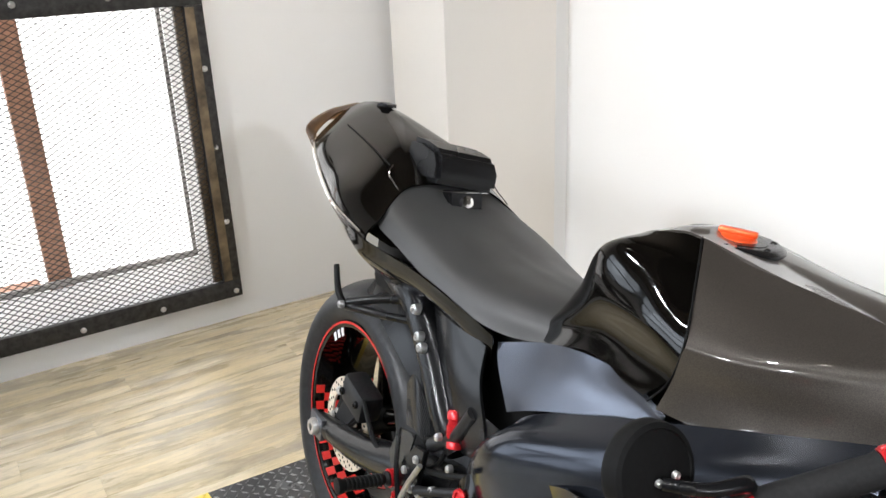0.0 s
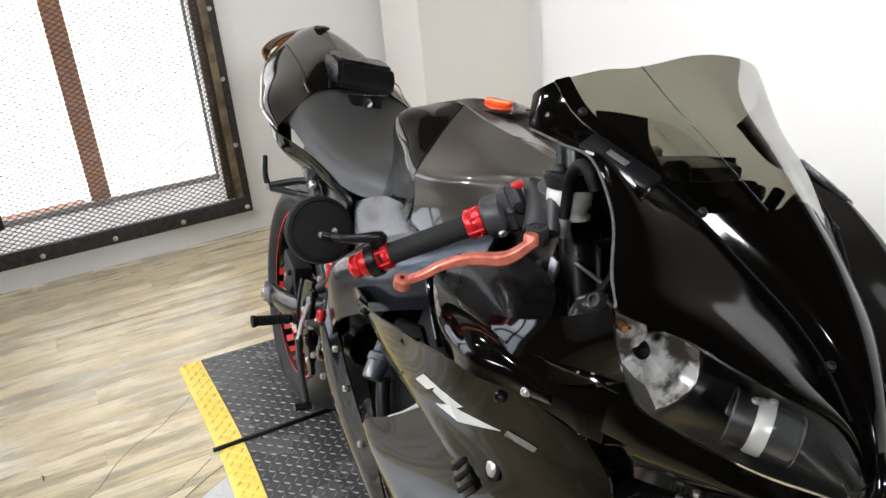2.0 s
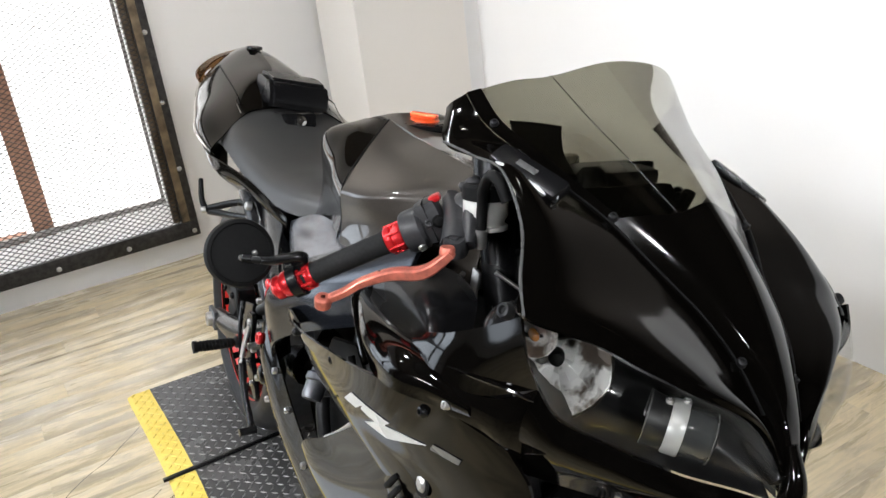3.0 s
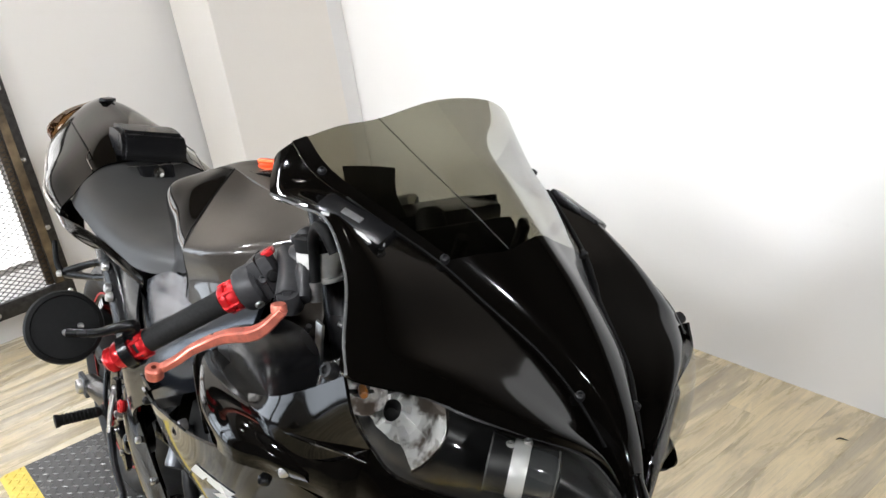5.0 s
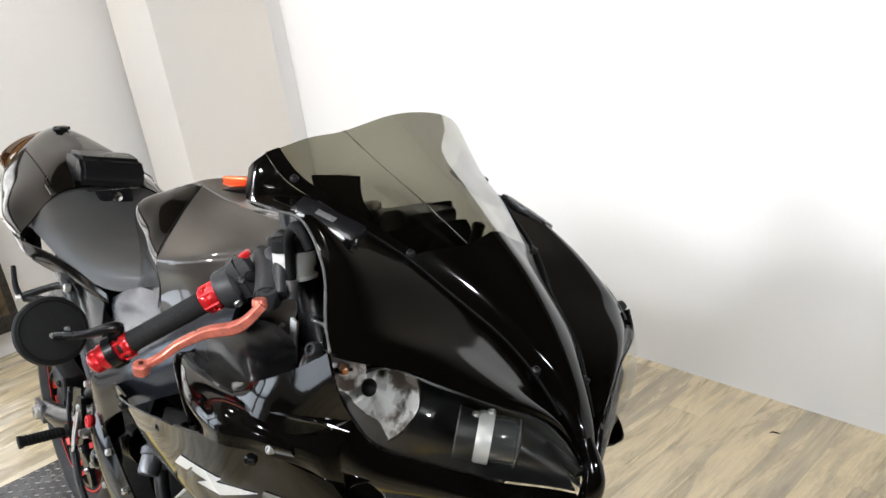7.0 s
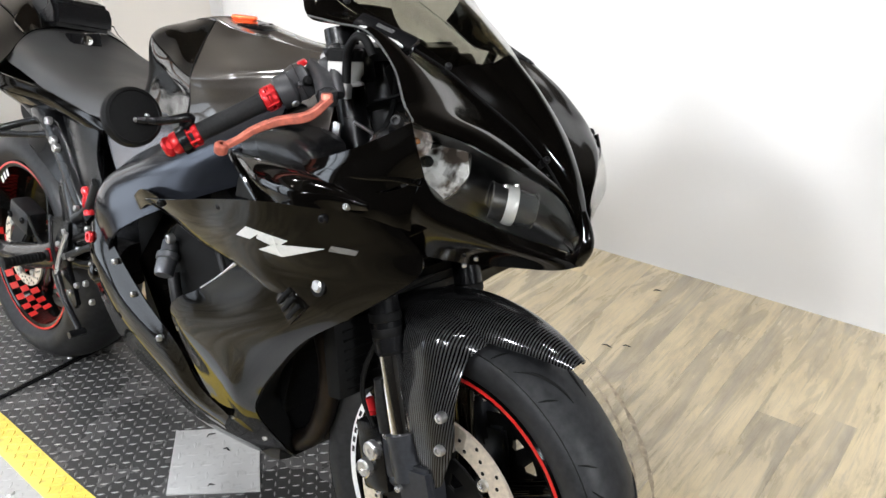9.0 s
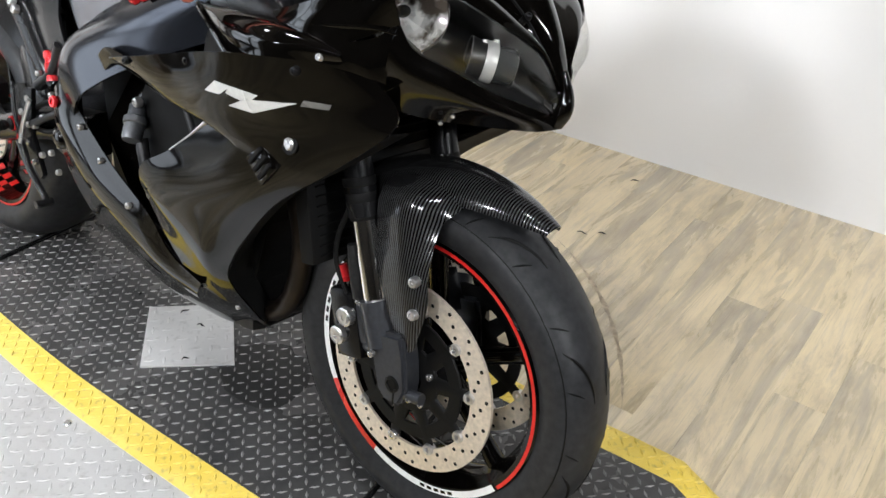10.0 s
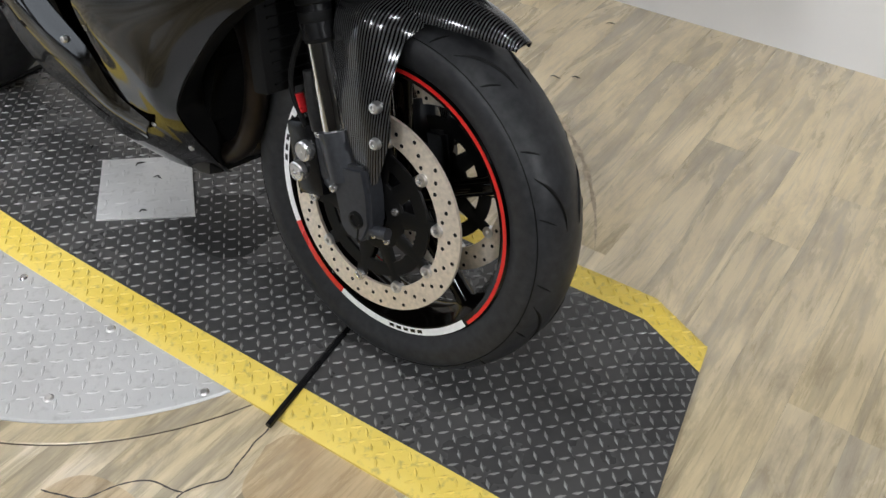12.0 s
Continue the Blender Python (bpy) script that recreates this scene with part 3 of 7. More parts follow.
structure("trim", box((WALL_U + 0.14, -0.93, FLOOR + 0.045), (0.05, 0.12, 0.09), 0.004), STAINWOOD, "low wooden door stop block on the floor", "trim")

# ---------------------------------------------------------------- turntable and mat
HUB = Vector((-0.684, 0.02, 0))
RINGEDGE = worn("dirty_brown_gap", (0.075, 0.055, 0.035), 0.7, 0.0, 0.0, 0.5, 60, 0.1)
table = empty("turntable", pose(HUB.x, HUB.y, FLOOR), "round galvanised tread-plate turntable set in the floor", "turntable")
part("plate", lathe((0, 0, 0), (0, 0, 1), [(0, 0.004), (0.598, 0.004), (0.602, 0.002), (0.602, -0.012), (0, -0.012)], 96), CHECKER, table, sharp=25)
part("rim_ring", lathe((0, 0, 0), (0, 0, 1), [(0.604, 0.0014), (0.639, 0.0014), (0.641, 0.0), (0.641, -0.008), (0.604, -0.008)], 96, True), PLANK, table, "wood-look ring with worn edge", sharp=25)
part("gap_ring", lathe((0, 0, 0), (0, 0, 1), [(0.6415, 0.0007), (0.6438, 0.0007), (0.6438, -0.004), (0.6415, -0.004)], 96, True), RINGEDGE, table, "dark gap round the turntable", sharp=25)


def add_lozenge(bm, x, y, z, turn, length=0.026, width=0.0085, high=0.0016):
    """One raised bar of the tread pattern."""
    c, s = math.cos(turn), math.sin(turn)
    def at(a, b, h):
        return bm.verts.new((x + a * c - b * s, y + a * s + b * c, z + h))
    tip0, tip1, l, r = at(-length / 2, 0, 0), at(length / 2, 0, 0), at(0, width / 2, 0), at(0, -width / 2, 0)
    ridge0, ridge1 = at(-length * 0.28, 0, high), at(length * 0.28, 0, high)
    for face in ((tip0, r, ridge0), (r, ridge1, ridge0), (r, tip1, ridge1), (tip1, l, ridge1), (l, ridge0, ridge1), (l, tip0, ridge0)):
        bm.faces.new(face)


bm = bmesh.new()
pitch = 0.0265
for i in range(-23, 24):
    for j in range(-23, 24):
        x, y = pitch * i, pitch * j
        wy = y + HUB.y
        if math.hypot(x, y) < 0.585 and wy < -0.16:
            add_lozenge(bm, x, y, 0.004, radians(45 if (i + j) % 2 else -45) + radians(3), 0.0235, 0.0068, 0.0014)
part("tread", bm, CHECKER, table, "raised tread bars", kind="stuff", sharp=60)
for bx, by in ((-0.652, -0.303), (-0.41, -0.276), (-0.17, -0.262), (-0.95, -0.335), (-0.36, -0.43)):
    part("bolt", lathe((bx - HUB.x, by - HUB.y, 0.004), (0, 0, 1), [(0, 0.003), (0.006, 0.003), (0.009, 0.0), (0.009, -0.001)], 12), ALU, table)

# the long rubber mat: guide lines for its two edges, wandering a little like the real one
NEAR = [(-1.765, -0.338), (-1.295, -0.303), (-0.74, -0.288), (-0.034, -0.222), (0.228, -0.194), (0.55, -0.160)]
FAR = [(-1.775, 0.268), (-1.30, 0.298), (-0.74, 0.328), (-0.04, 0.366), (0.145, 0.383)]
near = curve_points([(x, y, 0) for x, y in NEAR], 12)
far = curve_points([(x, y, 0) for x, y in FAR], 12) + [Vector((0.230, 0.391, 0)), Vector((0.312, 0.397, 0)), Vector((0.376, 0.371, 0)), Vector((0.438, 0.346, 0))]


def evenly(line, count=66):
    """The same line with points at equal steps along it."""
    steps = [0.0]
    for p, q in zip(line, line[1:]):
        steps.append(steps[-1] + (q - p).length)
    out = []
    for k in range(count + 1):
        want = steps[-1] * k / count
        j = min(max(i for i, s in enumerate(steps) if s <= want + 1e-9), len(line) - 2)
        out.append(line[j].lerp(line[j + 1], (want - steps[j]) / (steps[j + 1] - steps[j])))
    return out


near, far = evenly(near), evenly(far)
STRIP = 0.066


def mat_sheet(a, b, z=0.0, drop_a=0.0, drop_b=0.0):
    """A sheet between two lines with its thickness; the outer lips slope to the floor."""
    bm = bmesh.new()
    rows = []
    n = 8
    for p, q in zip(a, b):
        row = []
        for k in range(n + 1):
            t = k / n
            v = p.lerp(q, t)
            fall = drop_a * max(0, 1 - t * 4) + drop_b * max(0, 1 - (1 - t) * 4)
            row.append(bm.verts.new((v.x, v.y, z - fall)))
        rows.append(row)
    for r, s in zip(rows, rows[1:]):
        for k in range(n):
            bm.faces.new((r[k], s[k], s[k + 1], r[k + 1]))
    bm.normal_update()
    if bm.faces[:][0].normal.z < 0:
        bmesh.ops.reverse_faces(bm, faces=bm.faces)
    top = list(bm.faces)
    low = {v: bm.verts.new((v.co.x, v.co.y, FLOOR - 0.002)) for v in list(bm.verts)}
    for e in [e for e in bm.edges if len(e.link_faces) == 1]:
        loop = e.link_loops[0]
        u, w = loop.vert, loop.link_loop_next.vert
        bm.faces.new((w, u, low[u], low[w]))
    for v in low.values():
        if not v.link_faces:
            bm.verts.remove(v)
    return bm


mat = empty("floor_mat", pose(0, 0, 0), "long black diamond-tread rubber mat with yellow edge strips", "floor mat")
inner_near = [p + (q - p).normalized() * STRIP for p, q in zip(near, far)]
inner_far = [q + (p - q).normalized() * STRIP for p, q in zip(near, far)]
part("mat_body", mat_sheet(inner_near, inner_far), MATBLACK, mat, "black rubber")
part("edge_strip", mat_sheet(near, inner_near, 0.0, 0.006, 0.0), MATYELLOW, mat, "yellow safety edge")
part("edge_strip", mat_sheet(inner_far, far, 0.0, 0.0, 0.006), MATYELLOW, mat, "yellow safety edge")
for name, lo, hi, colour in (("tread", inner_near, inner_far, MATTREAD), ("edge_tread", near, inner_near, MATYELLOW), ("edge_tread", inner_far, far, MATYELLOW)):
    bm = bmesh.new()
    cols = 22 if name == "tread" else 3
    spots = 112
    for i in range(spots):
        for j in range(cols):
            f = (i + 0.5) / spots * (len(lo) - 1)
            k = min(int(f), len(lo) - 2)
            p, q = lo[k].lerp(lo[k + 1], f - k), hi[k].lerp(hi[k + 1], f - k)
            v = p.lerp(q, (j + 0.5) / cols if name == "tread" else 0.25 + 0.27 * j)
            add_lozenge(bm, v.x, v.y, 0.0, radians(45 if (i + j) % 2 else -45) + radians(3), 0.0195, 0.0062, 0.0022)
    part(name, bm, colour, mat, "raised diamond tread", kind="stuff", sharp=60)
# joints between the three lengths of mat, with the dark strip that lies in them
for (x0, y0), (x1, y1) in (((-1.293, -0.315), (-1.322, 0.31)), ((-0.030, -0.245), (-0.150, 0.37))):
    thing("joint_strip", tube([(x0, y0, 0.003), ((x0 * 2 + x1) / 3, (y0 * 2 + y1) / 3, 0.0035), (x1, y1, 0.003)], 0.0062, 8, 6), SATIN, "thin dark joint strip across the rubber mat", "strip", "mat joints")
# grey tread-plate patch lying on the mat under the engine
bm = bmesh.new()
quad = [(-0.839, 0.002), (-0.675, -0.125), (-0.53, 0.01), (-0.70, 0.135)]
lower = [bm.verts.new((x, y, 0.0005)) for x, y in quad]
higher = [bm.verts.new((x, y, 0.0045)) for x, y in quad]
bm.faces.new(higher)
for k in range(4):
    bm.faces.new((lower[k], lower[(k + 1) % 4], higher[(k + 1) % 4], higher[k]))
bmesh.ops.recalc_face_normals(bm, faces=bm.faces)
patch = thing("tread_plate", bm, CHECKER, "small square galvanised tread plate lying on the mat", "plate")
bm = bmesh.new()
for i in range(6):
    for j in range(6):
        s, t = (i + 0.5) / 6, (j + 0.5) / 6
        a, b, c, d = (Vector(q) for q in quad)
        v = a.lerp(b, s).lerp(d.lerp(c, s), t)
        add_lozenge(bm, v.x, v.y, 0.0045, radians(-38 + (90 if (i + j) % 2 else 0)), 0.026, 0.008, 0.0012)
part("tread", bm, CHECKER, patch, "raised tread bars", kind="stuff", sharp=60)

# dark wet stain on the mat beside the plate, and crumbs of dirt
WET = make_dirty("wet_black_rubber", (0.020, 0.020, 0.020), (0.042, 0.041, 0.040), 0.22, 0.0, 0.0)
bm = bmesh.new()
rng = random.Random(3)
ring = [bm.verts.new((-0.462 + (0.098 + 0.016 * rng.random()) * math.cos(a), 0.036 + (0.078 + 0.020 * rng.random()) * math.sin(a), 0.0008)) for a in (2 * math.pi * k / 28 for k in range(28))]
bm.faces.new(ring)
thing("wet_stain", bm, WET, "dark wet stain on the black rubber mat", "stain", kind="structure")
for x, y, turn, long in ((-0.919, 0.008, 0.4, 0.030), (-0.905, 0.014, -0.7, 0.018), (-0.690, 0.037, 0.2, 0.020), (-0.759, 0.045, 1.2, 0.022), (-0.22, 0.972, 0.3, 0.022), (-0.262, 0.94, 0.1, 0.030), (-0.298, 1.28, 0.5, 0.026), (-1.42, -0.72, 0.2, 0.03), (-0.62, -0.05, 0.9, 0.016)):
    high = 0.0055 if -0.80 < x < -0.55 and abs(y) < 0.13 else 0.003 if abs(y) < 0.3 else FLOOR + 0.0015
    bm = tube([(-long / 2, 0, 0), (-long * 0.2, 0.006, 0.001), (long * 0.15, 0.003, 0.0015), (long / 2, 0.003, 0)], [0.0006, 0.0016, 0.0018, 0.0004], 6, 3)
    thing("dirt_crumb", bm, MATTE, "small dark curled crumb of dirt", "crumb", "dirt crumbs", matrix=pose(x, y, high, 0, 0, math.degrees(turn)))

# faint ring worn into the floor round the turntable
SCUFF = worn("brown_scuff", (0.38, 0.30, 0.195), 0.4, 0.0, 0.0, 0.5, 60, 0.1)
for radius, wide in ((0.905, 0.004), (0.938, 0.007)):
    bm = bmesh.new()
    last = None
    for k in range(41):
        a = radians(26 + 40 * k / 40)
        half = wide * (0.35 + 0.65 * abs(math.sin(0.55 * k + radius * 9))) * math.sin(math.pi * (k + 0.5) / 41)
        row = [bm.verts.new((HUB.x + (radius + d) * math.cos(a), HUB.y + (radius + d) * math.sin(a), FLOOR + 0.0003)) for d in (half, -half)]
        if last:
            bm.faces.new((last[0], last[1], row[1], row[0]))
        last = row
    bmesh.ops.recalc_face_normals(bm, faces=bm.faces)
    thing("floor_scuff", bm, SCUFF, "brown curved scuff worn into the floor", "scuff", kind="structure")
# rust-brown patches in the floor covering beside the turntable
for spots in ([(-0.217, -0.543), (-0.21, -0.5), (-0.183, -0.47), (-0.138, -0.455), (-0.084, -0.459), (-0.115, -0.552)], [(-0.015, -0.267), (0.004, -0.225), (0.082, -0.203), (0.17, -0.196), (0.22, -0.227), (0.143, -0.312), (0.025, -0.348)]):
    bm = bmesh.new()
    bm.faces.new([bm.verts.new((x, y, FLOOR + 0.0002)) for x, y, z in curve_points([(x, y, 0) for x, y in spots + spots[:1]], 6)[:-1]])
    bmesh.ops.recalc_face_normals(bm, faces=bm.faces)
    for f in bm.faces:
        if f.normal.z < 0:
            f.normal_flip()
    thing("floor_patch", bm, RUSTY, "rust-stained patch of wood-look vinyl floor", "patch", kind="structure")

# worn seams cut into the floor covering round the turntable
for pts in (((-1.60, -0.33), (-1.50, -0.42), (-1.42, -0.52), (-1.30, -0.60), (-1.24, -0.68), (-1.16, -0.80)), ((-1.285, -0.325), (-1.25, -0.36), (-1.20, -0.42), (-1.17, -0.50), (-1.10, -0.60)),
            ((-0.036, -0.24), (-0.030, -0.29), (-0.020, -0.345), (-0.05, -0.40), (-0.03, -0.46)), ((-0.05, -0.40), (-0.12, -0.43), (-0.16, -0.50), (-0.22, -0.53))):
    bm = bmesh.new()
    path = curve_points([(x, y, 0) for x, y in pts], 8)
    last = None
    for k, p in enumerate(path):
        wide = 0.0006 + 0.0011 * abs(math.sin(1.7 * k)) * (1 if 0 < k < len(path) - 1 else 0.2)
        way = (path[min(k + 1, len(path) - 1)] - path[max(k - 1, 0)]).normalized()
        side = Vector((-way.y, way.x, 0)) * wide
        jig = 0.0012 * math.sin(0.9 * k) * Vector((-way.y, way.x, 0))
        row = [bm.verts.new((*(p + side + jig).xy, FLOOR + 0.0003)), bm.verts.new((*(p - side + jig).xy, FLOOR + 0.0003))]
        if last:
            f = bm.faces.new((last[0], last[1], row[1], row[0]))
        last = row
    bmesh.ops.recalc_face_normals(bm, faces=bm.faces)
    thing("floor_seam", bm, SEAM, "dark worn seam in the floor covering", "seam", kind="structure")


def fairing_w(rows, x, z, side):
    """Width of the side fairing at a length and height, from its finely divided guide lines."""
    lines = [curve_points([at(*p, side) for p in row], 8) for row in rows]
    grid = [v for column in zip(*lines) for v in curve_points(column, 8)]
    near = sorted((((v.x - x) ** 2 + (v.z - z) ** 2), abs(v.y)) for v in grid)[:6]
    total = sum(w / (d + 1e-7) for d, w in near)
    return total / sum(1 / (d + 1e-7) for d, w in near)


AMBER = worn("amber_bulb", (0.45, 0.17, 0.04), 0.2, 0.0, 0.3, 0.1, 60, 0.0)
PROJ = worn("projector_glass", (0.040, 0.042, 0.043), 0.08, 0.0, 0.6, 0.1, 60, 0.0)
RESV = worn("grey_reservoir_plastic", (0.62, 0.61, 0.58), 0.4, 0.0, 0.1, 0.12, 60, 0.0)
GREYEDGE = worn("pale_grey_edge", (0.13, 0.13, 0.13), 0.26, 0.4, 0.0, 0.2, 120, 0.02)
HOUSING = worn("dark_grey_lamp_plastic", (0.014, 0.014, 0.0145), 0.38, 0.1, 0.0, 0.2, 120, 0.03)
HEADER = worn("heat_tinted_steel", (0.022, 0.016, 0.012), 0.35, 0.8, 0.0, 0.4, 25, 0.05)
SPAR = worn("dark_anodised_frame", (0.036, 0.040, 0.050), 0.15, 0.8, 0.0, 0.03, 220, 0.0)
FRAMEDARK = worn("dark_grey_aluminium", (0.12, 0.125, 0.135), 0.35, 0.7, 0.0, 0.15, 160, 0.05)


def make_bowl():
    """Faceted reflector metal, mottled light and dark in place of its reflections."""
    m = material("lamp_bowl_metal", (0.8, 0.79, 0.78), 0.3, 0.3)
    g = Graph(m)
    patch = g.noise(g.coords(), 34.0, 3, 0.6)
    g.colour(g.ramp(patch, (0.40, (0.16, 0.13, 0.11)), (0.47, (0.62, 0.60, 0.58)), (0.56, (0.86, 0.855, 0.85))))
    g.rough(g.grey(patch, 0.15, 0.4))
    return m


BOWL = make_bowl()

FORGED = worn("dark_blue_grey_casting", (0.030, 0.032, 0.037), 0.42, 0.2, 0.0, 0.2, 150, 0.08)
COLLAR = worn("silver_lamp_collar", (0.60, 0.60, 0.59), 0.35, 0.3, 0.2, 0.12, 60, 0.03)

# ---------------------------------------------------------------- the motorcycle
# x forwards from the front axle, w outwards from the middle plane, z up along the leaning bike
bike = empty("motorcycle", pose(0, 0.012, -0.004, -11.5, 0, 0.6), "gloss black sport motorcycle with red details leaning on its side stand", "motorcycle")
SIDES = (1, -1)
FA, RA = Vector((0, 0, 0.298)), Vector((-1.397, 0, 0.312))


# ---- wheels
def tyre_profile(radius, rim, half):
    out = []
    for k in range(15):
        a = radians(-78 + 156 * k / 14)
        out.append((radius - half * 0.62 + half * 0.62 * math.cos(a) , half * 1.02 * math.sin(a)))
    lower = [(rim + 0.022, half * 1.0), (rim + 0.004, half * 0.80), (rim - 0.006, half * 0.74)]
    return [(r, -h) for r, h in lower[::-1]] + out + lower


def wheel(name, axle, radius, half, spokes, label):
    rim = 0.2165
    hw = half * 0.80
    rp = [(rim + 0.004, -hw), (rim - 0.001, -hw - 0.004), (rim - 0.012, -hw - 0.001), (rim - 0.022, -hw * 0.55), (rim - 0.030, -hw * 0.25), (rim - 0.030, hw * 0.25), (rim - 0.022, hw * 0.55),
          (rim - 0.012, hw + 0.001), (rim - 0.001, hw + 0.004), (rim + 0.004, hw), (rim - 0.005, hw * 0.6), (rim - 0.012, 0), (rim - 0.005, -hw * 0.6)]
    w = part(name, lathe(axle, (0, 1, 0), rp, 72, True), GLOSS, bike, label, sharp=50)
    part("tyre", lathe(axle, (0, 1, 0), tyre_profile(radius, rim, half), 84), RUBBER, w, "worn sport tyre", sharp=55)
    bm = lathe(axle, (0, 1, 0), [(0.018, -half * 0.9), (0.034, -half * 0.9), (0.042, -half * 0.6), (0.034, -half * 0.3), (0.034, half * 0.3), (0.042, half * 0.6), (0.034, half * 0.9), (0.018, half * 0.9)], 32, True)
    part("hub", bm, SATIN, w)
    for k in range(spokes):
        a = 2 * math.pi * k / spokes + 0.5
        line = [axle + Vector((math.cos(a) * r, 0, math.sin(a) * r)) for r in (0.036, 0.11, rim - 0.024)]
        part("spoke", tube(line, [0.020, 0.0145, 0.016], 10, 4), GLOSS, w)
    return w, rim, hw


def arc_tape(axle, rim0, rim1, y, a0, a1, proud, n=None):
    """A curved strip of tape on the rim flange."""
    bm = bmesh.new()
    n = n or max(3, int(abs(a1 - a0) / 3))
    last = None
    for k in range(n + 1):
        a = radians(a0 + (a1 - a0) * k / n)
        q = []
        for r, d in ((rim0, 0), (rim0, proud), (rim1, proud), (rim1, 0)):
            q.append(bm.verts.new((axle.x + r * math.cos(a), y + math.copysign(d, y), axle.z + r * math.sin(a))))
        if last:
            for j in range(4):
                bm.faces.new((last[j], last[(j + 1) % 4], q[(j + 1) % 4], q[j]))
        else:
            bm.faces.new(q)
        last = q
    bm.faces.new(last[::-1])
    bmesh.ops.recalc_face_normals(bm, faces=bm.faces)
    return bm


front, rim, hw = wheel("front_wheel", FA, 0.292, 0.060, 5, "black front wheel with red and white rim tape")
for side in SIDES:
    y = -side * (hw + 0.0045)
    for a0, a1, colour in ((-35, 98, STRIPE_RED), (98, 118, STRIPE_RED), (148, 212, STRIPE_WHITE), (212, 250, STRIPE_RED), (250, 323, STRIPE_WHITE)):
        width = 0.0046 if colour is STRIPE_RED and a0 < 98 else 0.0105
        part("rim_tape", arc_tape(FA, rim - width, rim + 0.001, y, a0, a1, 0.0006), colour, front, "red rim tape" if colour is STRIPE_RED else "white rim tape")
    for k in range(5):
        part("tape_mark", arc_tape(FA, rim - 0.008, rim - 0.0025, y - side * 0.0006, 279 + 4 * k, 281.6 + 4 * k, 0.0004, 2), SATIN, front, "plain dark mark on the tape")
        part("tape_mark", arc_tape(FA, rim - 0.008, rim - 0.0025, y - side * 0.0006, 160 + 5 * k, 163 + 5 * k, 0.0004, 2), SATIN, front)
# curved grooves of the front tread
for side in SIDES:
    for k in range(9):
        a = radians(40 * k + 12)
        pts = []
        for s in range(5):
            t = s / 4
            ang = a + 0.05 + 0.30 * t
            lat = (0.016 + 0.034 * t * t) * 1.0
            r = 0.292 - 0.0372 + 0.0372 * math.sqrt(max(0.0, 1 - (lat / 0.0612) ** 2)) - 0.0006
            pts.append(FA + Vector((r * math.cos(ang), -side * lat, r * math.sin(ang))))
        part("tread_groove", tube(pts, [0.0008, 0.0026, 0.0030, 0.0026, 0.0008], 6, 4), MATTE, front)
        # short sipes across the shoulder, two to each groove
        for turn in (0.10, 0.44):
            pts = []
            for s in range(4):
                lat = 0.034 + 0.0195 * s / 3
                ang = a + turn + 0.05 * s / 3
                r = 0.292 - 0.0372 + 0.0372 * math.sqrt(1 - (lat / 0.0612) ** 2) - 0.0004
                pts.append(FA + Vector((r * math.cos(ang), -side * lat, r * math.sin(ang))))
            part("tread_groove", tube(pts, [0.0006, 0.0014, 0.0016, 0.0007], 6, 3), MATTE, front)
    # edge where the scrubbed tread ends
    lat = 0.0565
    r = 0.292 - 0.0372 + 0.0372 * math.sqrt(1 - (lat / 0.0612) ** 2)
    part("wear_edge", tube([FA + Vector((r * math.cos(radians(5 * k)), -side * lat, r * math.sin(radians(5 * k)))) for k in range(73)], 0.0010, 5, 1), MATTE, front, "dark edge of the scrubbed tread")


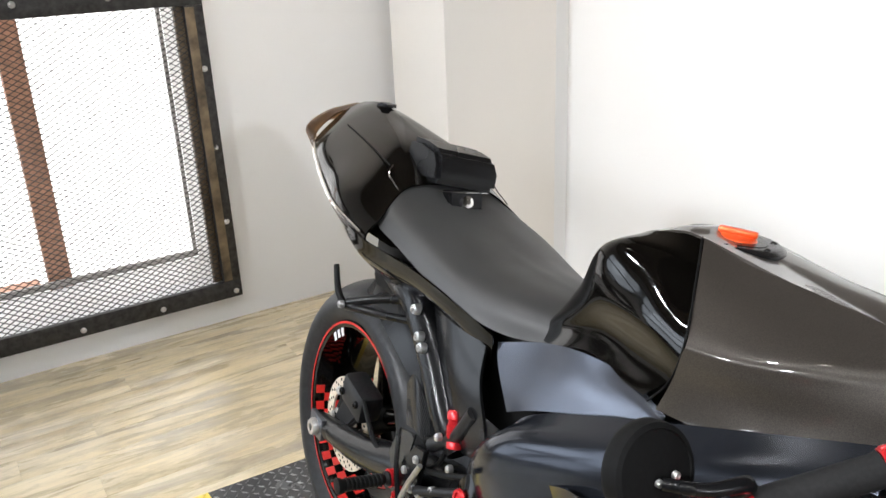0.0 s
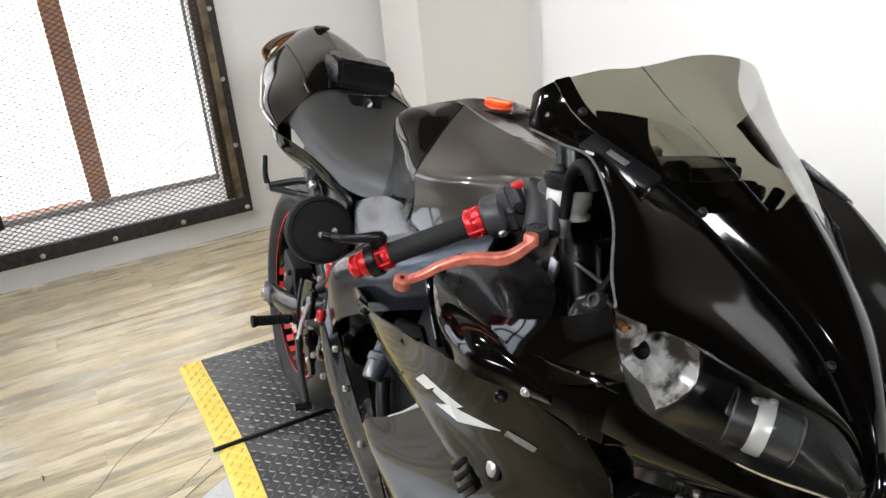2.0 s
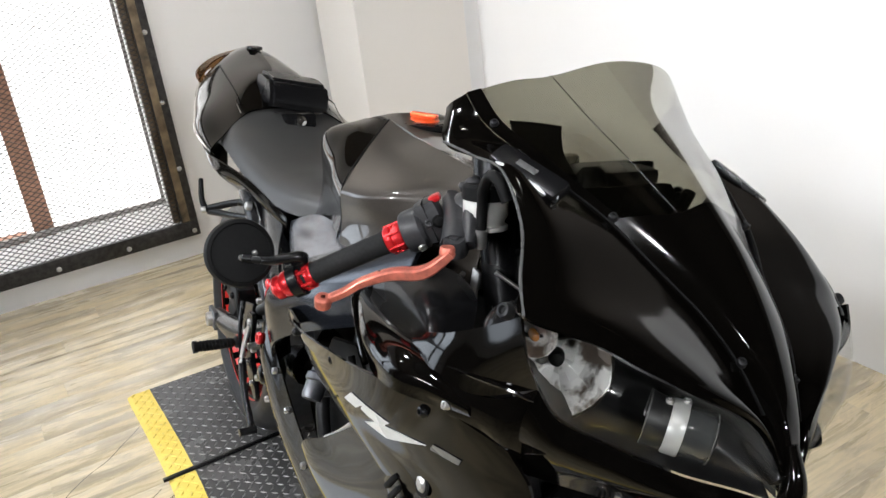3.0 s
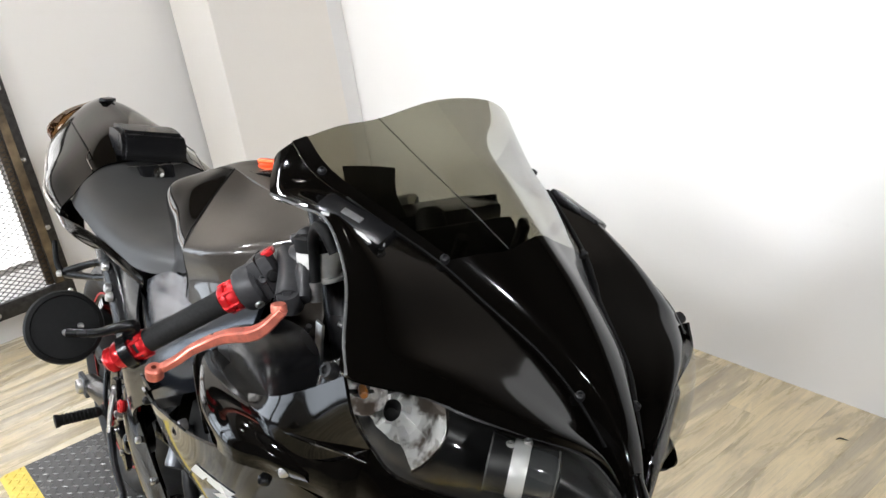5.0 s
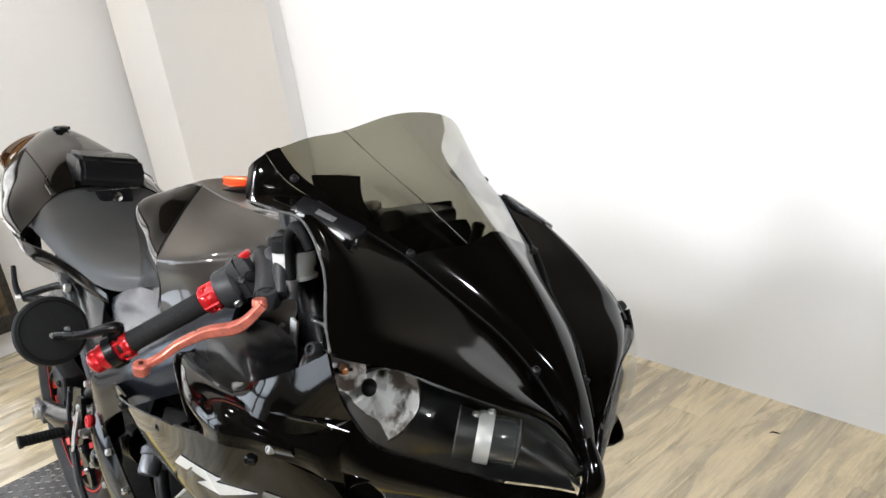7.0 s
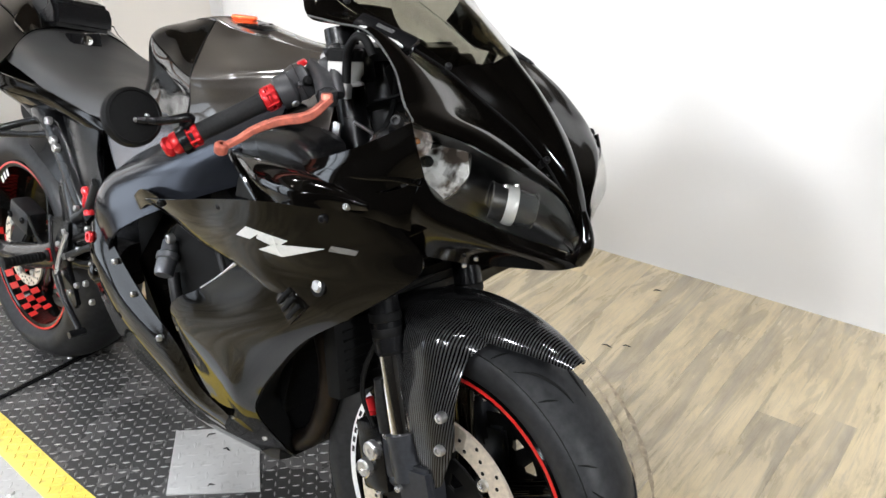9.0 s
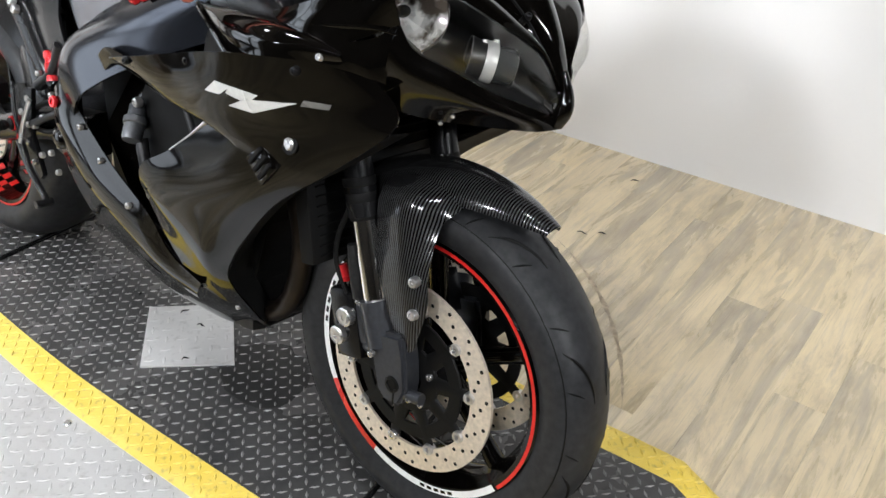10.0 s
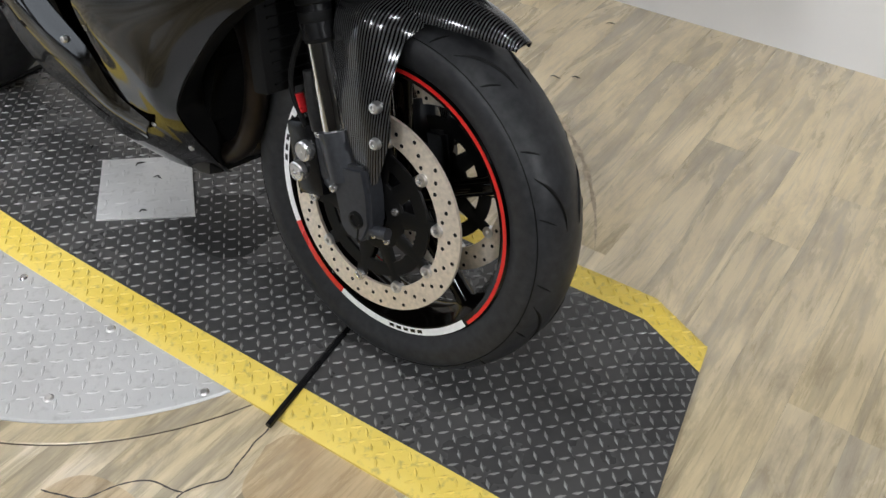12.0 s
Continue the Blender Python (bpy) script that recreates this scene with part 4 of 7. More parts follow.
def brake_disc(wheel_ob, axle, y, outer, inner, buttons, side):
    """Drilled brake rotor on a black carrier with round buttons."""
    bm = bmesh.new()
    th, n = 0.0025, 96
    rings = []
    for r, d in ((inner, -th), (outer, -th), (outer, th), (inner, th)):
        rings.append([bm.verts.new((axle.x + r * math.cos(2 * math.pi * k / n), y + d, axle.z + r * math.sin(2 * math.pi * k / n))) for k in range(n)])
    for a, b in zip(rings, rings[1:] + rings[:1]):
        for k in range(n):
            bm.faces.new((a[k], a[(k + 1) % n], b[(k + 1) % n], b[k]))
    bmesh.ops.recalc_face_normals(bm, faces=bm.faces)
    disc = part("brake_disc", bm, DISC, wheel_ob, "drilled steel brake disc")
    bm = bmesh.new()
    for k in range(60):
        a = 2 * math.pi * k / 60
        r = inner + (outer - inner) * (0.24, 0.5, 0.78)[k % 3]
        add_lathe(bm, (axle.x + r * math.cos(a), y, axle.z + r * math.sin(a)), (0, 1, 0), [(0, -th - 0.0004), (0.0032, -th - 0.0004), (0.0032, th + 0.0004), (0, th + 0.0004)], 8)
    part("drill_hole", bm, MATTE, disc, "rows of drilled holes", kind="stuff")
    part("carrier", lathe((axle.x, y, axle.z), (0, 1, 0), [(0.028, -0.004), (0.050, -0.004), (0.058, -0.0025), (0.060, 0.0), (0.058, 0.0025), (0.050, 0.004), (0.028, 0.004)], 40, True), MATTE, disc, "black disc carrier")
    part("carrier_ring", lathe((axle.x, y, axle.z), (0, 1, 0), [(inner - 0.040, -0.0022), (inner - 0.018, -0.0022), (inner - 0.017, 0.0), (inner - 0.018, 0.0022), (inner - 0.040, 0.0022)], 48, True), MATTE, disc)
    for k in range(buttons):
        a = 2 * math.pi * k / buttons + 0.2
        p = axle + Vector((math.cos(a) * min(0.054, inner - 0.03), 0, math.sin(a) * min(0.054, inner - 0.03)))
        q = axle + Vector((math.cos(a) * (inner - 0.006), 0, math.sin(a) * (inner - 0.006)))
        p.y = q.y = y
        bm = tube((p, q), [0.0150, 0.0100], 10, 1)
        for v in bm.verts:
            v.co.y = y + (v.co.y - y) * 0.22
        part("carrier_arm", bm, MATTE, disc)
    for k in range(buttons):
        a = 2 * math.pi * k / buttons + 0.2
        c = (axle.x + math.cos(a) * (inner - 0.001), y - side * 0.001, axle.z + math.sin(a) * (inner - 0.001))
        part("button", lathe(c, (0, -side, 0), [(0.0035, 0.0055), (0.0045, 0.007), (0.0085, 0.0065), (0.0095, 0.004), (0.0095, -0.005), (0.0035, -0.005)], 16, True), ALU, disc)
    for k in range(5):
        a = 2 * math.pi * k / 5 + 0.45
        screw(disc, (axle.x + math.cos(a) * 0.048, y - side * 0.005, axle.z + math.sin(a) * 0.048), (0, -side, 0), 0.006)
    return disc


for side in SIDES:
    brake_disc(front, FA, -side * 0.078, 0.160, 0.122, 10, side)

rear, rim_r, hw_r = wheel("rear_wheel", RA, 0.306, 0.093, 5, "black rear wheel with red rim tape and red chequers")
for side in SIDES:
    y = -side * (hw_r + 0.0045)
    part("rim_tape", arc_tape(RA, rim_r - 0.004, rim_r + 0.001, y, -5, 355, 0.0006), STRIPE_RED, rear, "red rim tape")
    steps = ((hw_r - 0.001, 0.0135), (hw_r * 0.74, 0.0189), (hw_r * 0.50, 0.0246), (hw_r * 0.24, 0.0312))
    for k in range(15):
        for row in range(3):
            if (k + row) % 2 == 0:
                (y0, d0), (y1, d1) = steps[row], steps[row + 1]
                bm = bmesh.new()
                cells = []
                for j in range(3):
                    a = radians(182 + 5.6 * (k + j / 2))
                    cells.append([bm.verts.new((RA.x + (rim_r - d) * math.cos(a), -side * w, RA.z + (rim_r - d) * math.sin(a))) for w, d in ((y0, d0), (y1, d1), (y1, d1 + 0.0005), (y0, d0 + 0.0005))])
                for p, q in zip(cells, cells[1:]):
                    for j in range(4):
                        bm.faces.new((p[j], p[(j + 1) % 4], q[(j + 1) % 4], q[j]))
                bm.faces.new(cells[0])
                bm.faces.new(cells[-1][::-1])
                bmesh.ops.recalc_face_normals(bm, faces=bm.faces)
                part("chequer", bm, STRIPE_RED, rear, "red chequer sticker")
    for k in range(3):
        part("chequer", arc_tape(RA, rim_r - 0.030, rim_r - 0.008, y + side * 0.006, 118 + 6 * k, 121.5 + 6 * k, 0.0006, 2), STRIPE_WHITE, rear, "plain white mark")
brake_disc(rear, RA, -0.085, 0.100, 0.074, 6, 1)


# ---- fork, calipers, front mudguard
def fork_x(z):
    return -0.055 - 0.33 * (z - 0.38)


for side in SIDES:
    w = 0.105
    leg = part("fork_leg", rod(at(fork_x(0.535), w, 0.535, side), at(fork_x(0.985), w, 0.985, side), 0.0238, 24), SATIN, bike, "black upside-down fork tube")
    part("slider", rod(at(fork_x(0.36), w, 0.36, side), at(fork_x(0.54), w, 0.54, side), 0.0205, 24), CHROME, leg, "polished fork slider")
    part("dust_seal", lathe(at(fork_x(0.545), w, 0.545, side), (fork_x(1) - fork_x(0), 0, 1), [(0.0205, -0.016), (0.0215, -0.016), (0.0230, -0.010), (0.0230, 0.0), (0.0222, 0.003), (0.0222, 0.008), (0.0242, 0.012), (0.0242, 0.024), (0.0234, 0.026), (0.0234, 0.034), (0.0252, 0.036), (0.0252, 0.046), (0.0238, 0.048)], 24), MATTE, leg)
    lug = part("axle_lug", plate([(-0.048, 0.372), (-0.050, 0.335), (-0.030, 0.276), (-0.014, 0.262), (0.018, 0.266), (0.028, 0.296), (0.020, 0.345), (0.006, 0.385)], 0.086, 0.126, side, 0.006), FORGED, leg, "dark grey cast axle lug")
    part("clamp_collar", rod(at(fork_x(0.345) + 0.004, w, 0.345, side), at(fork_x(0.415), w, 0.412, side), 0.0268, 24), FORGED, lug)
    part("axle_hole", lathe(at(0.001, 0.1257, 0.300, side), (0, -side, 0), [(0, 0.001), (0.0085, 0.001), (0.0095, 0.003), (0.0135, 0.002), (0.0145, -0.002)], 24), MATTE, lug, "hollow axle end")
    part("clamp_slot", box(at(0.006, 0.1255, 0.276, side), (0.003, 0.003, 0.022), 0.0008), MATTE, lug)
    part("bolt_boss", rod(at(0.020, 0.112, 0.286, side), at(0.050, 0.112, 0.292, side), 0.0095, 14), FORGED, lug)
    screw(lug, at(0.030, 0.118, 0.285, side), (0, -side, 0), 0.006)
    screw(lug, at(0.042, 0.116, 0.292, side), (0, -side, 0), 0.006)
    screw(lug, at(-0.04, 0.134, 0.337, side), (0, -side, 0), 0.006)
    arm = part("caliper_arm", tube([at(-0.03, w, 0.345, side), at(-0.075, w - 0.004, 0.325, side), at(-0.105, w - 0.008, 0.335, side)], [0.02, 0.013, 0.016], 10, 4), FORGED, leg)
    cal = part("brake_caliper", box(at(-0.113, 0.092, 0.350, side), (0.058, 0.056, 0.118), 0.012, Euler((0, radians(-16), 0)).to_matrix()), SATIN, bike, "black radial brake caliper")
    for cx, cz in ((-0.108, 0.367), (-0.120, 0.329)):
        part("piston_cap", lathe(at(cx, 0.119, cz, side), (0, -side, 0), [(0, 0.010), (0.0035, 0.010), (0.0045, 0.012), (0.0100, 0.012), (0.0108, 0.0105), (0.0122, 0.0105), (0.0128, 0.012), (0.0152, 0.0105), (0.0158, 0.0), (0.0158, -0.008)], 24), ALU, cal, "silver piston cap")
    part("caliper_step", box(at(-0.086, 0.098, 0.362, side), (0.026, 0.036, 0.070), 0.008, Euler((0, radians(-16), 0)).to_matrix()), FORGED, cal)
    part("hose_fitting", rod(at(-0.116, 0.119, 0.425, side), at(-0.126, 0.121, 0.450, side), 0.0065, 12), RED, cal, "red hose fitting")
    screw(cal, at(-0.088, 0.118, 0.400, side), (0, -side, 0), 0.0065)
    part("caliper_pipe", tube([at(-0.092, 0.112, 0.405, side), at(-0.10, 0.118, 0.44, side), at(-0.11, 0.122, 0.49, side)], [0.012, 0.010, 0.007], 10, 4), DARK, cal)
    part("brake_hose", tube([at(-0.112, 0.12, 0.405, side), at(-0.135, 0.126, 0.45, side), at(-0.135, 0.125, 0.50, side), at(-0.115, 0.12, 0.57, side), at(-0.13, 0.10, 0.66, side)], 0.0042, 8, 5), MATTE, cal, "braided brake hose")

# carbon mudguard: a hoop over the tyre, narrow at the tip, with side plates to the fork
rows = []
for k in range(8):
    a = radians(61 + 8.0 * k)
    lean = (0.30, 0.58, 0.80, 0.94, 1.02, 1.08, 1.10, 1.10)[k]
    r = 0.336 - 0.001 * k
    row = []
    for w, d in ((0, 0), (0.024, 0.002), (0.046, 0.010), (0.062, 0.027), (0.068, 0.043)):
        row.append((FA.x + (r - d * lean) * math.cos(a), w * lean, FA.z + (r - d * lean) * math.sin(a)))
    rows.append(row)
guard = part("front_mudguard", skin(rows, 1, 3, 0.0022, True), CARBON, bike, "gloss carbon fibre mudguard")
for side in SIDES:
    rows = [[(0.044, 0.066, 0.590), (-0.020, 0.062, 0.612), (-0.085, 0.064, 0.602)],
            [(0.030, 0.078, 0.572), (-0.021, 0.100, 0.597), (-0.086, 0.094, 0.582)],
            [(0.024, 0.086, 0.558), (-0.021, 0.113, 0.572), (-0.084, 0.102, 0.556)],
            [(0.028, 0.104, 0.522), (-0.018, 0.116, 0.520), (-0.078, 0.103, 0.505)],
            [(0.033, 0.114, 0.488), (-0.010, 0.120, 0.480), (-0.060, 0.112, 0.462)],
            [(0.040, 0.116, 0.442), (0.012, 0.121, 0.430), (-0.030, 0.116, 0.405)],
            [(0.024, 0.113, 0.366), (0.012, 0.116, 0.356), (0.000, 0.112, 0.350)]]
    part("side_plate", skin(rows, side, 4, 0.0022), CARBON, guard, "carbon fibre side plate")
    for z, x in ((0.480, 0.016), (0.429, 0.021)):
        screw(guard, at(x, 0.123, z, side), (0, -side, 0), 0.0085, ALU, "domed mudguard bolt")

# ---- upper cowl, screen, lamps
# guide lines of the double-bubble screen and the nose below it, from its right edge over both ridges to its left edge
SCREEN = [
    [(-0.262, -0.134, 1.050), (-0.242, -0.088, 1.067), (-0.228, -0.047, 1.074), (-0.215, 0.022, 1.092), (-0.226, 0.100, 1.088), (-0.240, 0.146, 1.068), (-0.268, 0.182, 1.030)],
    [(-0.223, -0.128, 1.021), (-0.198, -0.078, 1.031), (-0.178, -0.026, 1.034), (-0.160, 0.022, 1.054), (-0.166, 0.082, 1.040), (-0.176, 0.128, 1.018), (-0.205, 0.166, 0.993)],
    [(-0.150, -0.103, 0.989), (-0.128, -0.062, 1.000), (-0.115, -0.018, 1.002), (-0.100, 0.022, 1.018), (-0.106, 0.070, 1.004), (-0.114, 0.111, 0.986), (-0.138, 0.148, 0.963)],
    [(-0.075, -0.072, 0.954), (-0.055, -0.042, 0.962), (-0.045, -0.010, 0.964), (-0.037, 0.022, 0.976), (-0.042, 0.055, 0.962), (-0.052, 0.088, 0.948), (-0.065, 0.118, 0.932)]]
NOSE = SCREEN[3:] + [
    [(-0.022, -0.050, 0.920), (-0.004, -0.028, 0.926), (0.005, -0.005, 0.928), (0.013, 0.022, 0.936), (0.008, 0.048, 0.927), (-0.003, 0.073, 0.912), (-0.012, 0.091, 0.896)],
    [(0.030, -0.029, 0.884), (0.046, -0.014, 0.886), (0.054, 0.000, 0.886), (0.060, 0.018, 0.890), (0.057, 0.040, 0.884), (0.050, 0.060, 0.871), (0.042, 0.076, 0.852)],
    [(0.066, -0.018, 0.853), (0.080, -0.006, 0.852), (0.088, 0.002, 0.850), (0.097, 0.014, 0.843), (0.092, 0.030, 0.842), (0.083, 0.044, 0.834), (0.074, 0.056, 0.825)],
    [(0.098, -0.010, 0.815), (0.110, -0.003, 0.812), (0.117, 0.002, 0.808), (0.122, 0.008, 0.797), (0.118, 0.018, 0.801), (0.110, 0.029, 0.802), (0.100, 0.038, 0.799)],
    [(0.125, -0.006, 0.773), (0.132, -0.003, 0.768), (0.136, 0.000, 0.763), (0.139, 0.003, 0.752), (0.137, 0.006, 0.757), (0.133, 0.009, 0.761), (0.128, 0.012, 0.763)]]
# outer border of the right cowl half: wing, cockpit opening, top of the lamp
BORDER = [(-0.287, -0.143, 1.031), (-0.240, -0.170, 1.002), (-0.188, -0.163, 0.998), (-0.136, -0.160, 0.994), (-0.066, -0.180, 0.961), (-0.015, -0.211, 0.927),
          (0.018, -0.228, 0.911), (0.054, -0.174, 0.891), (0.090, -0.105, 0.854), (0.112, -0.032, 0.816), (0.130, -0.006, 0.768)]
EDGE = [(-0.262, -0.134, 1.050), (-0.223, -0.128, 1.021), (-0.180, -0.114, 1.003), (-0.135, -0.098, 0.983), (-0.075, -0.072, 0.954), (-0.030, -0.054, 0.925),
        (-0.005, -0.043, 0.908), (0.030, -0.029, 0.884), (0.066, -0.018, 0.853), (0.098, -0.010, 0.815), (0.125, -0.006, 0.773)]
EDGE_LEFT = [(-0.268, 0.182, 1.030), (-0.205, 0.166, 0.993), (-0.172, 0.158, 0.980), (-0.138, 0.148, 0.963), (-0.065, 0.118, 0.932), (-0.030, 0.101, 0.909),
             (-0.012, 0.091, 0.896), (0.042, 0.076, 0.852), (0.074, 0.056, 0.825), (0.100, 0.038, 0.799), (0.128, 0.012, 0.763)]
BORDER_LEFT = [(-0.287, 0.173, 0.998), (-0.240, 0.193, 0.964), (-0.188, 0.190, 0.958), (-0.136, 0.188, 0.950), (-0.066, 0.194, 0.915), (-0.015, 0.203, 0.878),
               (0.016, 0.200, 0.850), (0.046, 0.160, 0.836), (0.080, 0.098, 0.818), (0.108, 0.040, 0.798), (0.130, 0.008, 0.762)]
ARCH = (0.003, 0.004, 0.008, 0.012, 0.014, 0.013, 0.013, 0.014, 0.013, 0.008, 0.002)
screen = part("windscreen", panel(SCREEN, 8, 0.0025), SMOKE, bike, "smoked double-bubble windscreen")
part("screen_crease", tube([Vector(row[2]) + Vector((0.001, 0, 0.0012)) for row in SCREEN], 0.0005, 6, 6), SATIN, screen, "fine crease between the bubbles")
nose = part("nose_panel", panel(NOSE, 6, 0.003), GLOSS, bike, "gloss black nose panel")
for side in SIDES:
    # opaque band along the screen's border, where its screws sit
    rows = []
    for row in SCREEN:
        line = [Vector(p) + Vector((0.0007, 0, 0.0018)) for p in (row if side > 0 else row[::-1])]
        rows.append([line[0], line[0].lerp(line[1], 0.16), line[0].lerp(line[1], 0.32)])
    part("screen_band", panel(rows, 6, 0.0012), GLOSS, screen, "black border band of the screen")
part("dash_panel", skin([
    [(-0.03, 0, 0.950), (-0.05, 0.05, 0.942), (-0.10, 0.085, 0.935)], [(-0.09, 0, 0.918), (-0.10, 0.06, 0.916), (-0.14, 0.10, 0.910)],
    [(-0.16, 0, 0.895), (-0.17, 0.06, 0.895), (-0.19, 0.10, 0.890)], [(-0.20, 0, 0.88), (-0.20, 0.06, 0.88), (-0.21, 0.10, 0.87)]], 1, 4, 0.003, True), MATTE, bike, "matt black dash panel")
gauge = part("instrument_cluster", box((-0.165, 0.020, 0.918), (0.06, 0.15, 0.075), 0.012, Euler((0, radians(-30), 0)).to_matrix()), MATTE, bike, "black instrument cluster")
part("dial", lathe((-0.190, 0.06, 0.928), (-0.85, 0, 0.5), [(0, 0.006), (0.030, 0.006), (0.034, 0.002), (0.034, -0.01)], 28), SATIN, gauge)
part("display", box((-0.193, -0.010, 0.928), (0.006, 0.055, 0.04), 0.002, Euler((0, radians(-30), 0)).to_matrix()), GLOSS, gauge)
part("hood_flap", panel([[(-0.258, -0.075, 1.020), (-0.243, -0.050, 1.020), (-0.228, -0.024, 1.018)], [(-0.215, -0.092, 1.004), (-0.200, -0.072, 1.002), (-0.188, -0.048, 0.998)],
                         [(-0.165, -0.090, 0.985), (-0.152, -0.076, 0.984), (-0.145, -0.062, 0.982)]], 4, 0.003), MATTE, gauge, "black hood flap under the screen")
for y in (-0.035, 0.045):
    part("screen_stay", tube([(-0.10, y, 0.935), (-0.090, y, 0.960), (-0.085, y, 0.972)], 0.007, 8, 4), MATTE, gauge)
part("ignition_knob", lathe((-0.262, 0.061, 0.938), (0, 0, 1), [(0, 0.020), (0.010, 0.020), (0.012, 0.016), (0.008, 0.008), (0.009, -0.02)], 18), MATTE, gauge)

for side in SIDES:
    border = BORDER if side > 0 else BORDER_LEFT
    edge = EDGE if side > 0 else EDGE_LEFT
    cowl = part("upper_cowl", panel([swell(p, q, (0.55, -0.60 * side, 0.58), h) for p, q, h in zip(edge, border, ARCH)], 7, 0.003), GLOSS, bike, "gloss black upper fairing half")
    # grey colour is put on this black rolled edge for the light it reflects
    part("cowl_edge", tube(border[1:7], 0.0015, 8, 6), GREYEDGE, cowl, "rolled edge of the cockpit opening, greyed for its reflection")
    # gap between screen and cowl
    part("channel", tube([Vector(p) + Vector((0.0005, 0, 0.0008)) for p in edge[2:10]], 0.0013 if side > 0 else 0.0030, 8, 5), MATTE, cowl, "dark gap beside the screen")
    inner = [Vector(r[0] if side > 0 else r[-1]).lerp(Vector(r[1] if side > 0 else r[-2]), 0.14) for r in (SCREEN[1], SCREEN[3], NOSE[3])]
    for p in inner:
        screw(cowl, p + Vector((0.001, 0, 0.003)), (0.45, -side * 0.35, 0.8), 0.0050, DARK)
    # mirror block-off plate
    p, q = (Vector((-0.168, -0.146, 1.001)), Vector((-0.084, -0.122, 0.977))) if side > 0 else (Vector((-0.180, 0.172, 0.968)), Vector((-0.112, 0.186, 0.937)))
    way = (q - p).normalized()
    up = Vector((0.30, -side * 0.45, 0.85))
    up = (up - up.dot(way) * way).normalized()
    turn = Matrix((way, up.cross(way), up)).transposed()
    blank = part("mirror_blank", box(p.lerp(q, 0.5) + up * 0.005, ((q - p).length, 0.026 if side > 0 else 0.034, 0.014 if side > 0 else 0.020), 0.0055, turn), SATIN, cowl, "satin black mirror block-off plate")
    part("blank_mark", box(p.lerp(q, 0.48) + up * (0.0122 if side > 0 else 0.0152), (0.026, 0.007, 0.0008), 0.0003, turn), GREYEDGE, blank, "plain grey mark")
    edge = up.cross(way).normalized()
    edge = edge * (0.012 if side * edge.y < 0 else -0.012)
    part("blank_rim", tube([p + edge * 0.5 + up * 0.006, p.lerp(q, 0.25) + edge + up * 0.008, p.lerp(q, 0.75) + edge + up * 0.008, q + edge * 0.5 + up * 0.006], [0.002, 0.0036, 0.0036, 0.002], 8, 6), COLLAR, blank, "light grey rim")
    # headlight: lens, housing, bowl and projector
    glass = [
        [(0.020, -0.227, 0.909), (0.029, -0.229, 0.882), (0.028, -0.214, 0.848)],
        [(0.045, -0.187, 0.897), (0.061, -0.198, 0.855), (0.040, -0.195, 0.818)],
        [(0.076, -0.146, 0.874), (0.093, -0.150, 0.832), (0.068, -0.148, 0.794)],
        [(0.092, -0.100, 0.851), (0.112, -0.100, 0.806), (0.090, -0.092, 0.768)],
        [(0.110, -0.040, 0.818), (0.126, -0.046, 0.782), (0.108, -0.036, 0.748)],
        [(0.128, -0.010, 0.775), (0.135, -0.012, 0.758), (0.122, -0.008, 0.738)]]
    if side < 0:
        tops = [BORDER_LEFT[6], (0.036, 0.175, 0.842), (0.062, 0.130, 0.828), (0.085, 0.090, 0.814), (0.108, 0.040, 0.797), (0.129, 0.010, 0.763)]
        glass = [[top] + [at(x, -y + 0.008 * min(1.0, abs(y) / 0.10), z, -1) for x, y, z in row[1:]] for top, row in zip(tops, glass)]
    lens = part("headlight", panel(glass, 7, 0.002), LENS, bike, "clear headlight lens")
    depth = (0.062, 0.080, 0.075, 0.062, 0.045, 0.020)
    inside = []
    for row, d in zip(glass, depth):
        top, mid, low = (Vector(p) + Vector((-0.004, side * 0.002, 0)) for p in row)
        inside.append([top, top.lerp(mid, 0.5) + Vector((-d, side * d * 0.35, 0)), low.lerp(mid, 0.5) + Vector((-d, side * d * 0.35, 0)), low])
    part("housing", panel(inside, 5, 0.002), HOUSING, lens, "dark grey lamp housing")
    facing = Vector((0.78, -side * 0.58, 0.22)).normalized()
    seat = Vector((0.008, -0.180, 0.857)) if side > 0 else at(0.006, 0.190, 0.860, -1)
    bm = lathe(seat, facing, [(0.006, -0.034), (0.017, -0.030), (0.027, -0.022), (0.037, -0.010), (0.0475, 0.006), (0.049, 0.006), (0.039, -0.014), (0.027, -0.026), (0.016, -0.034), (0.006, -0.038)], 18, True)
    rough = random.Random(5)
    for v in bm.verts:
        v.co += facing * rough.uniform(-0.006, 0.006)
    bowl = part("reflector", bm, BOWL, lens, "faceted chrome bulb reflector", sharp=8)
    part("reflector_rim", lathe(seat, facing, [(0.0475, 0.004), (0.0500, 0.004), (0.0500, 0.0080), (0.0475, 0.0080)], 32, True), CHROME, bowl)
    part("bulb", lathe(seat - 0.03 * facing, facing, [(0, 0.028), (0.006, 0.025), (0.0075, 0.016), (0.0075, 0.0)], 14), MATTE, bowl)
    side_bulb = Vector((0.006, -0.205, 0.884)) if side > 0 else at(0.006, 0.213, 0.884, -1)
    part("indicator_bowl", lathe(side_bulb - 0.004 * facing, facing, [(0.004, -0.012), (0.012, -0.008), (0.019, 0.0), (0.020, 0.0), (0.012, -0.011), (0.004, -0.015)], 16, True), BOWL, lens, "small chrome indicator reflector", sharp=8)
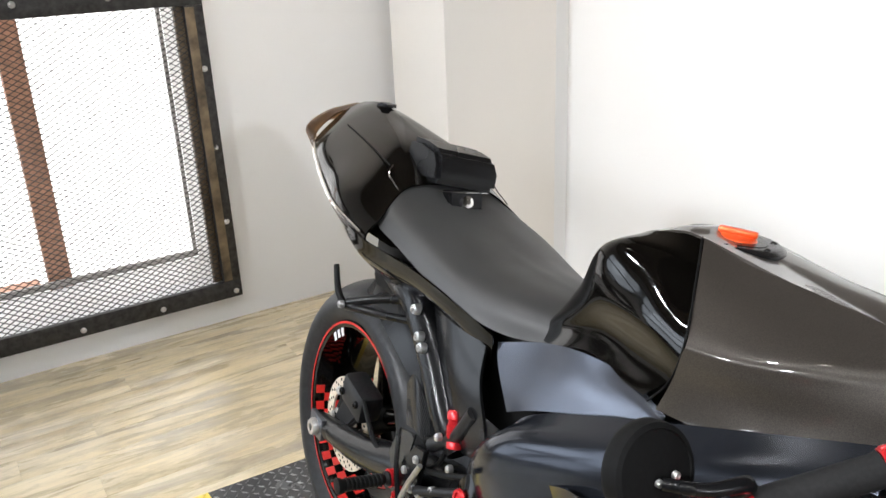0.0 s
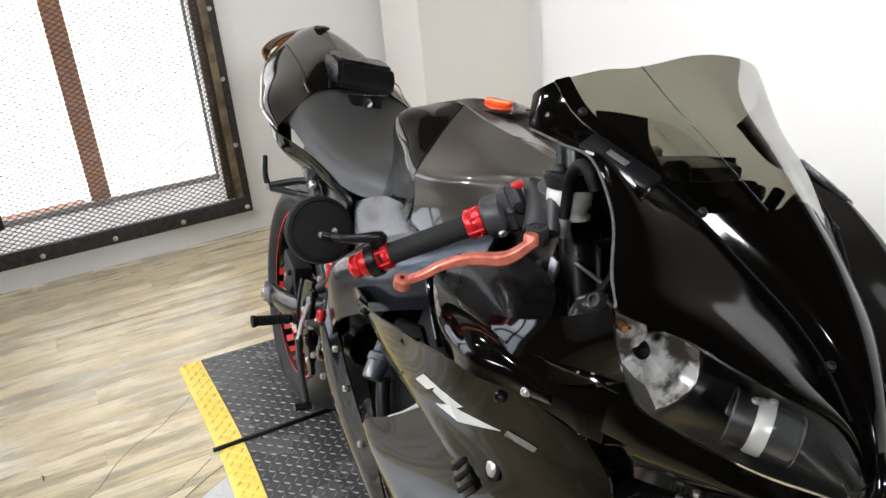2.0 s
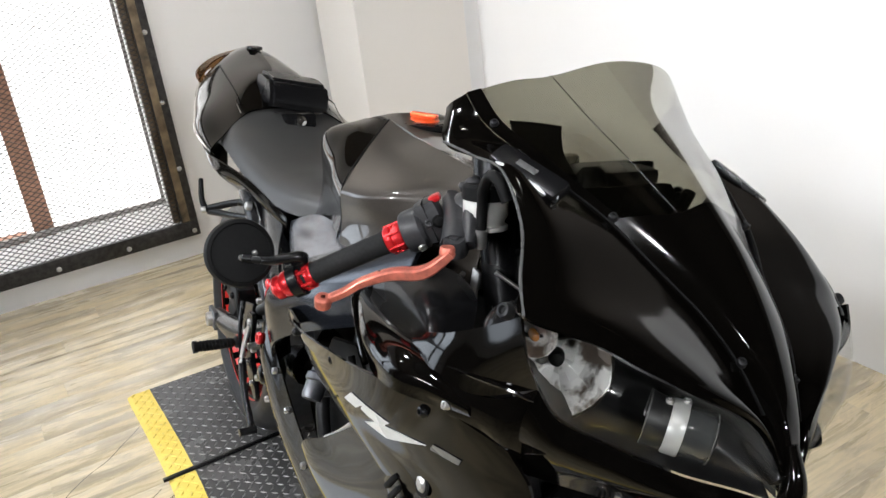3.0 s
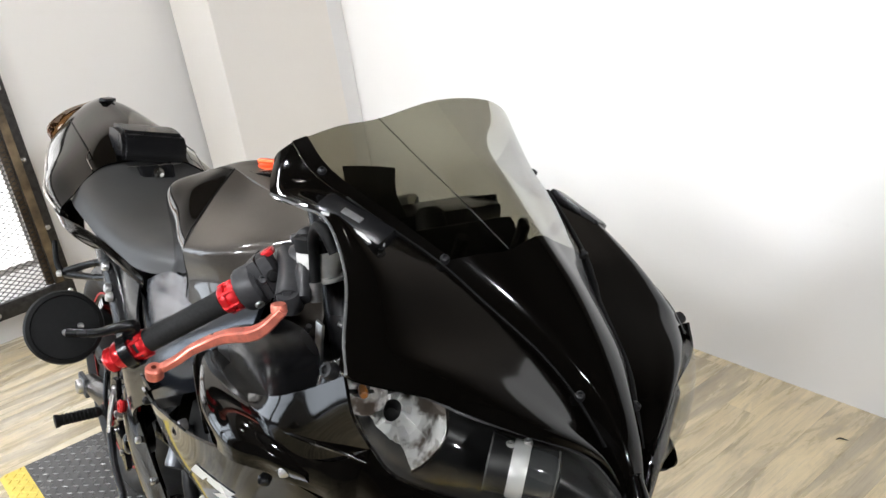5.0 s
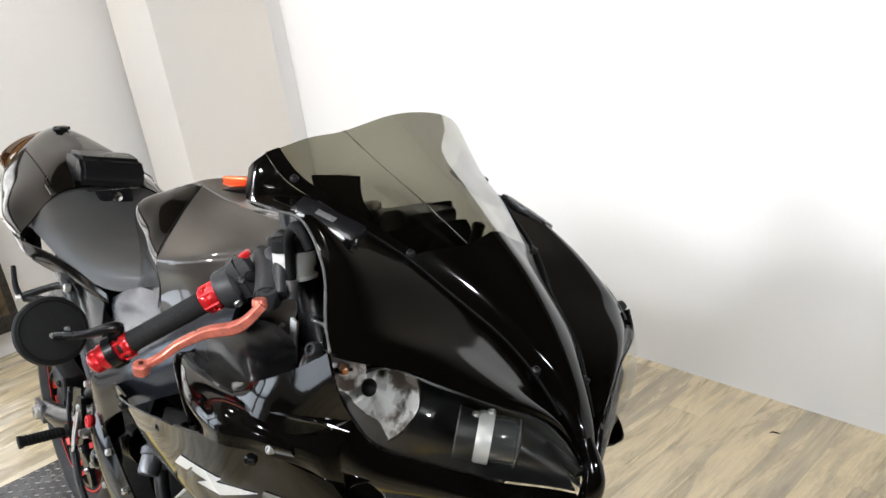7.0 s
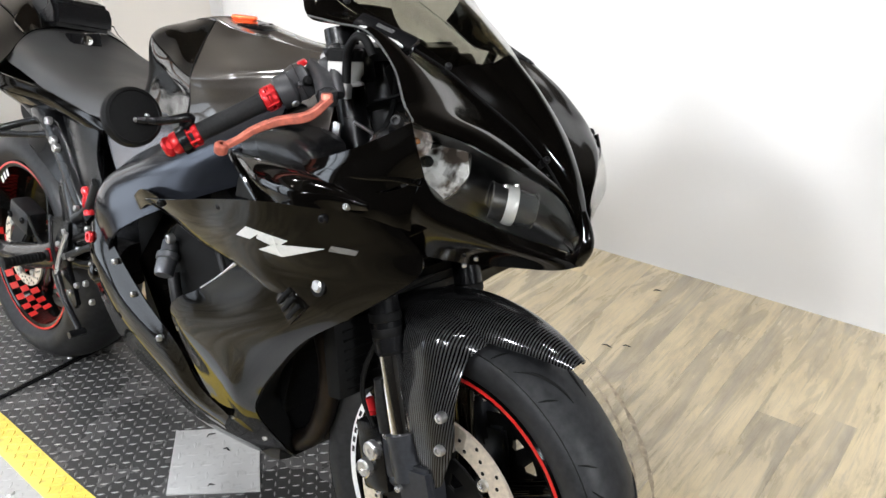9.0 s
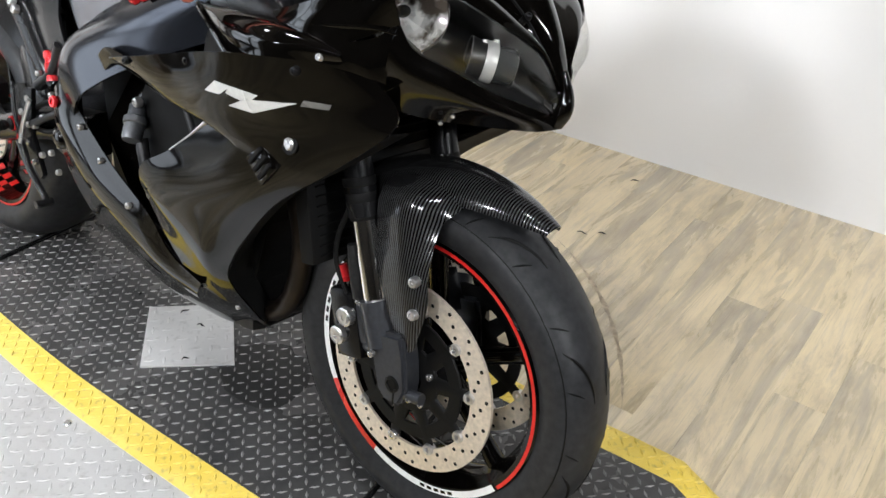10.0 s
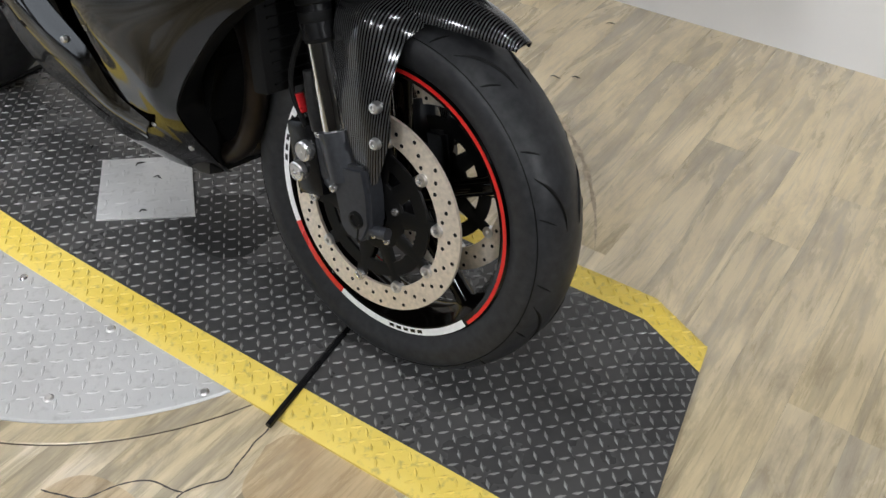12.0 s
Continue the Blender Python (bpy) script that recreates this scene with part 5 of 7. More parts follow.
    part("indicator_bulb", lathe(side_bulb, (0.9, -side * 0.4, 0.1), [(0, 0.005), (0.0030, 0.004), (0.0042, 0), (0.0042, -0.012)], 14), AMBER, lens, "amber bulb")
    ahead = Vector((0.70, side * 0.66, -0.14)).normalized()
    lampc = Vector((0.083, -0.066, 0.798)) if side > 0 else at(0.076, 0.075, 0.797, -1)
    bezel = part("projector", lathe(lampc, ahead, [(0.020, -0.033), (0.0250, -0.033), (0.0258, -0.031), (0.0258, -0.020), (0.0250, -0.018), (0.020, -0.018)], 36, True), COLLAR, lens, "silver projector collar")
    part("projector_lens", lathe(lampc, ahead, [(0, 0.012), (0.012, 0.0115), (0.019, 0.010), (0.0225, 0.007), (0.0236, 0.002), (0.0236, -0.019)], 28), PROJ, bezel, "glass projector lens")
    part("lens_ring", lathe(lampc, ahead, [(0.0228, 0.0070), (0.0236, 0.0070), (0.0236, 0.0082), (0.0228, 0.0082)], 36, True), GREYEDGE, bezel)
    sleeve = part("lamp_tube", lathe(lampc, ahead, [(0.0262, -0.052), (0.0252, -0.046), (0.0243, -0.040), (0.0238, -0.032)], 32), HOUSING, bezel, "dark grey lamp tube")
    part("tube_ring", lathe(lampc, ahead, [(0.0258, -0.0530), (0.0266, -0.0530), (0.0266, -0.0515), (0.0256, -0.0515)], 36, True), GREYEDGE, sleeve)
    for y in (-0.007, 0.008):
        screw(bezel, lampc - 0.026 * ahead + Vector((y * 0.4, y, 0.0255)), (0, 0, 1), 0.0042, ALU)
    low = [Vector(row[2]) for row in glass]
    keel = [(0.000, 0.205, 0.742), (0.014, 0.182, 0.735), (0.042, 0.145, 0.727), (0.086, 0.092, 0.723), (0.124, 0.045, 0.722), (0.134, 0.000, 0.722)]
    rows = []
    for p, q in zip(low, keel):
        q = at(*q, side)
        rows.append([p, p.lerp(q, 0.42) + Vector((0.008, -side * 0.017, 0.004)) * min(1.0, abs(p.y) / 0.05), q])
    chin = part("chin", panel(rows, 5, 0.003), GLOSS, bike, "black lower nose panel")
    for x, w, z in ((0.058, 0.150, 0.752), (0.060, 0.142, 0.738), (0.088, 0.115, 0.752), (0.050, 0.152, 0.728), (0.110, 0.070, 0.735)):
        screw(chin, at(x, w, z, side), (0.6, -side * 0.8, -0.1), 0.0032, ALU)
    # upper side panel between cockpit and duct
    part("cockpit_side", skin([
        [(-0.160, 0.246, 0.826), (-0.090, 0.249, 0.852), (-0.033, 0.240, 0.881), (0.014, 0.236, 0.909)],
        [(-0.145, 0.252, 0.820), (-0.085, 0.254, 0.835), (-0.030, 0.245, 0.848), (0.028, 0.237, 0.880)],
        [(-0.120, 0.257, 0.812), (-0.080, 0.256, 0.816), (-0.030, 0.245, 0.816), (0.030, 0.222, 0.847)]], side, 5, 0.003), GLOSS, bike, "black inner fairing panel")
    screw(bike, at(-0.004, 0.240, 0.908, side), (0.2, -side, 0.5), 0.0075, DARK)
    part("cockpit_floor", skin([
        [(-0.33, 0.10, 0.80), (-0.22, 0.10, 0.81), (-0.10, 0.10, 0.83), (0.0, 0.10, 0.87)],
        [(-0.33, 0.16, 0.79), (-0.22, 0.16, 0.80), (-0.10, 0.17, 0.82), (0.0, 0.19, 0.88)],
        [(-0.33, 0.19, 0.785), (-0.205, 0.209, 0.797), (-0.11, 0.216, 0.825), (-0.01, 0.221, 0.884)]], side, 3, 0.003), MATTE, bike, "matt black cockpit lining")
    part("shoulder_panel", skin([
        [(-0.085, 0.254, 0.817), (-0.035, 0.246, 0.816), (0.000, 0.236, 0.826), (0.030, 0.222, 0.847)],
        [(-0.078, 0.258, 0.800), (-0.033, 0.247, 0.799), (0.000, 0.238, 0.800), (0.024, 0.227, 0.805)],
        [(-0.065, 0.257, 0.786), (-0.025, 0.242, 0.783), (0.003, 0.233, 0.778), (0.016, 0.222, 0.768)],
        [(-0.040, 0.238, 0.766), (-0.015, 0.232, 0.764), (0.000, 0.224, 0.760), (0.008, 0.214, 0.755)]], side, 5, 0.003), GLOSS, bike, "gloss black shoulder panel")
    # intake duct: a round-backed tapering pod with a slanted open end
    duct = part("intake_duct", skin([
        [(-0.338, 0.206, 0.800), (-0.322, 0.238, 0.802), (-0.275, 0.254, 0.786), (-0.225, 0.264, 0.760)],
        [(-0.275, 0.204, 0.800), (-0.258, 0.248, 0.811), (-0.225, 0.272, 0.796), (-0.185, 0.276, 0.770)],
        [(-0.160, 0.222, 0.814), (-0.150, 0.260, 0.817), (-0.140, 0.280, 0.800), (-0.125, 0.280, 0.780)],
        [(-0.090, 0.236, 0.818), (-0.085, 0.259, 0.812), (-0.080, 0.266, 0.800), (-0.076, 0.260, 0.784)],
        [(-0.038, 0.234, 0.808), (-0.034, 0.247, 0.803), (-0.033, 0.249, 0.797), (-0.032, 0.243, 0.788)]], side, 6, 0.003), GLOSS, bike, "gloss black intake duct cover")
    part("duct_rim", tube([at(*p, side) for p in ((-0.322, 0.172, 0.834), (-0.338, 0.211, 0.799), (-0.322, 0.240, 0.803), (-0.275, 0.256, 0.786), (-0.225, 0.266, 0.760))], 0.0038, 8, 6), GLOSS, duct, "rolled duct rim")
    part("duct_dome", skin([
        [(-0.330, 0.160, 0.828), (-0.338, 0.186, 0.826), (-0.342, 0.206, 0.814), (-0.340, 0.212, 0.796)],
        [(-0.290, 0.150, 0.842), (-0.292, 0.186, 0.841), (-0.290, 0.208, 0.826), (-0.286, 0.214, 0.798)],
        [(-0.230, 0.150, 0.848), (-0.230, 0.194, 0.846), (-0.228, 0.216, 0.832), (-0.226, 0.222, 0.804)],
        [(-0.175, 0.160, 0.842), (-0.174, 0.205, 0.840), (-0.172, 0.224, 0.830), (-0.170, 0.230, 0.810)],
        [(-0.145, 0.180, 0.822), (-0.143, 0.214, 0.822), (-0.142, 0.232, 0.818), (-0.141, 0.236, 0.810)]], side, 6, 0.003), SATIN, duct, "rounded satin black duct back")
    part("panel_ridge", tube([at(*p, side) for p in ((-0.080, 0.254, 0.826), (-0.035, 0.245, 0.833), (0.000, 0.237, 0.838), (0.030, 0.225, 0.836))], [0.001, 0.003, 0.003, 0.001], 8, 6), GLOSS, duct, "sharp fold in the panel")
    part("duct_inside", skin([
        [(-0.360, 0.150, 0.770), (-0.352, 0.200, 0.760), (-0.330, 0.225, 0.735)],
        [(-0.260, 0.160, 0.790), (-0.255, 0.205, 0.780), (-0.235, 0.240, 0.748)]], side, 4, 0.003), MATTE, duct)
    for x, w, z in ((-0.046, 0.246, 0.801), (-0.060, 0.258, 0.793)):
        screw(duct, at(x, w, z, side), (0.1, -side, 0.3), 0.0050)

    # ---- side fairing
    upper_rows = [
        [(-0.545, 0.248, 0.677), (-0.425, 0.268, 0.710), (-0.288, 0.283, 0.748), (-0.200, 0.285, 0.768), (-0.087, 0.261, 0.784), (0.010, 0.232, 0.778)],
        [(-0.500, 0.243, 0.668), (-0.400, 0.264, 0.678), (-0.275, 0.278, 0.707), (-0.180, 0.270, 0.720), (-0.070, 0.246, 0.738), (0.040, 0.224, 0.750)],
        [(-0.430, 0.241, 0.656), (-0.360, 0.256, 0.653), (-0.260, 0.264, 0.665), (-0.170, 0.252, 0.672), (-0.060, 0.236, 0.690), (0.030, 0.226, 0.716)],
        [(-0.279, 0.250, 0.652), (-0.262, 0.250, 0.645), (-0.220, 0.249, 0.630), (-0.150, 0.243, 0.630), (-0.110, 0.237, 0.630), (-0.075, 0.226, 0.628)]]
    lower_rows = [
        [(-0.374, 0.254, 0.580), (-0.330, 0.252, 0.573), (-0.270, 0.249, 0.570), (-0.220, 0.243, 0.568), (-0.190, 0.235, 0.565), (-0.165, 0.222, 0.560)],
        [(-0.452, 0.259, 0.522), (-0.420, 0.257, 0.505), (-0.370, 0.246, 0.488), (-0.310, 0.235, 0.487), (-0.270, 0.226, 0.487), (-0.235, 0.210, 0.487)],
        [(-0.462, 0.219, 0.420), (-0.420, 0.222, 0.415), (-0.375, 0.223, 0.410), (-0.335, 0.222, 0.408), (-0.312, 0.208, 0.408), (-0.298, 0.196, 0.408)],
        [(-0.420, 0.207, 0.360), (-0.395, 0.206, 0.357), (-0.372, 0.203, 0.354), (-0.350, 0.197, 0.352), (-0.335, 0.189, 0.351), (-0.320, 0.180, 0.350)],
        [(-0.400, 0.194, 0.330), (-0.380, 0.186, 0.318), (-0.365, 0.172, 0.304), (-0.352, 0.150, 0.286), (-0.340, 0.125, 0.262), (-0.328, 0.097, 0.236)]]
    fairing = part("side_fairing", skin(upper_rows, side, 6, 0.003), GLOSS, bike, "gloss black side fairing with silver decal")
    part("fairing_lower", skin([upper_rows[-1]] + lower_rows, side, 6, 0.003), GLOSS, fairing, "swept lower part of the fairing")
    part("vent_lip", tube([at(*p, side) for p in ((-0.374, 0.255, 0.580), (-0.330, 0.253, 0.613), (-0.285, 0.251, 0.650))], [0.0010, 0.0014, 0.0034], 8, 6), ALU, fairing, "bright lip of the vent")
    part("fairing_return", skin([
        [(0.030, 0.222, 0.718), (-0.080, 0.222, 0.628), (-0.168, 0.218, 0.560), (-0.237, 0.207, 0.487), (-0.299, 0.193, 0.408), (-0.322, 0.177, 0.350), (-0.330, 0.095, 0.238)],
        [(0.000, 0.150, 0.700), (-0.105, 0.150, 0.620), (-0.195, 0.150, 0.555), (-0.265, 0.145, 0.487), (-0.330, 0.130, 0.408), (-0.345, 0.115, 0.345), (-0.348, 0.060, 0.250)]], side, 5, 0.002), MATTE, fairing)
    part("belly_pan", skin([
        [(-0.835, 0.195, 0.500), (-0.840, 0.185, 0.470), (-0.840, 0.160, 0.440)],
        [(-0.822, 0.202, 0.460), (-0.830, 0.190, 0.420), (-0.830, 0.160, 0.380)],
        [(-0.740, 0.202, 0.379), (-0.750, 0.185, 0.330), (-0.750, 0.145, 0.285)],
        [(-0.597, 0.199, 0.325), (-0.605, 0.178, 0.280), (-0.605, 0.130, 0.235)],
        [(-0.490, 0.191, 0.294), (-0.495, 0.165, 0.250), (-0.495, 0.115, 0.205)],
        [(-0.400, 0.191, 0.322), (-0.408, 0.150, 0.258), (-0.410, 0.095, 0.200)],
        [(-0.329, 0.096, 0.238), (-0.336, 0.080, 0.222), (-0.350, 0.055, 0.204)]], side, 5, 0.003), GLOSS, bike, "gloss black belly pan")
    low = part("rear_fairing", skin([
        [(-0.745, 0.205, 0.600), (-0.800, 0.212, 0.560), (-0.835, 0.195, 0.500)],
        [(-0.723, 0.213, 0.549), (-0.775, 0.222, 0.505), (-0.822, 0.203, 0.462)],
        [(-0.617, 0.214, 0.473), (-0.680, 0.224, 0.430), (-0.740, 0.203, 0.381)],
        [(-0.506, 0.212, 0.416), (-0.555, 0.219, 0.372), (-0.597, 0.200, 0.327)],
        [(-0.448, 0.208, 0.362), (-0.475, 0.211, 0.330), (-0.490, 0.192, 0.296)],
        [(-0.370, 0.202, 0.336), (-0.385, 0.199, 0.310), (-0.400, 0.186, 0.290)]], side, 6, 0.003), GLOSS, bike, "gloss black lower rear fairing")
    part("round_boss", lathe(at(-0.786, 0.214, 0.466, side), (0, -side, 0.05), [(0, 0.010), (0.010, 0.010), (0.016, 0.007), (0.020, 0.0), (0.020, -0.010)], 24), GLOSS, low)
    for x, w, z in ((-0.700, 0.222, 0.515), (-0.640, 0.220, 0.470), (-0.555, 0.220, 0.415)):
        screw(low, at(x, w, z, side), (0, -side, 0.1), 0.006, ALU)
    # decal: two slanted strokes, each raised a hair over the paint
    for paint, quad in ((DECAL, ((-0.254, 0.705), (-0.230, 0.724), (-0.210, 0.717), (-0.226, 0.706))), (DECAL, ((-0.230, 0.724), (-0.158, 0.721), (-0.172, 0.711), (-0.210, 0.717))),
                        (DECAL, ((-0.209, 0.7165), (-0.178, 0.7120), (-0.190, 0.7065), (-0.214, 0.7110))), (DECAL, ((-0.215, 0.693), (-0.182, 0.710), (-0.101, 0.724), (-0.173, 0.693))),
                        (FADED, ((-0.096, 0.722), (-0.090, 0.731), (-0.049, 0.735), (-0.054, 0.727)))):
        bm = bmesh.new()
        n = 10
        (ax, az), (bx, bz), (cx, cz), (dx, dz) = quad
        grid = [[(ax + (bx - ax) * s / n + ((dx + (cx - dx) * s / n) - (ax + (bx - ax) * s / n)) * t / 4, az + (bz - az) * s / n + ((dz + (cz - dz) * s / n) - (az + (bz - az) * s / n)) * t / 4) for s in range(n + 1)] for t in range(5)]
        verts = [[bm.verts.new((x, -side * (fairing_w(upper_rows, x, z, side) + 0.0015), z)) for x, z in row] for row in grid]
        for a, b in zip(verts, verts[1:]):
            for k in range(n):
                bm.faces.new((a[k], a[k + 1], b[k + 1], b[k]))
        bmesh.ops.recalc_face_normals(bm, faces=bm.faces)
        shell(bm, 0.0006)
        part("decal_shape", bm, paint, fairing, "plain silver decal shape")
    part("badge", lathe((-0.122, -side * (fairing_w(upper_rows, -0.122, 0.664, side) + 0.0005), 0.664), (0.15, -side, 0.1), [(0, 0.003), (0.006, 0.0035), (0.010, 0.001), (0.011, -0.004)], 7), ALU, fairing, "small clear reflector badge")
    part("badge_recess", lathe((-0.122, -side * (fairing_w(upper_rows, -0.122, 0.664, side) + 0.0003), 0.664), (0.15, -side, 0.1), [(0.010, 0.0005), (0.0145, 0.0005), (0.0155, -0.001), (0.010, -0.001)], 24, True), MATTE, fairing)
    vent_y = -side * (fairing_w(upper_rows + lower_rows, -0.172, 0.622, side) + 0.0005)
    slant = Euler((0, radians(40), 0)).to_matrix()
    vent = part("vent", box((-0.172, vent_y, 0.622), (0.046, 0.006, 0.044), 0.0025, slant), GLOSS, fairing, "black vent plate")
    for k in range(3):
        part("vent_slat", box(Vector((-0.172, vent_y - side * 0.004, 0.622)) + slant @ Vector((-0.013 + 0.013 * k, 0, 0)), (0.0065, 0.005, 0.036), 0.002, slant), MATTE, vent, "black vent slat")
    for x, w, z in ((-0.293, 0.279, 0.735), (-0.474, 0.262, 0.691), (-0.097, 0.262, 0.767)):
        screw(fairing, at(x, w, z, side), (0, -side, 0.1), 0.0062, SATIN)
    for x, w, z in ((-0.378, 0.188, 0.326), (-0.348, 0.143, 0.280), (-0.56, 0.208, 0.375), (-0.70, 0.208, 0.44)):
        screw(fairing, at(x, w, z, side), (0, -side, -0.2), 0.005)

part("nose_tip", tube([(0.122, 0.004, 0.795), (0.134, 0.002, 0.768), (0.136, 0, 0.748), (0.128, 0, 0.727)], [0.006, 0.010, 0.012, 0.010], 16, 6), GLOSS, bike, "gloss black nose tip")
# dark core that carries the lamps
part("nose_core", tube([(0.00, 0.02, 0.85), (0.05, 0.01, 0.815), (0.095, 0.005, 0.78), (0.122, 0, 0.758)], [0.035, 0.030, 0.020, 0.010], 12, 4), MATTE, bike, "black lamp carrier")

# ---- tank, cap, seat, tail
TANK_TOP = [
    [(-0.690, 0, 0.946), (-0.690, 0.050, 0.945), (-0.690, 0.085, 0.940)],
    [(-0.645, 0, 0.962), (-0.645, 0.040, 0.962), (-0.645, 0.074, 0.957)],
    [(-0.608, 0, 0.956), (-0.608, 0.036, 0.958), (-0.608, 0.066, 0.958)],
    [(-0.500, 0, 0.936), (-0.500, 0.036, 0.942), (-0.500, 0.060, 0.945)],
    [(-0.400, 0, 0.922), (-0.400, 0.036, 0.934), (-0.400, 0.063, 0.941)],
    [(-0.300, 0, 0.910), (-0.300, 0.040, 0.928), (-0.300, 0.071, 0.938)],
    [(-0.262, 0, 0.895), (-0.262, 0.042, 0.910), (-0.265, 0.074, 0.920)]]
tank = part("fuel_tank", skin(TANK_TOP, 1, 7, 0.003, True), TANKPAINT, bike, "gloss black fuel tank cover", sharp=30)
for side in SIDES:
    part("tank_side", skin([
        [(-0.608, 0.066, 0.958), (-0.555, 0.128, 0.927), (-0.505, 0.184, 0.887), (-0.505, 0.188, 0.868), (-0.515, 0.181, 0.835), (-0.530, 0.178, 0.795)],
        [(-0.540, 0.060, 0.947), (-0.495, 0.120, 0.925), (-0.450, 0.174, 0.894), (-0.450, 0.180, 0.874), (-0.450, 0.174, 0.845), (-0.452, 0.178, 0.805)],
        [(-0.450, 0.061, 0.943), (-0.425, 0.112, 0.925), (-0.400, 0.157, 0.904), (-0.398, 0.163, 0.883), (-0.395, 0.160, 0.850), (-0.395, 0.168, 0.812)],
        [(-0.370, 0.064, 0.940), (-0.360, 0.098, 0.929), (-0.350, 0.129, 0.914), (-0.348, 0.137, 0.892), (-0.345, 0.140, 0.855), (-0.345, 0.150, 0.815)],
        [(-0.290, 0.072, 0.937), (-0.292, 0.086, 0.933), (-0.295, 0.099, 0.926), (-0.294, 0.108, 0.900), (-0.292, 0.115, 0.860), (-0.290, 0.125, 0.818)],
        [(-0.262, 0.075, 0.918), (-0.262, 0.084, 0.914), (-0.262, 0.092, 0.906), (-0.262, 0.100, 0.885), (-0.262, 0.106, 0.855), (-0.262, 0.115, 0.818)]], side, 7, 0.003), TANKPAINT, tank, "gloss tank side with a soft crease", sharp=75)
    part("knee_panel", skin([
        [(-0.608, 0.066, 0.956), (-0.555, 0.128, 0.925), (-0.508, 0.183, 0.884), (-0.520, 0.179, 0.836), (-0.560, 0.168, 0.796)],
        [(-0.648, 0.080, 0.954), (-0.618, 0.138, 0.934), (-0.583, 0.172, 0.886), (-0.590, 0.160, 0.836), (-0.620, 0.152, 0.788)],
        [(-0.690, 0.085, 0.939), (-0.690, 0.144, 0.924), (-0.672, 0.150, 0.868), (-0.670, 0.140, 0.825), (-0.690, 0.138, 0.775)],
        [(-0.750, 0.060, 0.880), (-0.748, 0.108, 0.862), (-0.742, 0.126, 0.825), (-0.740, 0.126, 0.795), (-0.745, 0.130, 0.765)],
        [(-0.800, 0.045, 0.812), (-0.800, 0.085, 0.800), (-0.798, 0.108, 0.786), (-0.795, 0.112, 0.772), (-0.795, 0.118, 0.757)]], side, 7, 0.003), GLOSS, tank, "hollowed gloss knee panel")
    part("tank_seam", tube([at(*p, side) for p in ((-0.611, 0.066, 0.9585), (-0.557, 0.1285, 0.9275), (-0.507, 0.1845, 0.887), (-0.517, 0.181, 0.836), (-0.545, 0.176, 0.797))], 0.0011, 8, 6), MATTE, tank, "dark panel seam")
part("tank_back", skin([
    [(-0.690, 0, 0.946), (-0.690, 0.050, 0.945), (-0.690, 0.085, 0.939)],
    [(-0.750, 0, 0.886), (-0.750, 0.035, 0.885), (-0.750, 0.060, 0.880)],
    [(-0.800, 0, 0.815), (-0.800, 0.025, 0.814), (-0.800, 0.045, 0.812)]], 1, 6, 0.003, True), TANKPAINT, tank, "gloss tank back")
ring = part("cap_ring", lathe((-0.617, 0, 0.943), (0.02, 0, 1), [(0.040, 0.012), (0.056, 0.012), (0.062, 0.008), (0.064, -0.004), (0.040, -0.004)], 40, True), SATIN, tank, "black filler ring")
part("fuel_cap", lathe((-0.617, 0, 0.946), (0.02, 0, 1), [(0, 0.010), (0.040, 0.010), (0.041, 0.004)], 40), SATIN, tank, "black fuel cap")
part("cap_flange", box((-0.612, 0, 0.9635), (0.046, 0.013, 0.008), 0.0035, Euler((0, 0, radians(35))).to_matrix()), CAPRED, tank, "orange-red cap key flange")
part("cap_disc", lathe((-0.614, 0, 0.951), (0.02, 0, 1), [(0, 0.010), (0.017, 0.0095), (0.0245, 0.007), (0.0265, 0.003), (0.0265, -0.002)], 28), CAPRED, tank, "orange-red cap centre")
for k in range(6):
    a = math.pi / 3 * k
    screw(ring, (-0.617 + 0.050 * math.cos(a), 0.050 * math.sin(a), 0.954), (0, 0, 1), 0.004, SATIN)

SEAT = [
    [(-0.752, 0, 0.800), (-0.752, 0.050, 0.796), (-0.752, 0.086, 0.780), (-0.755, 0.096, 0.752)],
    [(-0.800, 0, 0.798), (-0.800, 0.056, 0.795), (-0.800, 0.100, 0.778), (-0.802, 0.112, 0.748)],
    [(-0.860, 0, 0.798), (-0.860, 0.070, 0.797), (-0.860, 0.126, 0.780), (-0.860, 0.140, 0.742)],
    [(-0.935, 0, 0.798), (-0.935, 0.080, 0.797), (-0.935, 0.142, 0.782), (-0.935, 0.160, 0.748)],
    [(-1.010, 0, 0.801), (-1.010, 0.086, 0.803), (-1.010, 0.152, 0.794), (-1.010, 0.172, 0.762)],
    [(-1.120, 0, 0.818), (-1.120, 0.090, 0.826), (-1.120, 0.160, 0.824), (-1.120, 0.184, 0.795)],
    [(-1.195, 0, 0.838), (-1.195, 0.090, 0.845), (-1.195, 0.155, 0.840), (-1.195, 0.182, 0.808)],
    [(-1.250, 0, 0.870), (-1.250, 0.080, 0.870), (-1.245, 0.130, 0.858), (-1.240, 0.160, 0.820)]]
part("seat", skin(SEAT, 1, 7, 0.006, True), VINYL, bike, "matt grey-black vinyl rider seat")
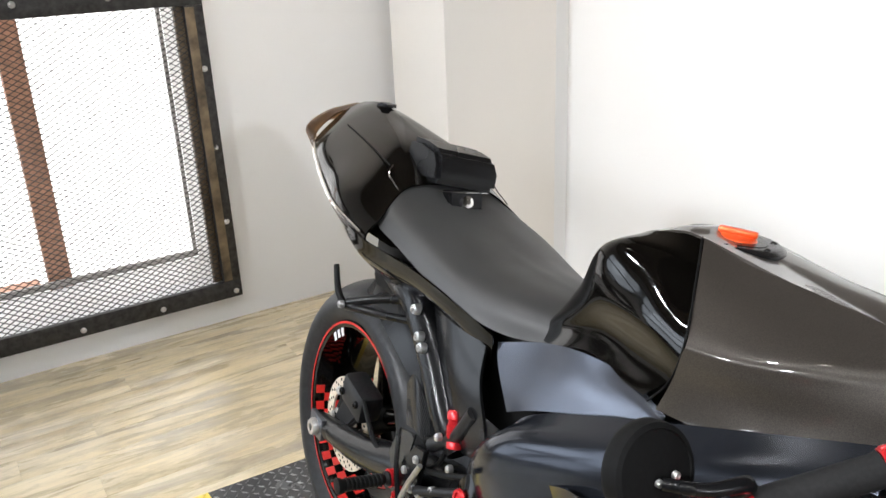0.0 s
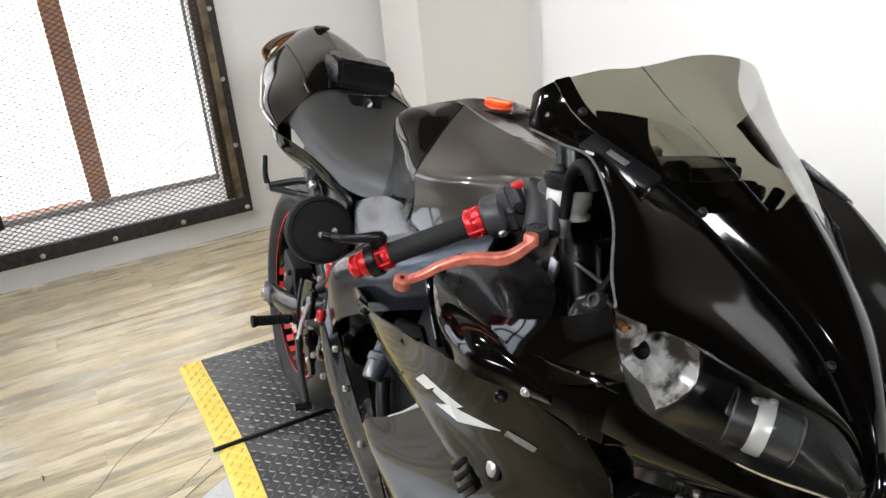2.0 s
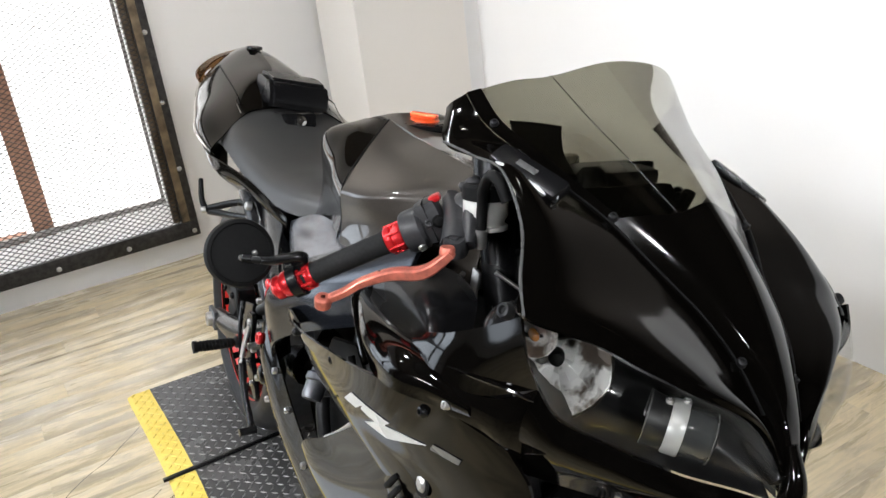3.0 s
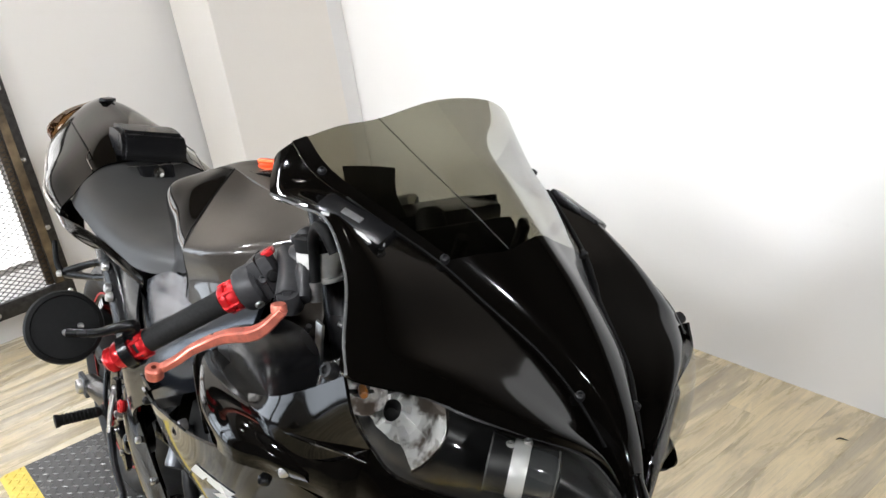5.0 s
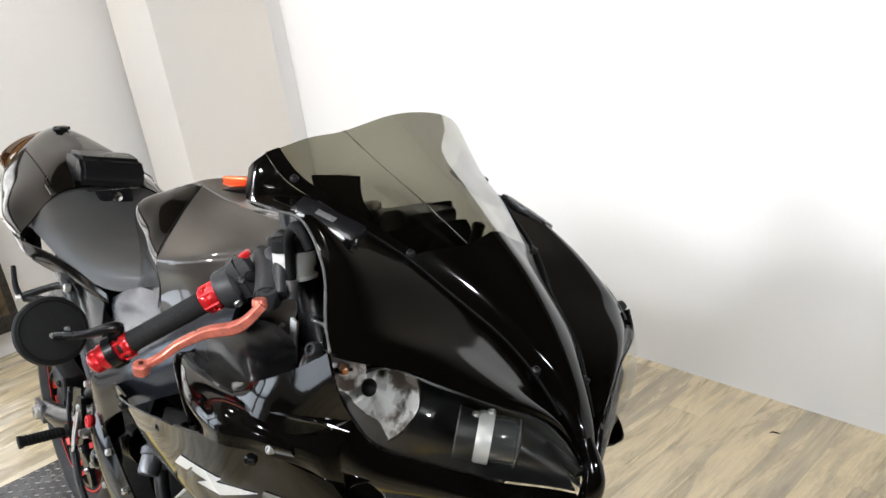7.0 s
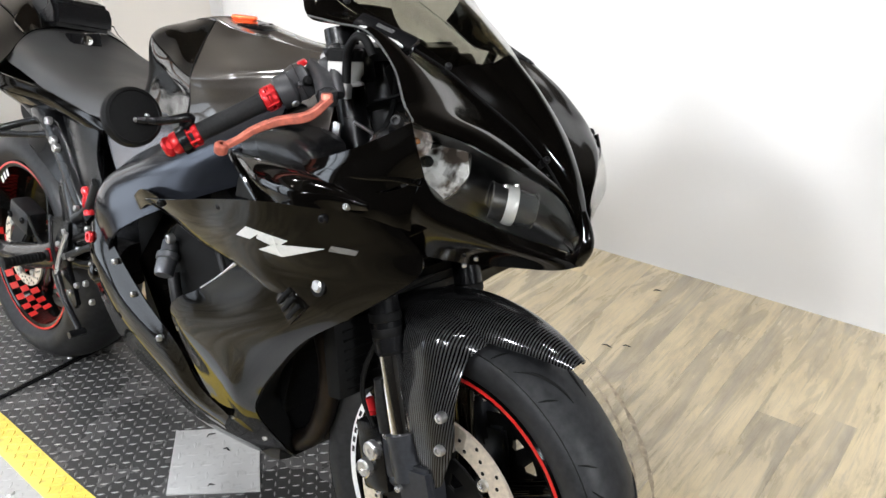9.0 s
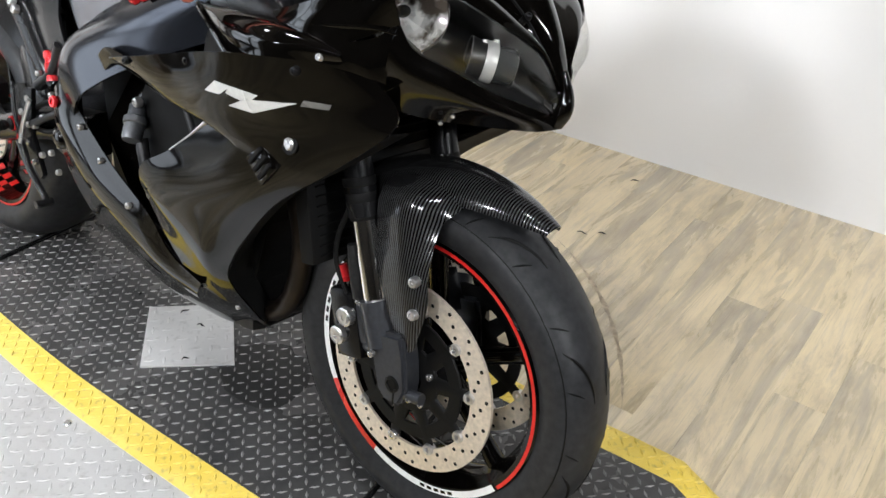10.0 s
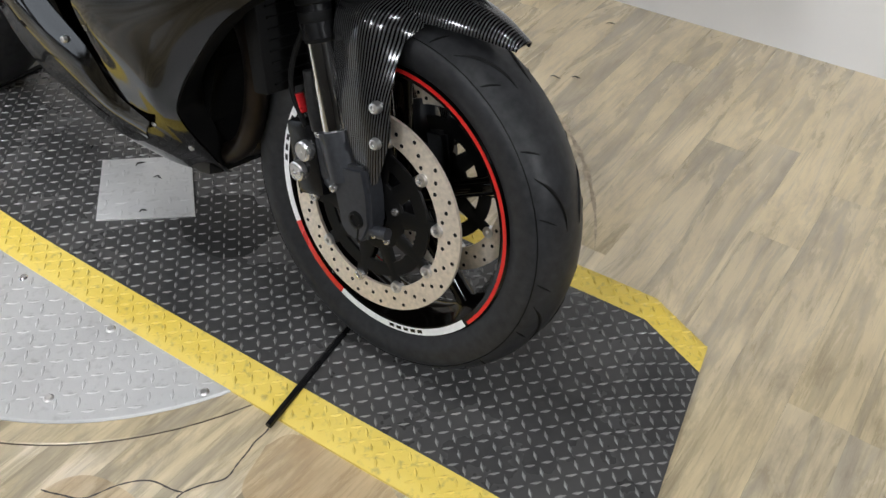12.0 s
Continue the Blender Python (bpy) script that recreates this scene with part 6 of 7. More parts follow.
TAIL = [
    [(-1.240, 0, 0.872), (-1.240, 0.070, 0.872), (-1.230, 0.122, 0.862), (-1.190, 0.180, 0.824), (-1.185, 0.210, 0.790), (-1.190, 0.190, 0.748)],
    [(-1.330, 0, 0.922), (-1.330, 0.070, 0.918), (-1.330, 0.120, 0.892), (-1.320, 0.190, 0.846), (-1.320, 0.204, 0.800), (-1.320, 0.172, 0.752)],
    [(-1.450, 0, 0.949), (-1.450, 0.050, 0.943), (-1.450, 0.106, 0.916), (-1.450, 0.166, 0.858), (-1.440, 0.176, 0.812), (-1.430, 0.138, 0.768)],
    [(-1.570, 0, 0.971), (-1.570, 0.042, 0.956), (-1.570, 0.092, 0.926), (-1.575, 0.140, 0.872), (-1.560, 0.146, 0.838), (-1.540, 0.105, 0.806)],
    [(-1.660, 0, 0.962), (-1.660, 0.034, 0.948), (-1.655, 0.074, 0.922), (-1.655, 0.118, 0.874), (-1.640, 0.116, 0.850), (-1.620, 0.075, 0.828)]]
tail = part("tail_cowl", skin(TAIL, 1, 6, 0.003, True), GLOSS, bike, "gloss black tail cowl", sharp=40)
part("tail_lamp", skin([
    [(-1.655, 0, 0.956), (-1.650, 0.078, 0.932), (-1.655, 0.122, 0.884), (-1.640, 0.118, 0.851)],
    [(-1.715, 0, 0.950), (-1.712, 0.072, 0.930), (-1.712, 0.120, 0.892), (-1.700, 0.112, 0.858)],
    [(-1.745, 0, 0.915), (-1.742, 0.055, 0.905), (-1.740, 0.090, 0.885), (-1.725, 0.085, 0.860)]], 1, 4, 0.003, True), TAILGLASS, tail, "brown-tinted tail lamp lens")
for side in SIDES:
    # chrome line put in for the window's reflection along the black tail edge
    part("tail_trim", tube([at(*p, side) for p in ((-1.735, 0.092, 0.872), (-1.650, 0.123, 0.866), (-1.565, 0.150, 0.848), (-1.445, 0.180, 0.822), (-1.322, 0.207, 0.808), (-1.200, 0.212, 0.796))], [0.004, 0.0055, 0.005, 0.0045, 0.0040, 0.002], 8, 5), CHROME, tail, "chrome line for the reflection along the lower tail edge")
    # chrome line drawn for the highlight on the notch edge
    part("seam", tube([at(*p, side) for p in ((-1.285, 0.118, 0.896), (-1.278, 0.128, 0.880), (-1.232, 0.130, 0.862))], 0.0012, 8, 5), CHROME, tail, "chrome line for the highlight on the notch edge")
    part("seam", tube([at(*p, side) for p in ((-1.54, 0.098, 0.9255), (-1.42, 0.110, 0.9125), (-1.290, 0.122, 0.894))], 0.0014, 8, 5), MATTE, tail)
bm = plate([(-1.206, 0.872), (-1.210, 0.908), (-1.230, 0.930), (-1.284, 0.938), (-1.330, 0.936), (-1.330, 0.895), (-1.255, 0.866)], -0.068, 0.068, 1, 0.009)
bmesh.ops.rotate(bm, cent=(-1.26, 0, 0.90), matrix=Matrix.Rotation(radians(-8), 3, "X"), verts=bm.verts)
pad = part("back_pad", bm, SATIN, bike, "black boxy back pad")
part("pad_base", plate([(-1.206, 0.868), (-1.200, 0.845), (-1.190, 0.822), (-1.205, 0.815), (-1.25, 0.860)], -0.036, 0.036, 1, 0.004), SATIN, pad, "black lock panel")
part("pad_rim", tube([(-1.209, -0.055, 0.866), (-1.2045, 0, 0.865), (-1.212, 0.055, 0.862)], 0.0012, 8, 5), CHROME, pad, "bright trim edge")
part("lock", lathe((-1.199, 0.002, 0.848), (0.93, 0, 0.35), [(0, 0.004), (0.004, 0.004), (0.005, 0.007), (0.011, 0.006), (0.012, 0.0), (0.012, -0.01)], 20), CHROME, pad, "chrome seat lock")
part("key_lock", lathe((-1.560, 0, 0.966), (0, 0, 1), [(0.006, 0.006), (0.010, 0.008), (0.016, 0.006), (0.018, 0.0)], 20), SATIN, tail)
part("key_cover", box((-1.545, 0.0, 0.971), (0.022, 0.03, 0.008), 0.002, Euler((0, radians(6), 0.4)).to_matrix()), SATIN, tail)
for side in SIDES:
    part("lower_tail_panel", skin([
        [(-1.440, 0.162, 0.798), (-1.430, 0.150, 0.772), (-1.410, 0.118, 0.742)],
        [(-1.300, 0.200, 0.794), (-1.290, 0.188, 0.756), (-1.270, 0.150, 0.718)],
        [(-1.190, 0.212, 0.786), (-1.190, 0.194, 0.744), (-1.180, 0.150, 0.705)],
        [(-1.060, 0.186, 0.775), (-1.060, 0.172, 0.742), (-1.060, 0.135, 0.710)],
        [(-0.940, 0.162, 0.752), (-0.940, 0.155, 0.722), (-0.950, 0.135, 0.690)],
        [(-0.870, 0.148, 0.735), (-0.870, 0.145, 0.710), (-0.885, 0.132, 0.672)]], side, 5, 0.003), GLOSS, bike, "gloss black panel under the seat")
    # seat rail and exhaust guard
    rail = part("seat_rail", tube([at(*p, side) for p in ((-1.30, 0.10, 0.705), (-1.18, 0.122, 0.708), (-1.105, 0.130, 0.695), (-1.02, 0.140, 0.635), (-0.945, 0.150, 0.565), (-0.90, 0.150, 0.53))], [0.020, 0.030, 0.032, 0.030, 0.027, 0.022], 16, 6), SATIN, bike, "satin black rear frame rail")
    part("rail_plate", skin([
        [(-1.050, 0.140, 0.722), (-0.990, 0.148, 0.732), (-0.880, 0.150, 0.715)],
        [(-1.000, 0.150, 0.655), (-0.950, 0.160, 0.665), (-0.860, 0.165, 0.665)],
        [(-0.945, 0.158, 0.590), (-0.900, 0.166, 0.600), (-0.825, 0.170, 0.610)],
        [(-0.905, 0.155, 0.535), (-0.870, 0.162, 0.545), (-0.815, 0.166, 0.560)]], side, 5, 0.005), SATIN, rail, "satin black frame plate")
    for x, w, z in ((-1.068, 0.163, 0.702), (-1.035, 0.170, 0.668), (-1.02, 0.172, 0.655)):
        screw(rail, at(x, w, z, side), (0, -side, 0.2), 0.009, ALU)
    hanger = part("peg_hanger", plate([(-1.100, 0.690), (-1.240, 0.668), (-1.262, 0.650), (-1.245, 0.640), (-1.100, 0.655), (-1.06, 0.67)], 0.128, 0.142, side, 0.003), SATIN, bike, "black passenger peg hanger")
    part("hanger_arm", tube([at(-1.10, 0.125, 0.70, side), at(-1.18, 0.16, 0.678, side), at(-1.24, 0.20, 0.652, side)], [0.010, 0.008, 0.009], 10, 4), SATIN, hanger)
    part("hanger_arm", tube([at(-1.06, 0.13, 0.675, side), at(-1.16, 0.165, 0.655, side), at(-1.24, 0.20, 0.646, side)], [0.009, 0.007, 0.009], 10, 4), SATIN, hanger)
    peg = part("passenger_peg", tube([at(-1.240, 0.208, 0.648, side), at(-1.262, 0.212, 0.670, side), at(-1.292, 0.206, 0.706, side)], [0.007, 0.0062, 0.0052], 10, 4), MATTE, hanger, "folded ribbed passenger peg")
    screw(peg, at(-1.238, 0.216, 0.650, side), (0, -side, 0), 0.007, ALU)

    # ---- frame
    spar = part("frame_spar", skin([
        [(-0.290, 0.165, 0.880), (-0.290, 0.188, 0.830), (-0.300, 0.188, 0.765)],
        [(-0.480, 0.186, 0.804), (-0.480, 0.220, 0.755), (-0.480, 0.222, 0.685)],
        [(-0.640, 0.188, 0.734), (-0.645, 0.225, 0.690), (-0.620, 0.228, 0.615)],
        [(-0.735, 0.182, 0.680), (-0.745, 0.222, 0.640), (-0.700, 0.226, 0.560)],
        [(-0.795, 0.165, 0.605), (-0.810, 0.200, 0.565), (-0.755, 0.202, 0.480)],
        [(-0.815, 0.155, 0.490), (-0.815, 0.182, 0.465), (-0.765, 0.184, 0.410)]], side, 6, 0.006), SPAR, bike, "dark grey anodised aluminium frame spar")
    part("frame_top", skin([
        [(-0.290, 0.165, 0.880), (-0.290, 0.130, 0.870)], [(-0.480, 0.186, 0.804), (-0.480, 0.150, 0.800)],
        [(-0.640, 0.186, 0.734), (-0.640, 0.140, 0.730)], [(-0.735, 0.178, 0.680), (-0.735, 0.130, 0.680)], [(-0.795, 0.165, 0.605), (-0.795, 0.110, 0.61)]], side, 5, 0.004), SPAR, spar)
    part("weld_seam", tube([at(-0.728, 0.184, 0.680, side), at(-0.738, 0.2155, 0.645, side), at(-0.72, 0.217, 0.60, side)], 0.0016, 8, 5), MATTE, spar)
    part("side_cover", skin([
        [(-0.868, 0.138, 0.726), (-0.850, 0.146, 0.700), (-0.795, 0.160, 0.655)],
        [(-0.775, 0.138, 0.764), (-0.770, 0.152, 0.725), (-0.735, 0.168, 0.688)],
        [(-0.690, 0.145, 0.788), (-0.680, 0.160, 0.755), (-0.650, 0.172, 0.728)],
        [(-0.600, 0.152, 0.797), (-0.590, 0.166, 0.780), (-0.570, 0.176, 0.765)],
        [(-0.522, 0.170, 0.790), (-0.520, 0.176, 0.786), (-0.515, 0.180, 0.782)]], side, 5, 0.003), FRAME, bike, "grey satin side cover below the tank")

# ---- handlebars
for side in SIDES:
    bi, bo = at(-0.262, 0.208, 0.893, side), at(-0.336, 0.318, 0.820, side)
    way = (bo - bi).normalized()
    start = at(-0.222, 0.140, 0.930, side)
    bar = part("handlebar", rod(start, bo, 0.011, 16), SATIN, bike, "black clip-on handlebar")
    part("clamp", lathe(at(fork_x(0.925), 0.105, 0.925, side), (-0.33, 0, 1), [(0.0275, -0.016), (0.038, -0.016), (0.040, -0.010), (0.040, 0.010), (0.038, 0.016), (0.0275, 0.016)], 24, True), DARK, bar, "cast fork clamp")
    g0, g1 = bi + way * 0.022, bi + way * 0.128
    grip = part("grip", lathe(g0, way, [(0.010, -0.002), (0.0142, 0.0), (0.0132, 0.006), (0.0129, 0.09), (0.0138, 0.104), (0.0132, 0.108), (0.010, 0.108)], 24), GRIP, bar, "black rubber grip")
    for off, r in ((0.010, 0.0166), (0.128, 0.0158)):
        col = part("collar", lathe(bi + way * off, way, [(0.011, -0.011), (r - 0.002, -0.011), (r, -0.008), (r, -0.003), (r - 0.0035, -0.002), (r - 0.0035, 0.002), (r, 0.003), (r, 0.008), (r - 0.002, 0.011), (0.011, 0.011)], 24), RED, bar, "red anodised grip collar")
        for k in range(6):
            a = math.pi / 3 * k
            s1 = way.orthogonal().normalized()
            s2 = way.cross(s1)
            part("notch", rod(bi + way * (off - 0.009) + (r - 0.001) * (math.cos(a) * s1 + math.sin(a) * s2), bi + way * (off + 0.009) + (r - 0.001) * (math.cos(a) * s1 + math.sin(a) * s2), 0.0022, 8), RED, col)
    part("bar_end", lathe(bi + way * 0.150, way, [(0.008, -0.008), (0.0145, -0.008), (0.0160, -0.004), (0.0160, 0.004), (0.013, 0.008), (0.0145, 0.010), (0.0145, 0.016), (0.011, 0.020), (0.006, 0.020), (0, 0.017)], 24), RED, bar, "red bar-end weight")
    # round bar-end mirror on a short stalk
    mc = at(-0.360, 0.368, 0.855, side)
    clampc = bi + way * 0.139
    mir = part("mirror", lathe(mc, (0.93, -0.05 * side, 0.32), [(0, 0.0075), (0.026, 0.0070), (0.0335, 0.0060), (0.0345, 0.0078), (0.0385, 0.0062), (0.0400, 0.0), (0.0400, -0.007), (0.0385, -0.010), (0.036, -0.010), (0.036, -0.008), (0, -0.008)], 44), MATTE, bar, "round black bar-end mirror")
    part("mirror_ring", lathe(clampc, way, [(0.0115, -0.006), (0.0205, -0.006), (0.0205, 0.006), (0.0115, 0.006)], 20, True), SATIN, mir)
    part("stalk", tube([clampc + Vector((0, 0, 0.018)), clampc + Vector((0.010, 0, 0.032)), clampc.lerp(mc, 0.55) + Vector((0.018, 0, 0.012)), mc + Vector((0.012, 0, -0.002))], [0.009, 0.007, 0.0055, 0.0055], 10, 5), SATIN, mir, "curved mirror stalk")
    for dz in (-0.006, 0.008):
        screw(mir, mc + Vector((0.0125, side * -0.002 + 0.016 * side * (1 if dz > 0 else 0), dz * 0.3)), (1, 0, 0), 0.0032, ALU)
    # throttle housing, switch box and lever perch
    turn = way.to_track_quat("Y", "Z").to_matrix()
    up = Vector((0.10, 0, 0.99))
    sw = part("throttle_housing", lathe(bi - way * 0.014, way, [(0.011, -0.013), (0.021, -0.013), (0.0245, -0.009), (0.0245, 0.008), (0.022, 0.012), (0.011, 0.012)], 28), CONTROL, bar, "dark throttle housing")
    screw(sw, bi - way * 0.014 + Vector((0.020, 0, -0.014)), (0.9, 0, -0.5), 0.0055, ALU)
    screw(sw, bi - way * 0.018 + Vector((0.022, 0, 0.012)), (0.8, -side * 0.3, 0.6), 0.0050, CONTROL)
    box_c = bi - way * 0.034 + up * 0.004
    part("switch_box", box(box_c, (0.034, 0.030, 0.050), 0.011, turn), CONTROL, bar, "dark grey switch housing")
    part("stop_switch", box(box_c + up * 0.026, (0.016, 0.014, 0.008), 0.0035, turn), RED, sw, "red stop switch")
    part("start_button", lathe(box_c + Vector((0.019, -side * 0.002, 0.004)), (1, -side * 0.3, 0.2), [(0, 0.006), (0.005, 0.006), (0.007, 0.003), (0.007, -0.003)], 18), MATTE, sw)
    part("switch_seam", box(box_c, (0.0345, 0.0012, 0.0505), 0.0005, turn), MATTE, sw)
    perch_c = bi - way * 0.078
    perch = part("lever_perch", lathe(perch_c, way, [(0.011, -0.008), (0.017, -0.008), (0.019, -0.005), (0.019, 0.005), (0.017, 0.008), (0.011, 0.008)], 24), CONTROL, bar, "cast lever perch")
    for d in (0.014, -0.014):
        part("perch_bolt", rod(perch_c + Vector((0.004, 0, d)), perch_c + Vector((0.024, 0, d)), 0.0048, 10), CONTROL, perch)
        screw(perch, perch_c + Vector((0.0245, 0, d)), (1, 0, 0), 0.0042, ALU)
    pivot = at(-0.178, 0.190, 0.903, side)
    part("perch_arm", tube([perch_c + Vector((0.012, 0, -0.004)), perch_c.lerp(pivot, 0.5) + Vector((0.004, 0, 0.002)), pivot + Vector((-0.004, 0, 0.004))], [0.012, 0.0125, 0.011], 12, 4), CONTROL, perch)
    part("pivot_lug", lathe(pivot + Vector((0, 0, 0.002)), (0.2, -side * 0.3, 1), [(0, 0.012), (0.005, 0.012), (0.0055, 0.010), (0.0115, 0.010), (0.0125, 0.006), (0.0125, -0.010), (0, -0.010)], 22), CONTROL, perch)
    part("piston_tube", tube([perch_c + Vector((0.018, side * 0.012, 0.004)), perch_c + Vector((0.030, -side * 0.012, 0.000)), pivot + Vector((0.010, side * 0.010, 0.004))], [0.010, 0.0105, 0.008], 12, 4), CONTROL, perch, "master cylinder barrel")
    part("adjuster_knob", lathe(perch_c + Vector((0.012, -side * 0.006, 0.030)), way, [(0, 0.012), (0.005, 0.012), (0.007, 0.009), (0.0055, 0.004), (0.0075, 0.0), (0.0075, -0.008), (0.005, -0.012)], 14), CONTROL, perch)
    lever = part("lever", blade([at(*p, side) for p in ((-0.150, 0.210, 0.908), (-0.172, 0.228, 0.882), (-0.206, 0.250, 0.870), (-0.226, 0.274, 0.856), (-0.236, 0.290, 0.843), (-0.244, 0.306, 0.834))],
                                (0.011, 0.017, 0.014, 0.011, 0.010, 0.010), (0.009, 0.012, 0.011, 0.009, 0.008, 0.008)), COPPER, bar, "faded red anodised brake lever")
    part("lever_knob", lathe(at(-0.245, 0.310, 0.832, side), (0.3, -side * 0.1, 0.9), [(0.003, 0.007), (0.007, 0.007), (0.0090, 0.005), (0.0095, 0.0), (0.0090, -0.006), (0.006, -0.009), (0, -0.010)], 18), COPPER, lever)
    part("adjuster", lathe(at(-0.156, 0.212, 0.908, side), (0, 0, 1), [(0, 0.005), (0.007, 0.005), (0.008, 0.003), (0.008, -0.003)], 18), COPPER, lever)
    for k in range(4):
        part("lever_slot", box(at(-0.190 - 0.009 * k, 0.233 + 0.0075 * k, 0.8805 - 0.0035 * k, side), (0.004, 0.007, 0.003), 0.001), MATTE, lever)
    part("hose_arc", tube([at(*p, side) for p in ((-0.172, 0.164, 0.912), (-0.175, 0.163, 0.946), (-0.170, 0.166, 0.968), (-0.152, 0.170, 0.985), (-0.134, 0.172, 0.984), (-0.122, 0.168, 0.966))], 0.0060, 10, 6), MATTE, bar, "black brake hose loop")
    part("hose_end", rod(at(-0.172, 0.164, 0.902, side), at(-0.172, 0.164, 0.922, side), 0.0075, 12), ALU, bar, "bare hose end")
    part("perch_body", tube([at(-0.248, 0.160, 0.934, side), at(-0.222, 0.168, 0.926, side), at(-0.198, 0.178, 0.915, side), at(-0.180, 0.189, 0.904, side)], [0.010, 0.0125, 0.0155, 0.0165], 10, 4), CONTROL, perch, "grey cast lever mount")
    for x, w, z in ((-0.252, 0.158, 0.934), (-0.236, 0.146, 0.936)):
        part("clamp_bolt", rod(at(x, w, z - 0.012, side), at(x + 0.006, w, z + 0.008, side), 0.0075, 12), CONTROL, perch)
resv = part("fluid_reservoir", lathe((-0.194, -0.138, 0.930), (-0.1, 0, 1), [(0, 0.018), (0.023, 0.018), (0.0245, 0.016), (0.0245, 0.001), (0.021, -0.004), (0.021, -0.009), (0.025, -0.010), (0.025, -0.014), (0.018, -0.016), (0, -0.016)], 24), RESV, bike, "grey plastic brake fluid reservoir")
part("reservoir_cap", lathe((-0.194, -0.138, 0.930), (-0.1, 0, 1), [(0, 0.035), (0.022, 0.035), (0.0255, 0.032), (0.0255, 0.018), (0, 0.018)], 24), MATTE, resv, "black reservoir cap")
part("top_yoke", box((-0.235, 0, 0.955), (0.060, 0.235, 0.022), 0.008), DARK, bike, "cast top yoke")
part("steering_nut", lathe((-0.245, 0, 0.968), (-0.33, 0, 1), [(0, 0.012), (0.014, 0.012), (0.018, 0.008), (0.018, 0.0)], 6), ALU, bike)
part("ignition_lock", lathe((-0.19, 0, 0.955), (-0.33, 0, 1), [(0, 0.022), (0.010, 0.022), (0.016, 0.016), (0.018, 0.0), (0.018, -0.03)], 24), MATTE, bike)
part("lower_yoke", box((-0.135, 0, 0.715), (0.060, 0.235, 0.035), 0.010), DARK, bike, "cast lower yoke")
part("steering_head", rod((-0.20, 0, 0.72), (-0.265, 0, 0.94), 0.034, 20), DARK, bike)
for pts in (((-0.18, -0.05, 0.93), (-0.14, -0.10, 0.88), (-0.15, -0.13, 0.82), (-0.20, -0.11, 0.76)), ((-0.16, -0.03, 0.90), (-0.10, -0.08, 0.86), (-0.09, -0.12, 0.80), (-0.16, -0.14, 0.74)), ((-0.15, 0.06, 0.93), (-0.09, 0.11, 0.87), (-0.12, 0.12, 0.80), (-0.2, 0.1, 0.75))):
    part("cable", tube(pts, 0.0045, 8, 6), MATTE, bike, "black control cable")
part("fork_top", lathe((-0.270, -0.093, 0.935), (-0.33, 0, 1), [(0, 0.026), (0.007, 0.026), (0.008, 0.016), (0.016, 0.014), (0.018, 0.010), (0.018, -0.01)], 20), ALU, bike, "bare fork top adjuster")
for x, y, z in ((-0.30, -0.068, 0.805), (-0.27, -0.055, 0.800)):
    part("frame_bracket", box((x, y, z), (0.004, 0.014, 0.070), 0.001, Euler((radians(6), radians(12), 0)).to_matrix()), ALU, bike, "bare aluminium bracket")
part("horn_bracket", box((-0.216, -0.131, 0.832), (0.015, 0.004, 0.056), 0.0015, Euler((0, radians(8), 0)).to_matrix()), ALU, bike, "bare aluminium fairing bracket")

part("wiring_tube", tube([(-0.235, -0.085, 0.87), (-0.232, -0.088, 0.83), (-0.225, -0.095, 0.79)], 0.009, 10, 5), SATIN, bike, "black wiring tube")
part("wiring_strap", tube([(-0.252, -0.125, 0.841), (-0.267, -0.124, 0.822), (-0.282, -0.123, 0.802)], 0.0034, 8, 5), ALU, bike, "bare cable guide")
for a, b in (((-0.200, -0.115, 0.850), (-0.190, -0.118, 0.806)), ((-0.190, -0.121, 0.864), (-0.166, -0.096, 0.846))):
    part("stay_rod", rod(a, b, 0.0026, 10), ALU, bike, "bare thin stay rod")
part("inner_dome", lathe((-0.055, -0.190, 0.872), (-0.3, -0.3, 0.9), [(0, 0.016), (0.014, 0.014), (0.024, 0.006), (0.027, -0.006)], 24), SATIN, bike, "black rounded lamp back")

